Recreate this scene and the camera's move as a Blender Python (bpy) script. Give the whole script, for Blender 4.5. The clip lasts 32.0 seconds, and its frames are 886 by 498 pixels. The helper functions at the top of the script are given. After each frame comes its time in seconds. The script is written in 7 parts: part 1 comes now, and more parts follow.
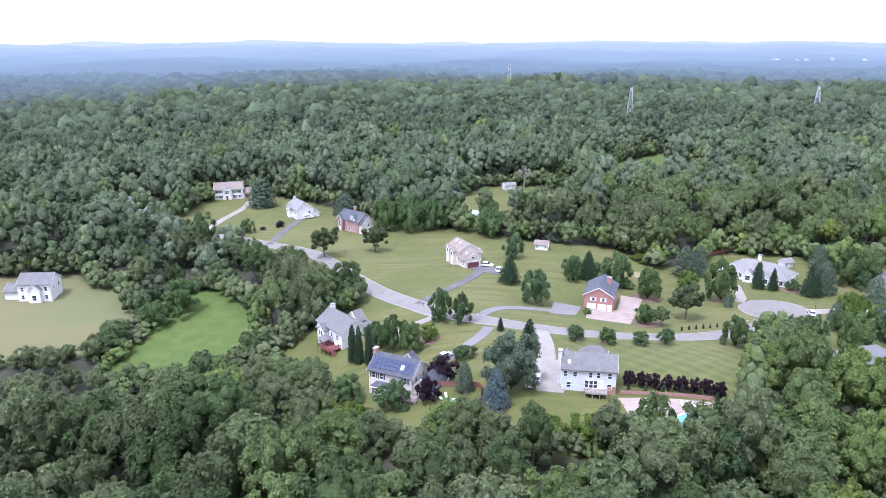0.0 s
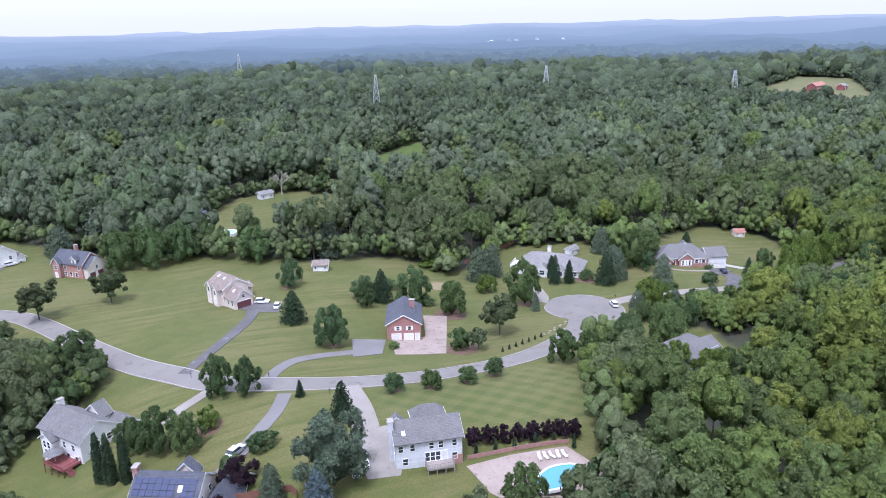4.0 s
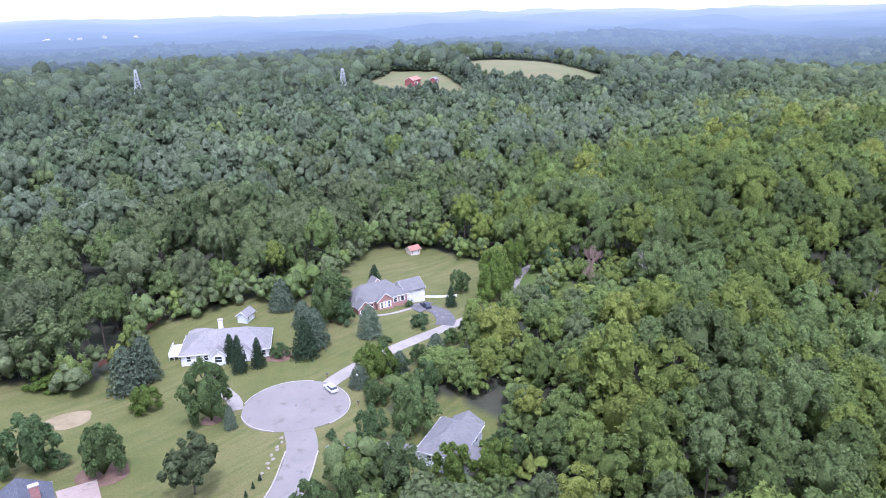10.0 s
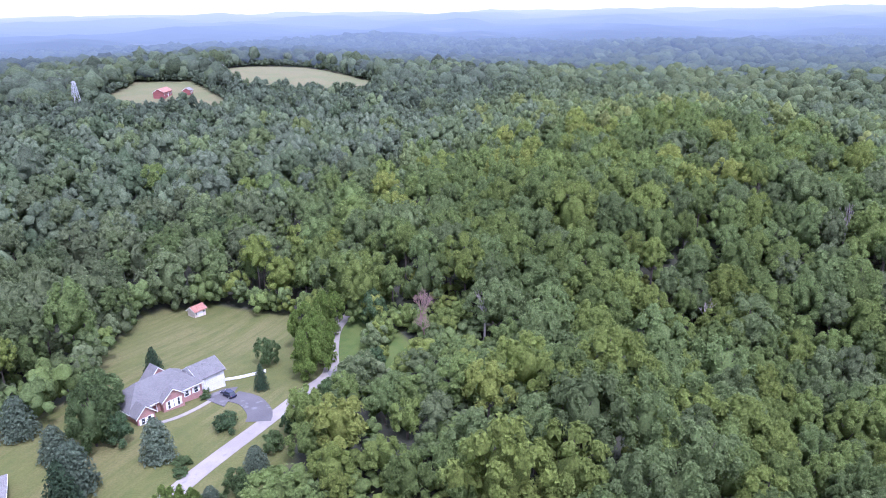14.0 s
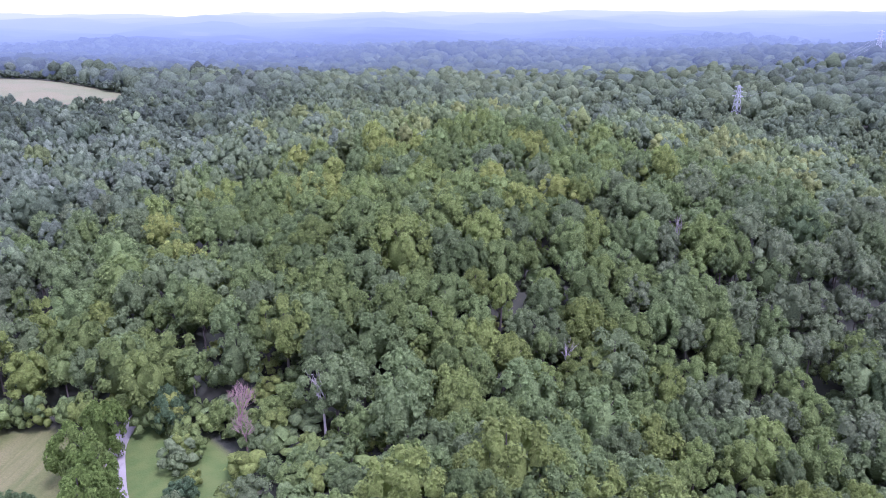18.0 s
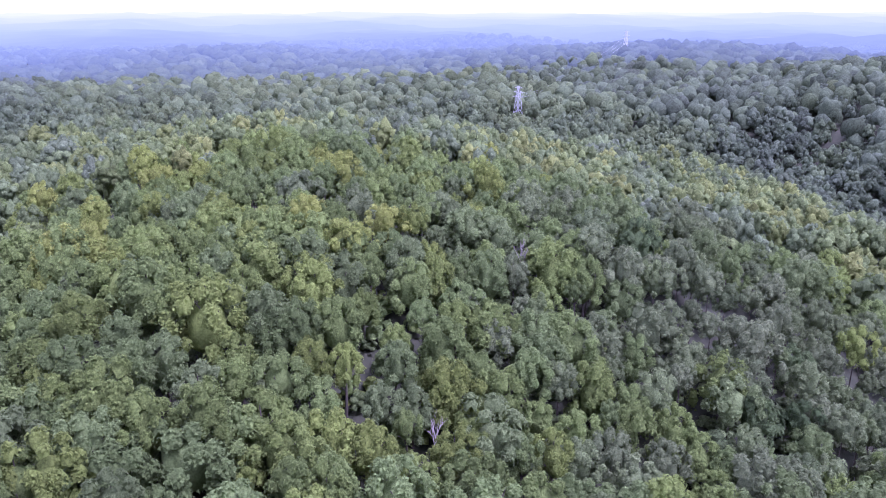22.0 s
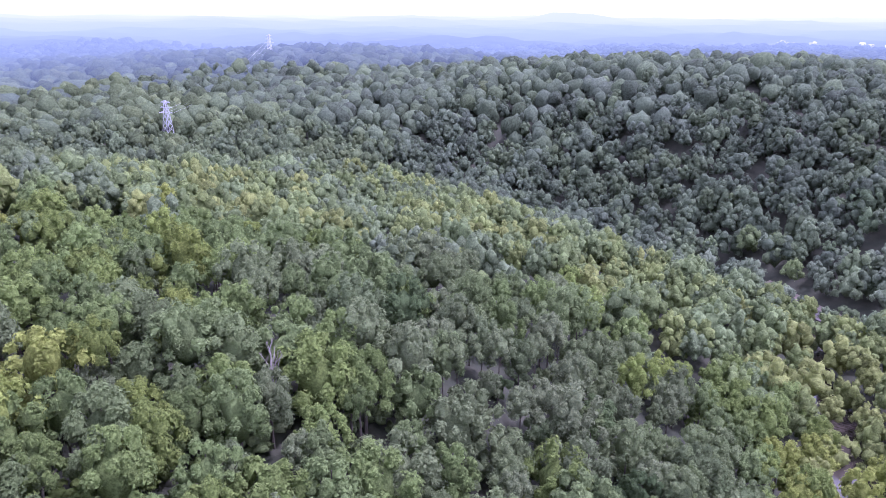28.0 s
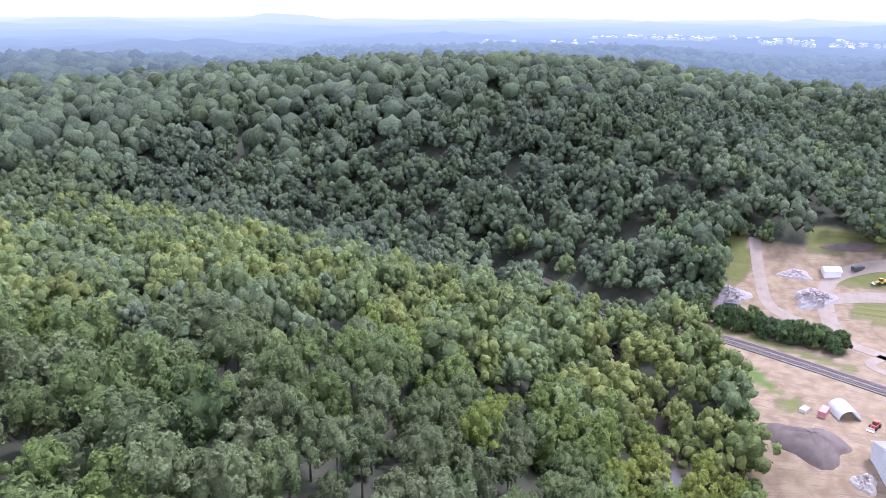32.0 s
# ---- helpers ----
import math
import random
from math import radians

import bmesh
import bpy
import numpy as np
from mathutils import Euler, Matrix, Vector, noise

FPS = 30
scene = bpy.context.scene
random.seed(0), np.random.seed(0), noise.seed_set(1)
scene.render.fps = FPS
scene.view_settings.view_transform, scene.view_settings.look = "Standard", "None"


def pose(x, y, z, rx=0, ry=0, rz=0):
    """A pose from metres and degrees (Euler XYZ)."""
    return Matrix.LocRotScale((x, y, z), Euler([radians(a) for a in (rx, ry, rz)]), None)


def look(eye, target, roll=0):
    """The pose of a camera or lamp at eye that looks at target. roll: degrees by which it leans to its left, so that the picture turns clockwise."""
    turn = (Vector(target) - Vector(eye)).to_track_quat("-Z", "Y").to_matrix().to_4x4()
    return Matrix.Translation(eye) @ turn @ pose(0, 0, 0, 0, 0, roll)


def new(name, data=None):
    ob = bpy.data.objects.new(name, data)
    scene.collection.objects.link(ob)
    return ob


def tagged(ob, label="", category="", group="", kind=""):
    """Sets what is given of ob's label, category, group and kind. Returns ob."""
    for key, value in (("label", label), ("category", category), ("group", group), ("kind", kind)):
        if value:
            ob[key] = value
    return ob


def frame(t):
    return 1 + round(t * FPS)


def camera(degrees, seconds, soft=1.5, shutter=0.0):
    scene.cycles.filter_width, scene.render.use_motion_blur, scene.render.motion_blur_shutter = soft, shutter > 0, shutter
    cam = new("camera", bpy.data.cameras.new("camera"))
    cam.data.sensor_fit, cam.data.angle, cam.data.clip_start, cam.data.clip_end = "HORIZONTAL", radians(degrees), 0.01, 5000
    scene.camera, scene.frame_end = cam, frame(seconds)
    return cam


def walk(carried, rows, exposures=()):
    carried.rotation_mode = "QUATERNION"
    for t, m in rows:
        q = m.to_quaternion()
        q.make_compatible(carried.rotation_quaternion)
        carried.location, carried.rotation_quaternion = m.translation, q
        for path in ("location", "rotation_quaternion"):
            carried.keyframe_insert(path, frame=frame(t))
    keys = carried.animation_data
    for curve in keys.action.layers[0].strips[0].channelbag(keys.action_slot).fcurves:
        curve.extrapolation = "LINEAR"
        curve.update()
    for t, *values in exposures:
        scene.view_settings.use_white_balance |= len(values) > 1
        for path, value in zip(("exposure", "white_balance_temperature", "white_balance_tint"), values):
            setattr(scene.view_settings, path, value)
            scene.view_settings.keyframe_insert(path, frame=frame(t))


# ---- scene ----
cam = camera(63.39, 32.0, 0.9)
# seconds, x, y, z, yaw, pitch, roll
ROWS = [
    (0.0, 0.00, 0.00, 84.00, 0.00, -16.31, 0.11),
    (0.5, -0.71, 5.31, 83.97, -2.81, -16.50, 0.32),
    (1.0, -1.47, 10.61, 83.93, -5.57, -16.67, 0.53),
    (1.5, -2.27, 15.91, 83.90, -8.23, -16.83, 0.74),
    (2.0, -2.96, 21.19, 83.86, -10.83, -16.99, 0.91),
    (2.5, -3.46, 26.48, 83.83, -13.41, -17.13, 1.06),
    (3.0, -3.77, 31.78, 83.80, -15.95, -17.27, 1.19),
    (3.5, -3.89, 37.12, 83.77, -18.48, -17.41, 1.30),
    (4.0, -3.79, 42.51, 83.74, -21.07, -17.54, 1.39),
    (4.5, -3.49, 47.93, 83.72, -23.67, -17.68, 1.46),
    (5.0, -2.97, 53.37, 83.70, -26.29, -17.80, 1.51),
    (5.5, -2.22, 58.83, 83.68, -28.96, -17.92, 1.54),
    (6.0, -1.19, 64.31, 83.68, -31.72, -18.03, 1.52),
    (6.5, 0.04, 69.80, 83.67, -34.49, -18.13, 1.48),
    (7.0, 1.48, 75.28, 83.67, -37.25, -18.22, 1.44),
    (7.5, 3.16, 80.71, 83.67, -39.97, -18.30, 1.38),
    (8.0, 5.13, 86.04, 83.68, -42.64, -18.36, 1.32),
    (8.5, 7.36, 91.30, 83.69, -45.26, -18.40, 1.27),
    (9.0, 9.88, 96.45, 83.71, -47.82, -18.44, 1.21),
    (9.5, 12.70, 101.50, 83.73, -50.37, -18.46, 1.14),
    (10.0, 15.82, 106.40, 83.75, -52.89, -18.48, 1.07),
    (10.5, 19.15, 111.13, 83.78, -55.38, -18.50, 1.02),
    (11.0, 22.69, 115.69, 83.81, -57.82, -18.52, 0.98),
    (11.5, 26.45, 120.10, 83.85, -60.23, -18.54, 0.96),
    (12.0, 30.42, 124.36, 83.89, -62.60, -18.55, 0.93),
    (12.5, 34.60, 128.46, 83.93, -64.96, -18.57, 0.90),
    (13.0, 38.99, 132.45, 83.98, -67.30, -18.58, 0.86),
    (13.5, 43.57, 136.34, 84.03, -69.62, -18.56, 0.80),
    (14.0, 48.31, 140.08, 84.07, -71.93, -18.55, 0.74),
    (14.5, 53.19, 143.63, 84.12, -74.24, -18.53, 0.67),
    (15.0, 58.18, 147.00, 84.16, -76.54, -18.53, 0.62),
    (15.5, 63.30, 150.20, 84.20, -78.83, -18.52, 0.56),
    (16.0, 68.51, 153.17, 84.23, -81.12, -18.52, 0.50),
    (16.5, 73.75, 155.86, 84.26, -83.42, -18.52, 0.45),
    (17.0, 79.02, 158.20, 84.28, -85.75, -18.51, 0.40),
    (17.5, 84.33, 160.30, 84.29, -88.07, -18.50, 0.36),
    (18.0, 89.71, 162.22, 84.30, -90.37, -18.49, 0.34),
    (18.5, 95.17, 163.95, 84.31, -92.66, -18.49, 0.32),
    (19.0, 100.70, 165.48, 84.31, -94.93, -18.48, 0.30),
    (19.5, 106.26, 166.80, 84.31, -97.18, -18.46, 0.27),
    (20.0, 111.84, 167.89, 84.31, -99.43, -18.45, 0.23),
    (20.5, 117.45, 168.76, 84.30, -101.66, -18.44, 0.18),
    (21.0, 123.12, 169.39, 84.30, -103.90, -18.44, 0.15),
    (21.5, 128.82, 169.76, 84.29, -106.17, -18.45, 0.12),
    (22.0, 134.51, 169.93, 84.29, -108.44, -18.47, 0.08),
    (22.5, 140.18, 169.87, 84.28, -110.74, -18.47, 0.05),
    (23.0, 145.85, 169.63, 84.27, -113.03, -18.47, 0.01),
    (23.5, 151.53, 169.22, 84.26, -115.32, -18.46, -0.02),
    (24.0, 157.27, 168.67, 84.25, -117.58, -18.43, -0.06),
    (24.5, 163.11, 167.98, 84.24, -119.83, -18.39, -0.09),
    (25.0, 169.03, 167.07, 84.22, -122.09, -18.37, -0.14),
    (25.5, 175.03, 165.99, 84.20, -124.34, -18.36, -0.20),
    (26.0, 181.01, 164.71, 84.18, -126.63, -18.34, -0.25),
    (26.5, 186.84, 163.20, 84.16, -129.02, -18.32, -0.29),
    (27.0, 192.54, 161.50, 84.14, -131.49, -18.28, -0.32),
    (27.5, 198.11, 159.56, 84.12, -134.06, -18.25, -0.34),
    (28.0, 203.51, 157.37, 84.10, -136.73, -18.23, -0.35),
    (28.5, 208.79, 154.92, 84.07, -139.47, -18.22, -0.35),
    (29.0, 213.96, 152.24, 84.05, -142.24, -18.19, -0.33),
    (29.5, 219.04, 149.36, 84.02, -144.98, -18.15, -0.30),
    (30.0, 224.00, 146.34, 84.00, -147.70, -18.12, -0.27),
    (30.5, 228.81, 143.21, 83.98, -150.41, -18.09, -0.24),
    (31.0, 233.50, 140.02, 83.95, -153.13, -18.07, -0.23),
    (31.5, 238.09, 136.79, 83.92, -155.86, -18.06, -0.24),
    (32.0, 242.65, 133.52, 83.90, -158.61, -18.05, -0.27),
]
walk(cam, [(t, pose(x, y, z, 90 + pitch, roll, yaw)) for t, x, y, z, yaw, pitch, roll in ROWS],
     [(0.0, 1.0, 5280, 23), (3.0, 0.60, 5280, 21), (6.0, 0.78, 5250, 25), (9.0, 0.98, 5180, 28), (13.0, 1.02, 5080, 33), (18.0, 1.08, 4960, 52), (24.0, 1.36, 5000, 62),
      (29.0, 1.36, 5150, 49), (32.0, 1.24, 5340, 31)])

# ---- sky and sun: bright overcast summer day ----
world = bpy.data.worlds.new("overcast_sky")
scene.world = world
world.use_nodes = True
wn, wl = world.node_tree.nodes, world.node_tree.links
wn.clear()
sky = wn.new("ShaderNodeTexSky")
sky.sky_type = "NISHITA"
sky.sun_disc = False
sky.sun_elevation, sky.sun_rotation = radians(65), radians(219)
sky.air_density, sky.dust_density, sky.ozone_density = 1.0, 4.0, 1.0
sky_bg = wn.new("ShaderNodeBackground")
sky_bg.inputs["Strength"].default_value = 0.06
wl.new(sky.outputs["Color"], sky_bg.inputs["Color"])
cloud_bg = wn.new("ShaderNodeBackground")       # the closed cloud layer
cloud_bg.inputs["Strength"].default_value = 1.0
heading = wn.new("ShaderNodeSeparateXYZ")
wl.new(wn.new("ShaderNodeTexCoord").outputs["Generated"], heading.inputs[0])
cloud_ramp = wn.new("ShaderNodeValToRGB")       # an overcast sky is brightest overhead
cloud_ramp.color_ramp.elements[0].color = (0.60, 0.585, 0.54, 1)
cloud_ramp.color_ramp.elements[1].color = (1.0, 1.0, 0.99, 1)
wl.new(heading.outputs["Z"], cloud_ramp.inputs[0])
wl.new(cloud_ramp.outputs[0], cloud_bg.inputs["Color"])
sky_sum = wn.new("ShaderNodeAddShader")
wl.new(sky_bg.outputs[0], sky_sum.inputs[0])
wl.new(cloud_bg.outputs[0], sky_sum.inputs[1])
world_out = wn.new("ShaderNodeOutputWorld")
wl.new(sky_sum.outputs[0], world_out.inputs["Surface"])
sun_data = bpy.data.lights.new("sun", "SUN")
sun_data.energy, sun_data.angle, sun_data.color = 2.2, radians(12), (1.0, 0.96, 0.9)
sun = new("sun", sun_data)
sun.matrix_world = look((-190, -230, 640), (0, 0, 0))
# ---- the lie of the land: round knolls and hollows (x, y, radius, height) over a base level ----
BASE = -8.0
KNOLLS_YARDS = [
    (-40, 160, 48, -2.9), (-40, 215, 48, -2.8), (-40, 270, 48, 4.9), (0, 160, 48, 7.5), (0, 215, 48, 11.0),
    (0, 270, 48, -3.7), (45, 160, 48, 4.2), (45, 215, 48, -4.5), (45, 270, 48, 8.5), (90, 160, 48, 12.4),
    (90, 215, 48, 3.0), (90, 270, 48, -5.7), (135, 160, 48, -13.0), (135, 215, 48, 2.0), (135, 270, 48, 2.6),
    (185, 160, 48, 23.2), (185, 215, 48, -4.8), (185, 270, 48, 1.9), (240, 160, 48, -16.9), (240, 215, 48, -6.4),
    (240, 270, 48, -5.1),
]
KNOLLS_NEAR = [
    (300, 160, 70, 12.1), (270, 100, 55, -10.8), (310, 40, 60, 10.7), (250, 40, 60, -18.2), (200, 110, 55, -14.9),
    (240, 210, 45, 9.0), (380, 140, 90, 7.8), (480, 150, 100, 10.6), (560, 60, 110, 12.8), (360, -20, 80, -0.4),
    (460, -60, 100, -10.4), (270, 290, 70, -3.9), (420, 280, 100, -2.9), (280, -170, 90, -15.3), (230, -70, 90, -51.2),
    (220, -220, 80, -23.4), (370, -240, 90, -50.9), (520, -260, 110, -50.3), (150, -150, 90, -20.2), (300, -330, 90, 7.3),
    (430, -430, 130, 18.8), (620, -460, 160, 19.8),
]
KNOLLS_FAR = [
    (780, -330, 130, -2.0), (150, -400, 140, -13.8), (700, -60, 160, -17.6), (100, 60, 80, -14.0), (0, 60, 80, 11.4),
    (-90, 150, 90, -3.6), (-80, 320, 90, -0.4), (50, 380, 110, 4.3), (200, 400, 110, 2.0), (380, 520, 170, 5.5),
    (620, 560, 200, -0.9), (100, 650, 200, 5.3), (-250, 400, 220, 10.2), (500, 900, 300, 15.2), (1000, 100, 260, -7.3),
    (1050, -450, 240, 19.0), (800, 300, 200, 3.8), (350, -800, 300, 38.8), (-150, -250, 220, -41.7), (850, 700, 250, 16.1),
    (-100, 1000, 300, 20.1), (100, -600, 200, 12.1),
    (520, 110, 85, 1.6), (730, 20, 120, -5.5), (790, 150, 120, -4.2), (130, -800, 170, -44.0), (100, -1020, 200, -32), (320, -920, 180, -32),
    (640, 650, 95, 2.0), (815, 625, 120, 7.4), (220, 985, 90, 12.0),
]


def smooth(a, b, v):
    u = np.clip((np.asarray(v, float) - a) / (b - a), 0, 1)
    return u * u * (3 - 2 * u)


def rolling(x, y, wave, seed, count=7):
    """Rolling land: a sum of crossing long waves, -1 to 1."""
    r = np.random.RandomState(seed)
    out = 0.0
    for _ in range(count):
        a, k, p = r.uniform(0, math.tau), math.tau / (wave * r.uniform(0.6, 1.7)), r.uniform(0, math.tau)
        out = out + np.sin((np.cos(a) * x + np.sin(a) * y) * k + p)
    return out / count * 1.6


CREEK = [(205, 40), (226, -10), (238, -45), (243, -74), (248, -102), (266, -132), (276, -152), (283, -174), (294, -200),
         (322, -222), (370, -232), (440, -248), (520, -262), (620, -262), (720, -200)]


def along(points, step):
    """A smooth line through the points, sampled every step metres."""
    pts = np.array(points, float)
    ext = np.vstack([2 * pts[0] - pts[1], pts, 2 * pts[-1] - pts[-2]])
    out = []
    for i in range(1, len(ext) - 2):
        a, b, c, d = ext[i - 1:i + 3]
        n = max(2, int(np.linalg.norm(c - b) / step))
        for u in np.arange(n) / n:
            out.append(0.5 * (2 * b + (c - a) * u + (2 * a - 5 * b + 4 * c - d) * u * u + (3 * b - a - 3 * c + d) * u ** 3))
    out.append(pts[-1])
    return np.array(out)


CREEK_LINE = along(CREEK, 6.0)
CREEK_LINE = CREEK_LINE[CREEK_LINE[:, 0] < 350]


def line_distance(x, y, line):
    x, y = np.asarray(x, float), np.asarray(y, float)
    best = np.full(x.shape, 1e9)
    for (ax, ay), (bx, by) in zip(line[:-1, :2], line[1:, :2]):
        dx, dy = bx - ax, by - ay
        u = np.clip(((x - ax) * dx + (y - ay) * dy) / (dx * dx + dy * dy + 1e-9), 0, 1)
        best = np.minimum(best, np.hypot(x - ax - u * dx, y - ay - u * dy))
    return best


def land(x, y):
    """Height of the ground."""
    x, y = np.asarray(x, float), np.asarray(y, float)
    z = np.full(np.broadcast(x, y).shape, BASE)
    for kx, ky, r, h in KNOLLS_YARDS + KNOLLS_NEAR + KNOLLS_FAR:
        z = z + h * np.exp(-((x - kx) ** 2 + (y - ky) ** 2) / (2 * (r * 0.75) ** 2))
    far = np.hypot(x - 250, y - 150)
    z = z + smooth(650, 1500, far) * (8 + 14 * rolling(x, y, 620, 5)) + smooth(1500, 4300, far) * (50 + 7 * rolling(x, y, 1500, 9))
    # the levelled works yard by the creek
    s = 1 - smooth(0.9, 1.5, np.hypot((x - 180) / 78, (y + 185) / 78))
    yard = -58 + 0.3 * np.maximum(0, -218 - y)
    z = z * (1 - s) + yard * s
    # the bed of the creek
    near = (np.abs(x - 420) < 340) & (np.abs(y + 120) < 200)
    d = np.full(z.shape, 1e9)
    if near.any():
        d[near] = line_distance(np.broadcast_to(x, z.shape)[near], np.broadcast_to(y, z.shape)[near], CREEK_LINE)
    c = 1 - smooth(7, 26, d)
    return z * (1 - c) + np.minimum(z, -60 - 4.5 * (1 - smooth(4, 9, d))) * c


def z_at(x, y):
    return float(land(np.array([float(x)]), np.array([float(y)]))[0])


def inside(x, y, poly):
    x, y = np.asarray(x, float), np.asarray(y, float)
    hit = np.zeros(x.shape, bool)
    for (ax, ay), (bx, by) in zip(poly, poly[1:] + poly[:1]):
        if ay != by:
            hit ^= ((ay > y) != (by > y)) & (x < (bx - ax) * (y - ay) / (by - ay) + ax)
    return hit


# ---- materials ----
def shader(name):
    m = bpy.data.materials.new(name)
    m.use_nodes = True
    n = m.node_tree.nodes
    return m, n, m.node_tree.links, n["Principled BSDF"]


def wire(nodes, links, kind, **inputs):
    node = nodes.new(kind)
    for key, value in inputs.items():
        slot = node.inputs[key.replace("_", " ")]
        if hasattr(value, "is_linked"):
            links.new(value, slot)
        else:
            slot.default_value = value
    return node


def blend(nodes, links, fac, a, b, how="MIX"):
    node = nodes.new("ShaderNodeMix")
    node.data_type, node.blend_type = "RGBA", how
    for slot, value in ((node.inputs[0], fac), (node.inputs[6], a), (node.inputs[7], b)):
        if hasattr(value, "is_linked"):
            links.new(value, slot)
        else:
            slot.default_value = value if isinstance(value, float) else (*value, 1)
    return node.outputs[2]


def span(nodes, links, value, lo, hi):
    node = nodes.new("ShaderNodeMapRange")
    node.interpolation_type = "SMOOTHSTEP"
    links.new(value, node.inputs[0])
    node.inputs[1].default_value, node.inputs[2].default_value = lo, hi
    return node.outputs[0]


def surface(name, dark, light, coarse=0.3, fine=6.0, rough=0.8, relief=0.02, stain=None, metal=0.0, coords="Object"):
    """A plain weathered surface: two colours mixed at two scales, fine relief and an optional stain."""
    m, n, k, bsdf = shader(name)
    at = n.new("ShaderNodeTexCoord").outputs[coords] if coords != "World" else n.new("ShaderNodeNewGeometry").outputs["Position"]
    big = wire(n, k, "ShaderNodeTexNoise", Vector=at, Scale=coarse, Detail=4.0)
    small = wire(n, k, "ShaderNodeTexNoise", Vector=at, Scale=fine, Detail=3.0)
    mixed = blend(n, k, span(n, k, big.outputs["Fac"], 0.3, 0.7), dark, light)
    mixed = blend(n, k, 0.35, mixed, blend(n, k, span(n, k, small.outputs["Fac"], 0.3, 0.7), dark, light))
    if stain:
        spot = wire(n, k, "ShaderNodeTexNoise", Vector=at, Scale=coarse * 3.1, Detail=5.0)
        mixed = blend(n, k, span(n, k, spot.outputs["Fac"], 0.56, 0.72), mixed, stain)
    k.new(mixed, bsdf.inputs["Base Color"])
    bsdf.inputs["Roughness"].default_value, bsdf.inputs["Metallic"].default_value = rough, metal
    if relief:
        bump = wire(n, k, "ShaderNodeBump", Height=small.outputs["Fac"], Distance=relief)
        k.new(bump.outputs[0], bsdf.inputs["Normal"])
    return m


def coursed(name, dark, light, course, rough=0.8, depth=0.02, wide=0.0, joint=None, axis="z"):
    """Rows of shingles, boards or bricks: course = height of a row, wide = length of a piece (0: unbroken boards)."""
    m, n, k, bsdf = shader(name)
    at = n.new("ShaderNodeTexCoord").outputs["Object"]
    apart = wire(n, k, "ShaderNodeSeparateXYZ", Vector=at)
    run = n.new("ShaderNodeMath")
    k.new(apart.outputs["X"], run.inputs[0])
    k.new(apart.outputs["Y"], run.inputs[1])
    run.operation = "ADD"
    flat = wire(n, k, "ShaderNodeCombineXYZ", X=run.outputs[0], Y=apart.outputs["Z"])
    rows = n.new("ShaderNodeTexBrick")
    k.new(flat.outputs[0], rows.inputs["Vector"])
    rows.inputs["Color1"].default_value, rows.inputs["Color2"].default_value = (*dark, 1), (*light, 1)
    rows.inputs["Mortar"].default_value = (*(joint or tuple(v * 0.6 for v in dark)), 1)
    rows.inputs["Scale"].default_value = 1.0
    rows.inputs["Mortar Size"].default_value = course * 0.06
    rows.inputs["Brick Width"].default_value = wide or 40.0
    rows.inputs["Row Height"].default_value = course
    patch = wire(n, k, "ShaderNodeTexNoise", Vector=at, Scale=0.5, Detail=5.0)
    worn = blend(n, k, span(n, k, patch.outputs["Fac"], 0.35, 0.75), rows.outputs["Color"], light)
    k.new(blend(n, k, 0.55, rows.outputs["Color"], worn), bsdf.inputs["Base Color"])
    bsdf.inputs["Roughness"].default_value = rough
    bump = wire(n, k, "ShaderNodeBump", Height=rows.outputs["Fac"], Distance=depth)
    bump.invert = True
    k.new(bump.outputs[0], bsdf.inputs["Normal"])
    return m


def painted_haze(n, k):
    """Haze painted as a glow on the backdrop: how much of it, and its colour, by the distance from the middle of the
    valley.
    """
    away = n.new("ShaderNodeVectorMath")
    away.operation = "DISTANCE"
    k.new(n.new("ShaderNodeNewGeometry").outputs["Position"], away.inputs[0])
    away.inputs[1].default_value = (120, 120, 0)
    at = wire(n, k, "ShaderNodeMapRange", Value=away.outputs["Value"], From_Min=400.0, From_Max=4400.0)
    amount, haze_glow = n.new("ShaderNodeValToRGB"), n.new("ShaderNodeValToRGB")
    for node, stops in ((amount, HAZE_AMOUNT), (haze_glow, HAZE_COLOUR)):
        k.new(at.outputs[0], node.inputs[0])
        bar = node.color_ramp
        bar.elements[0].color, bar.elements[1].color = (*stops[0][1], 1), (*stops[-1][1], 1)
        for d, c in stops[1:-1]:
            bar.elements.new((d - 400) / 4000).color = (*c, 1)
    return amount.outputs[0], haze_glow.outputs[0]


# strength and colour of the painted haze at each distance in metres
HAZE_AMOUNT = [(d, (v, v, v)) for d, v in ((400, 0.0), (760, 0.0), (960, 0.38), (1200, 0.62), (1700, 0.79), (2600, 0.91), (4400, 0.985))]
HAZE_COLOUR = [(400, (0.058, 0.077, 0.118)), (900, (0.100, 0.128, 0.170)), (1500, (0.172, 0.222, 0.276)), (2600, (0.25, 0.31, 0.375)), (4400, (0.38, 0.42, 0.47))]


def with_painted_haze(m, share=1.0):
    """Mix the backdrop's painted haze, an emission, into a material."""
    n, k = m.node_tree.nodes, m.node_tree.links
    amount, haze_glow = painted_haze(n, k)
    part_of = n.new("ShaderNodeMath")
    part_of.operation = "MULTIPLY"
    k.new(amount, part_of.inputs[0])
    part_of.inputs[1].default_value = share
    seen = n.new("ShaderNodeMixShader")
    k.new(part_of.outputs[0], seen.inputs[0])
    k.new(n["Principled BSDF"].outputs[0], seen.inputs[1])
    k.new(wire(n, k, "ShaderNodeEmission", Color=haze_glow).outputs[0], seen.inputs[2])
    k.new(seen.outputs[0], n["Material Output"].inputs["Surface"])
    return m


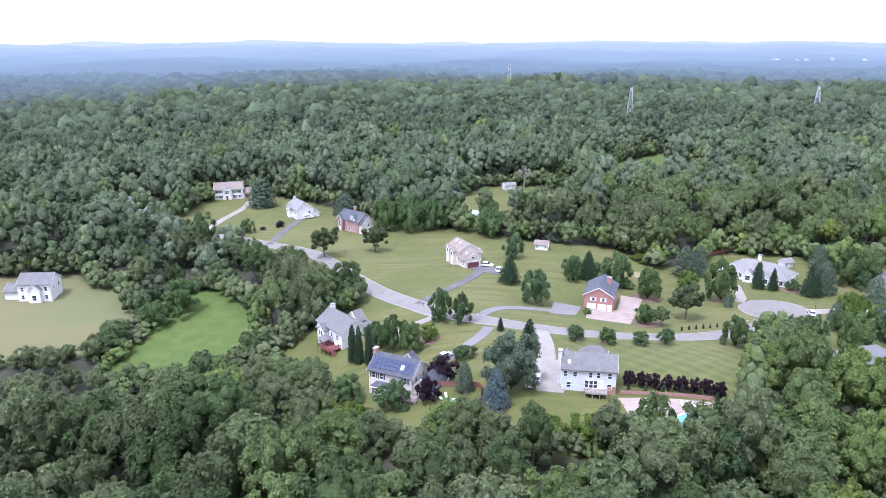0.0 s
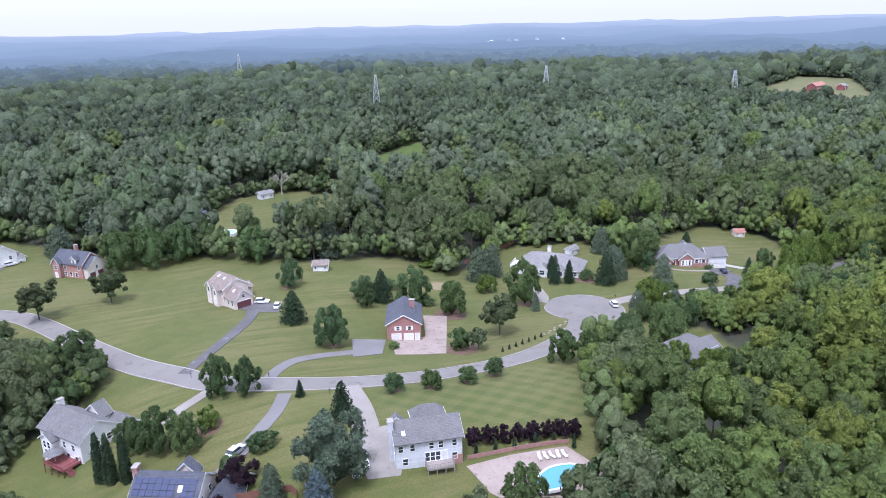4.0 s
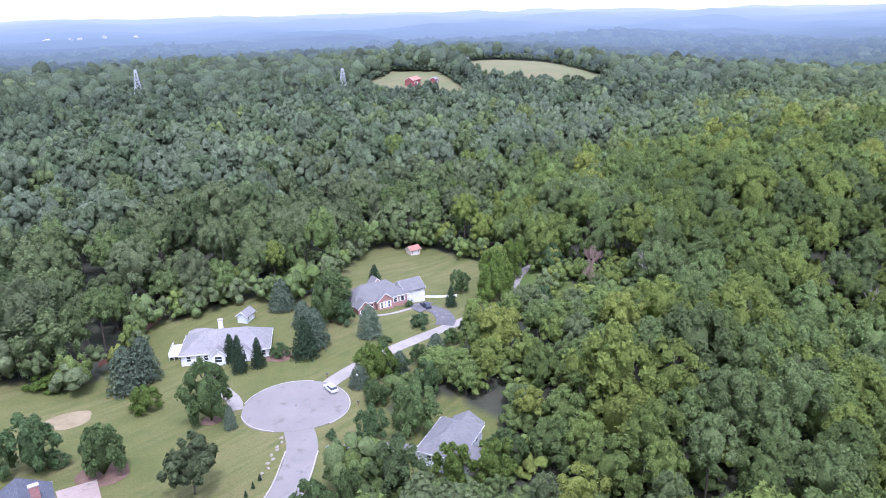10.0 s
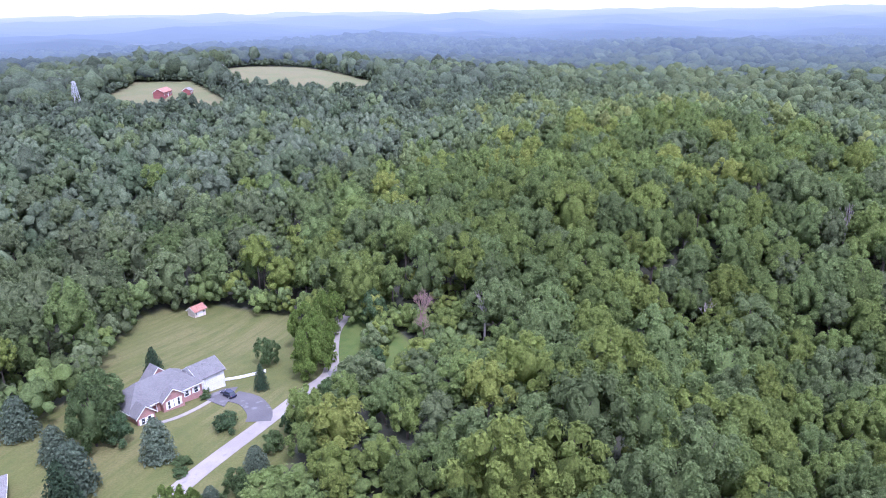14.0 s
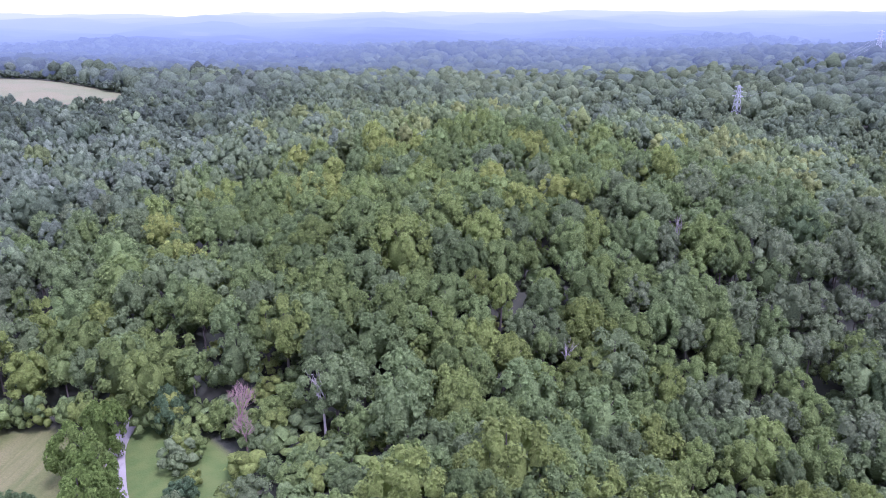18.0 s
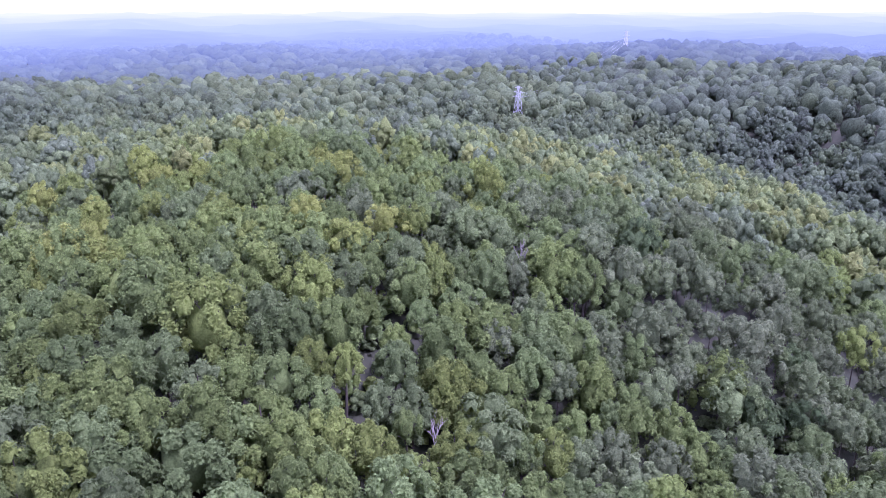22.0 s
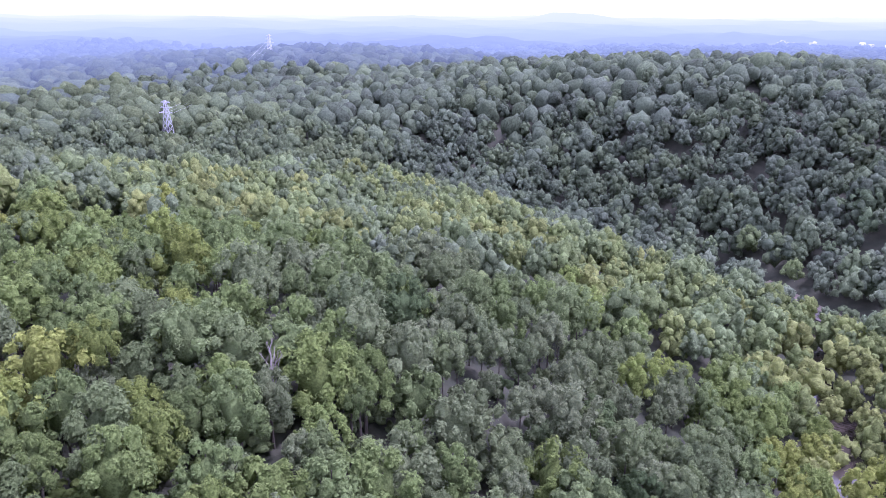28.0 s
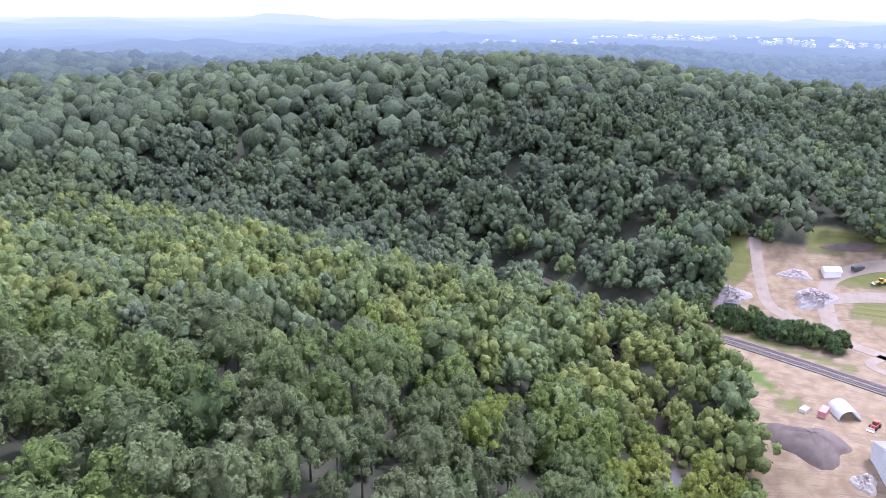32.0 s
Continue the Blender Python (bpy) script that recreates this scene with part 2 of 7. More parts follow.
def leaves(name, tones, stuff, shine=0.75, veil=None, lo=0.38, hi=1.6, grain=1.6, relief=0.65):
    """Foliage: each tree takes its own tone, each spray of leaves its own shade."""
    m, n, k, bsdf = shader(name)
    if stuff:
        pick = n.new("ShaderNodeAttribute")
        pick.attribute_name = "tone"
        pick = pick.outputs["Fac"]
    else:
        pick = n.new("ShaderNodeObjectInfo").outputs["Random"]
    ramp = n.new("ShaderNodeValToRGB")
    k.new(pick, ramp.inputs[0])
    bar = ramp.color_ramp
    bar.elements[0].color, bar.elements[1].color = (*tones[0], 1), (*tones[-1], 1)
    for i, c in enumerate(tones[1:-1], 1):
        bar.elements.new(i / (len(tones) - 1)).color = (*c, 1)
    geo = n.new("ShaderNodeNewGeometry")
    fleck = wire(n, k, "ShaderNodeTexNoise", Vector=geo.outputs["Position"], Scale=grain, Detail=5.0, Roughness=0.8)
    both = n.new("ShaderNodeMath")
    both.operation = "ADD"
    k.new(span(n, k, fleck.outputs["Fac"], 0.36, 0.64), both.inputs[0])
    part_of = wire(n, k, "ShaderNodeMapRange", Value=geo.outputs["Random Per Island"], To_Min=0.0, To_Max=0.9)
    k.new(part_of.outputs[0], both.inputs[1])
    shade = wire(n, k, "ShaderNodeMapRange", Value=both.outputs[0], From_Max=1.9, To_Min=lo, To_Max=hi)
    own = wire(n, k, "ShaderNodeTexWhiteNoise")
    own.noise_dimensions = "1D"
    k.new(pick, own.inputs["W"])
    own = wire(n, k, "ShaderNodeMapRange", Value=own.outputs["Value"], To_Min=0.80, To_Max=1.20)
    both = n.new("ShaderNodeMath")
    both.operation = "MULTIPLY"
    k.new(shade.outputs[0], both.inputs[0])
    k.new(own.outputs[0], both.inputs[1])
    tinted = wire(n, k, "ShaderNodeVectorMath")
    tinted.operation = "SCALE"
    k.new(ramp.outputs[0], tinted.inputs[0])
    k.new(both.outputs[0], tinted.inputs["Scale"])
    k.new(tinted.outputs[0], bsdf.inputs["Base Color"])
    bsdf.inputs["Roughness"].default_value = shine
    bsdf.inputs["Specular IOR Level"].default_value = 0.06
    bump = wire(n, k, "ShaderNodeBump", Height=fleck.outputs["Fac"], Distance=relief)
    k.new(bump.outputs[0], bsdf.inputs["Normal"])
    glow = wire(n, k, "ShaderNodeBsdfTranslucent", Color=tinted.outputs[0])
    mix = n.new("ShaderNodeMixShader")
    mix.inputs[0].default_value = 0.38
    k.new(bsdf.outputs[0], mix.inputs[1])
    k.new(glow.outputs[0], mix.inputs[2])
    if veil:                                        # backdrop leaves: distance haze painted in as emission, paling with the miles
        amount, haze_glow = painted_haze(n, k)
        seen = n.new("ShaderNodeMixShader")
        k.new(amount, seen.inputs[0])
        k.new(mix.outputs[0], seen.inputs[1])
        k.new(wire(n, k, "ShaderNodeEmission", Color=haze_glow).outputs[0], seen.inputs[2])
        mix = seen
    k.new(mix.outputs[0], n["Material Output"].inputs["Surface"])
    return m


WOODS_TONES = [(0.085, 0.125, 0.051), (0.111, 0.154, 0.063), (0.165, 0.197, 0.1), (0.162, 0.206, 0.089), (0.162, 0.22, 0.077), (0.181, 0.239, 0.069), (0.208, 0.257, 0.063), (0.237, 0.269, 0.067)]
# distance haze put into the base colours: hill and far tones go bluer
HAZED_HILL_TONES = [(0.104, 0.144, 0.075), (0.125, 0.165, 0.085), (0.151, 0.184, 0.117), (0.151, 0.191, 0.104), (0.155, 0.201, 0.089), (0.170, 0.216, 0.081), (0.189, 0.227, 0.076), (0.212, 0.237, 0.078)]
HAZED_FAR_TONES = [(0.130, 0.160, 0.108), (0.130, 0.166, 0.102), (0.140, 0.180, 0.096), (0.152, 0.192, 0.092), (0.164, 0.200, 0.092)]
LEAF_HILL = leaves("leaves_hill_woods", HAZED_HILL_TONES, True, lo=0.46, hi=1.55, grain=1.1)
LEAF_WOODS = leaves("leaves_woods", WOODS_TONES, True, lo=0.46, hi=1.55)
LEAF_HAZE = leaves("backdrop_leaves", HAZED_FAR_TONES, True, 0.75, True, 0.42, 1.5, 0.55, 2.2)
LEAF_SLOPE = leaves("leaves_slope_woods", HAZED_FAR_TONES, True, 0.75, False, 0.42, 1.5, 0.55, 2.2)
LEAF_TREE = leaves("leaves_broadleaf", WOODS_TONES[3:7], False, lo=0.46, hi=1.55)
LEAF_GREY = leaves("leaves_grey_green", WOODS_TONES[2:6], False, lo=0.46, hi=1.55)
LEAF_YARD = leaves("leaves_yard_tree", [(0.098, 0.152, 0.070), (0.116, 0.174, 0.068), (0.138, 0.192, 0.070)], False)
LEAF_LIGHT = leaves("leaves_yellow_green", [(0.130, 0.190, 0.040), (0.156, 0.214, 0.052)], False)
LEAF_AIRY = leaves("leaves_olive", [(0.110, 0.142, 0.066), (0.128, 0.156, 0.076)], False)
LEAF_DARK = leaves("needles_dark", [(0.048, 0.078, 0.044), (0.066, 0.100, 0.052)], False)
LEAF_PINE = leaves("needles_grey_green", [(0.130, 0.170, 0.112), (0.146, 0.184, 0.122)], False)
LEAF_BLUE = leaves("needles_blue", [(0.110, 0.150, 0.160), (0.130, 0.170, 0.180)], False)
LEAF_PURPLE = leaves("leaves_dark_purple", [(0.030, 0.018, 0.026), (0.045, 0.028, 0.036)], False)
BARK = surface("bark", (0.06, 0.048, 0.038), (0.12, 0.1, 0.08), 1.0, 9.0, 0.95, 0.04)
DEADWOOD = surface("bare_wood", (0.26, 0.23, 0.21), (0.42, 0.38, 0.35), 0.8, 7.0, 0.9, 0.02)
PINKWOOD = surface("bare_reddish_twigs", (0.20, 0.13, 0.11), (0.28, 0.19, 0.16), 0.8, 7.0, 0.9, 0.02)
ASPHALT = surface("road_asphalt", (0.158, 0.145, 0.132), (0.202, 0.186, 0.170), 0.12, 3.0, 0.9, 0.01, (0.135, 0.124, 0.112), coords="World")
DRIVE_DARK = surface("drive_asphalt", (0.075, 0.072, 0.074), (0.115, 0.108, 0.11), 0.15, 3.0, 0.88, 0.01, (0.15, 0.145, 0.15), coords="World")
DRIVE_GREY = surface("drive_grey", (0.14, 0.132, 0.13), (0.18, 0.17, 0.165), 0.15, 3.0, 0.9, 0.01, coords="World")
CONCRETE = surface("pale_concrete", (0.215, 0.195, 0.170), (0.275, 0.250, 0.222), 0.2, 3.0, 0.9, 0.01, (0.2, 0.185, 0.165), coords="World")
PINK_SLAB = surface("pinkish_slab", (0.25, 0.195, 0.165), (0.33, 0.27, 0.235), 0.2, 2.0, 0.9, 0.01, (0.18, 0.145, 0.12), coords="World")
KERB = surface("kerb_concrete", (0.27, 0.25, 0.225), (0.35, 0.33, 0.30), 0.5, 5.0, 0.9, 0.01, coords="World")


def grounds():
    """Ground: mown lawn, woodland floor and bare earth, by the land-use masks."""
    m, n, k, bsdf = shader("ground_cover")
    at = n.new("ShaderNodeNewGeometry").outputs["Position"]
    lawn, dirt, rough_grass = (n.new("ShaderNodeAttribute") for _ in range(3))
    lawn.attribute_name, dirt.attribute_name, rough_grass.attribute_name = "lawn", "earth", "meadow"
    big = wire(n, k, "ShaderNodeTexNoise", Vector=at, Scale=0.035, Detail=4.0)
    mid = wire(n, k, "ShaderNodeTexNoise", Vector=at, Scale=0.22, Detail=4.0)
    fine = wire(n, k, "ShaderNodeTexNoise", Vector=at, Scale=2.4, Detail=3.0)
    turn = n.new("ShaderNodeMapping")
    k.new(at, turn.inputs["Vector"])
    turn.inputs["Rotation"].default_value = (0, 0, radians(62))
    turn.inputs["Scale"].default_value = (0.03, 0.55, 0.1)
    swath = wire(n, k, "ShaderNodeTexNoise", Vector=turn.outputs[0], Scale=1.0, Detail=3.0, Distortion=0.25)
    green = blend(n, k, span(n, k, mid.outputs["Fac"], 0.3, 0.7), (0.066, 0.079, 0.013), (0.088, 0.093, 0.018))
    dry = blend(n, k, span(n, k, fine.outputs["Fac"], 0.3, 0.7), (0.112, 0.104, 0.032), (0.140, 0.122, 0.044))
    patch = n.new("ShaderNodeMath")
    patch.operation = "MULTIPLY"
    k.new(span(n, k, big.outputs["Fac"], 0.36, 0.60), patch.inputs[0])
    k.new(span(n, k, swath.outputs["Fac"], 0.36, 0.60), patch.inputs[1])
    turf = blend(n, k, patch.outputs[0], green, dry)
    turf = blend(n, k, 0.22, turf, blend(n, k, span(n, k, fine.outputs["Fac"], 0.35, 0.65), (0.042, 0.068, 0.012), (0.125, 0.128, 0.036)))
    mown = n.new("ShaderNodeAttribute")
    mown.attribute_name = "mown"
    for angle, length in ((52, 0.066), (-46, 0.075)):          # mowing stripes, crossing
        lay = n.new("ShaderNodeMapping")
        k.new(at, lay.inputs["Vector"])
        lay.inputs["Rotation"].default_value = (0, 0, radians(angle))
        bands = wire(n, k, "ShaderNodeTexWave", Vector=lay.outputs[0], Scale=length, Distortion=1.6, Detail=3.0)
        amount = wire(n, k, "ShaderNodeMapRange", Value=mown.outputs["Fac"], To_Min=0.04, To_Max=0.30)
        turf = blend(n, k, amount.outputs[0], turf, blend(n, k, span(n, k, bands.outputs["Fac"], 0.25, 0.75), (0.054, 0.078, 0.016), (0.120, 0.118, 0.040)))
    wild = blend(n, k, span(n, k, mid.outputs["Fac"], 0.35, 0.65), (0.056, 0.092, 0.012), (0.078, 0.106, 0.018))
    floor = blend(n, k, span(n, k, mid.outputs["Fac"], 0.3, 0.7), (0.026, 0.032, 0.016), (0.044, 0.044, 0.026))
    earth = blend(n, k, span(n, k, mid.outputs["Fac"], 0.3, 0.7), (0.150, 0.106, 0.060), (0.220, 0.166, 0.102))
    tracks = wire(n, k, "ShaderNodeTexNoise", Vector=turn.outputs[0], Scale=2.3, Detail=4.0, Distortion=1.2)
    earth = blend(n, k, span(n, k, tracks.outputs["Fac"], 0.5, 0.7), earth, (0.125, 0.098, 0.070))
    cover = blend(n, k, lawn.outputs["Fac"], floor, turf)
    cover = blend(n, k, rough_grass.outputs["Fac"], cover, wild)
    hay = n.new("ShaderNodeAttribute")
    hay.attribute_name = "hay"
    stubble = blend(n, k, span(n, k, big.outputs["Fac"], 0.4, 0.6), (0.132, 0.122, 0.052), (0.110, 0.118, 0.044))
    cover = blend(n, k, hay.outputs["Fac"], cover, stubble)
    cover = blend(n, k, dirt.outputs["Fac"], cover, earth)
    k.new(cover, bsdf.inputs["Base Color"])
    bsdf.inputs["Roughness"].default_value = 0.95
    bump = wire(n, k, "ShaderNodeBump", Height=fine.outputs["Fac"], Distance=0.12)
    k.new(bump.outputs[0], bsdf.inputs["Normal"])
    return m


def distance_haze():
    """The hazy far country behind the rest: woods and fields paling into the sky, with the haze painted into their
    emission.
    """
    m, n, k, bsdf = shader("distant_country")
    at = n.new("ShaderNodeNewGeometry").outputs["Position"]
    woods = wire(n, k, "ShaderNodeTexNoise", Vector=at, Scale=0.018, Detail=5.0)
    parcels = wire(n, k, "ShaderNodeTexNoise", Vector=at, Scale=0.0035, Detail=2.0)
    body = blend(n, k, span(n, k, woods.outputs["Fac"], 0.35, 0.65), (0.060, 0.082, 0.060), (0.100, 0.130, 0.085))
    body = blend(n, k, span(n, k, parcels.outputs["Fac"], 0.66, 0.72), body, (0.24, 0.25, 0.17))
    amount, haze_glow = painted_haze(n, k)
    haze_glow = blend(n, k, amount, body, haze_glow)
    glow = wire(n, k, "ShaderNodeEmission", Color=haze_glow, Strength=1.0)
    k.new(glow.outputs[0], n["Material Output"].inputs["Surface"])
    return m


GROUND_MAT = grounds()
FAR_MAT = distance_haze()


# ---- building blocks ----
def part(name, bm, material, parent, label=""):
    mesh = bpy.data.meshes.new(name)
    bm.to_mesh(mesh)
    bm.free()
    mesh.materials.append(material)
    ob = new(name, mesh)
    ob.parent = parent
    return tagged(ob, label)


def thing(name, at, label, category, group="", turn=0.0, kind=""):
    ob = new(name)
    ob.empty_display_size = 0.5
    ob.matrix_world = pose(*at, 0, 0, turn)
    return tagged(ob, label, category, group, kind)


def raw_mesh(name, verts, groups, material, smooth_faces=False, tones=None):
    """A mesh from arrays: groups of faces, each with one number of corners."""
    mesh = bpy.data.meshes.new(name)
    groups = [np.asarray(g, np.int32) for g in groups if len(g)]
    mesh.vertices.add(len(verts))
    mesh.vertices.foreach_set("co", np.asarray(verts, np.float32).ravel())
    corners = np.concatenate([g.ravel() for g in groups])
    totals = np.concatenate([np.full(len(g), g.shape[1], np.int32) for g in groups])
    mesh.loops.add(len(corners))
    mesh.loops.foreach_set("vertex_index", corners)
    mesh.polygons.add(len(totals))
    mesh.polygons.foreach_set("loop_start", np.concatenate([[0], np.cumsum(totals)[:-1]]).astype(np.int32))
    mesh.polygons.foreach_set("use_smooth", np.full(len(totals), smooth_faces, bool))
    if tones is not None:
        mesh.attributes.new("tone", "FLOAT", "POINT").data.foreach_set("value", np.asarray(tones, np.float32))
    mesh.update(calc_edges=True)
    mesh.materials.append(material)
    return mesh


def box(bm, x0, x1, y0, y1, z0, z1):
    v = [bm.verts.new((x, y, z)) for z in (z0, z1) for x, y in ((x0, y0), (x1, y0), (x1, y1), (x0, y1))]
    for f in ((3, 2, 1, 0), (4, 5, 6, 7), (0, 1, 5, 4), (1, 2, 6, 5), (2, 3, 7, 6), (3, 0, 4, 7)):
        bm.faces.new([v[i] for i in f])
    return bm


def boxed(*dims):
    return box(bmesh.new(), *dims)


def loft(bm, rings, closed=True, caps=True):
    rows = [[bm.verts.new(p) for p in ring] for ring in rings]
    for a, b in zip(rows[:-1], rows[1:]):
        for i in range(len(a) if closed else len(a) - 1):
            j = (i + 1) % len(a)
            bm.faces.new((a[i], a[j], b[j], b[i]))
    if caps:
        bm.faces.new(rows[0][::-1])
        bm.faces.new(rows[-1])
    return bm


def limb(bm, a, b, ra, rb, sides=6):
    a, b = Vector(a), Vector(b)
    q = (b - a).to_track_quat("Z", "Y")
    rings = []
    for p, r in ((a, ra), (b, rb)):
        rings.append([p + q @ Vector((r * math.cos(math.tau * i / sides), r * math.sin(math.tau * i / sides), 0)) for i in range(sides)])
    return loft(bm, rings)


def drape_strip(line, half, up):
    """Vertices and faces of a band laid on the land along a line (half: half width, or one for each point)."""
    d = np.gradient(line[:, :2], axis=0)
    d /= np.linalg.norm(d, axis=1)[:, None]
    side = np.stack([-d[:, 1], d[:, 0]], 1)
    half = np.broadcast_to(half, len(line))
    cols = []
    for u in (-1, -0.5, 0, 0.5, 1):
        p = line[:, :2] + side * (half * u)[:, None]
        cols.append(np.column_stack([p, land(p[:, 0], p[:, 1]) + up]))
    return cols


def band(name, points, width, material, up=0.07, step=2.0, thick=0.3):
    """A road or path laid on the land, with sides."""
    line = along(points, step)
    cols = drape_strip(line, width / 2, up)
    low = [c - np.array([0, 0, thick]) for c in (cols[0], cols[-1])]
    cols = [low[0]] + cols + [low[1]]
    n, w = len(line), len(cols)
    verts = np.stack(cols, 1).reshape(-1, 3)
    i = np.arange(n - 1)[:, None] * w + np.arange(w - 1)[None]
    i = i.ravel()
    return new(name, raw_mesh(name, verts, [np.stack([i, i + w, i + w + 1, i + 1][::-1], 1)], material))


def patch(name, outline, material, up=0.06, rings=6):
    """A paved area or bed laid on the land; the outline is seen whole from its middle."""
    loop = along(list(outline) + [outline[0]], 1.5)[:-1] if len(outline) > 12 else dense(outline, 1.5)
    mid = loop.mean(0)
    rows = [mid + (loop - mid) * s for s in np.linspace(1.0, 0.02, rings)]
    verts = [np.column_stack([loop, land(loop[:, 0], loop[:, 1]) - 0.25])]
    verts += [np.column_stack([r, land(r[:, 0], r[:, 1]) + up]) for r in rows]
    n = len(loop)
    i = np.arange(n)
    quads = [np.stack([k * n + i, k * n + (i + 1) % n, (k + 1) * n + (i + 1) % n, (k + 1) * n + i], 1) for k in range(len(verts) - 1)]
    return new(name, raw_mesh(name, np.concatenate(verts), [np.concatenate(quads)], material))


def dense(outline, step):
    out = []
    for a, b in zip(outline, list(outline[1:]) + [outline[0]]):
        a, b = np.array(a, float), np.array(b, float)
        n = max(1, int(np.linalg.norm(b - a) / step))
        out += [a + (b - a) * j / n for j in range(n)]
    return np.array(out)


# ---- land use ----
LAWN_YARDS = [(-135, 325), (-126, 398), (-98, 394), (-81, 388), (-60, 368), (-25, 336), (-5, 331), (21, 311), (38, 297), (73, 296), (86, 277),
              (104, 282), (116, 296), (150, 288), (154, 274), (172, 276), (186, 287), (225, 304), (246, 291), (245, 262), (238, 240),
              (238, 226), (231, 220), (207, 212), (187, 214), (165, 213), (140, 213), (127, 208), (118, 202), (104, 196), (92, 182), (82, 168),
              (74, 150), (66, 130), (45, 127), (30, 130), (0, 132), (-18, 139), (-27, 150), (-36, 174), (-48, 190), (-48, 206),
              (-34, 214), (-27, 226), (-48, 246), (-70, 266), (-110, 288)]
LAWN_FIELD = [(-185, 255), (-146, 264), (-112, 244), (-102, 226), (-109, 200), (-140, 188), (-185, 196)]
MEADOW_WEST = [(-98, 240), (-82, 252), (-62, 228), (-56, 205), (-70, 188), (-100, 186)]
MEADOW_NORTH = [(-8, 372), (8, 392), (28, 416), (57, 420), (80, 396), (64, 345), (46, 316), (8, 318)]
MEADOW_STRIP = [(102, 452), (118, 498), (160, 540), (180, 542), (158, 484), (138, 436)]
FIELD_BARN = [(495, 545), (560, 640), (690, 700), (715, 640), (640, 545), (545, 485)]
FIELD_HILL = [(650, 515), (745, 670), (870, 670), (930, 620), (815, 450), (690, 425)]
FIELD_FAR = [(180, 880), (175, 1010), (260, 1035), (268, 900)]
FIELD_SLOT = [(392, 640), (398, 690), (412, 690), (408, 640)]
GLADE = [(104, 200), (118, 204), (132, 206), (142, 200), (138, 184), (124, 172), (106, 174), (100, 186)]
GLADE_LANE = [(246, 240), (236, 222), (221, 203), (206, 200), (200, 210), (205, 224), (225, 233)]
EARTH_YARD = [(252, -196), (241, -180), (230, -150), (225, -120), (220, -90), (215, -58), (150, -50), (110, -150), (110, -250), (150, -280), (176, -283), (202, -284), (234, -284),
              (242, -262), (236, -236), (248, -214)]
LAWN_STRIPED = [(30, 186), (82, 185), (90, 178), (76, 156), (56, 157), (42, 170), (31, 172)]
GREEN_SLOPE = [(242, -250), (238, -292), (225, -292), (219, -262), (227, -248)]
GREEN_BACK = [(195, -300), (195, -284), (193, -279), (160, -283), (110, -284), (110, -300)]
GREEN_PATCH = [(186, -268), (160, -271), (128, -269), (128, -257), (162, -258), (184, -260)]
GREEN_VERGE = [(172, -246), (150, -246), (136, -238), (158, -230), (176, -234)]
GREEN_SHELTER = [(204, -150), (212, -143), (208, -136), (200, -140)]
GREEN_STRIP = [(236, -206), (205, -192), (180, -181), (178, -186), (204, -198), (234, -213)]
GREEN_BANK = [(226, -166), (214, -150), (208, -150), (218, -170)]
YARD_GREENS = [GREEN_SLOPE, GREEN_BACK, GREEN_PATCH, GREEN_VERGE, GREEN_SHELTER, GREEN_STRIP, GREEN_BANK]
ROADS = {
    "road": ([(-135, 338), (-92, 308), (-60, 287), (-48, 274), (-33, 250), (-20, 228), (-10, 214), (0, 202), (16, 194), (33, 190), (53, 189),
              (71, 191), (86, 198), (99, 208), (106, 217)], 6.6),
    "lane": ([(121, 226), (133, 228), (152, 228), (176, 226), (192, 225), (203, 224), (218, 231), (233, 237), (246, 237), (262, 232)], 4.2),
}
grid_x = np.concatenate([-np.geomspace(1500, 200, 34)[:-1], np.arange(-198, 342, 3.0), np.geomspace(345, 1750, 62)])
grid_y = np.concatenate([-np.geomspace(1500, 330, 26)[:-1], np.arange(-330, 60, 3.5), np.arange(60, 420, 3.0), np.geomspace(424, 1650, 50)])


def land_sheet(name, xs, ys, material, masks):
    gx, gy = np.meshgrid(xs, ys)
    z = land(gx, gy)
    verts = np.stack([gx, gy, z], -1).reshape(-1, 3)
    w = len(xs)
    i = (np.arange(len(ys) - 1)[:, None] * w + np.arange(w - 1)[None]).ravel()
    mesh = raw_mesh(name, verts, [np.stack([i, i + 1, i + w + 1, i + w], 1)], material, True)
    for key, polys in masks.items():
        hit = np.zeros(len(verts), bool)
        for p in polys:
            hit |= inside(verts[:, 0], verts[:, 1], p)
        if key == "earth":
            for p in YARD_GREENS:
                hit &= ~inside(verts[:, 0], verts[:, 1], p)
        mesh.attributes.new(key, "FLOAT", "POINT").data.foreach_set("value", hit.astype(np.float32))
    return new(name, mesh)


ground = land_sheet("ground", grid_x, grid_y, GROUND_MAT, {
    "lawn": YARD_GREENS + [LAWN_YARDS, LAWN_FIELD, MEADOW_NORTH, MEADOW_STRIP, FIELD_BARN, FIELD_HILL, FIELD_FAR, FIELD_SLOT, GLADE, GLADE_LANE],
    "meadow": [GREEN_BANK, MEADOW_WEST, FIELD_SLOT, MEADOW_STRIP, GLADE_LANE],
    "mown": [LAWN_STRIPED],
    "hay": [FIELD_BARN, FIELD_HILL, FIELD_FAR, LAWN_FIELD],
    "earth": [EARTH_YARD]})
tagged(ground, "rolling ground of mown lawns and woodland floor", "ground", kind="structure")

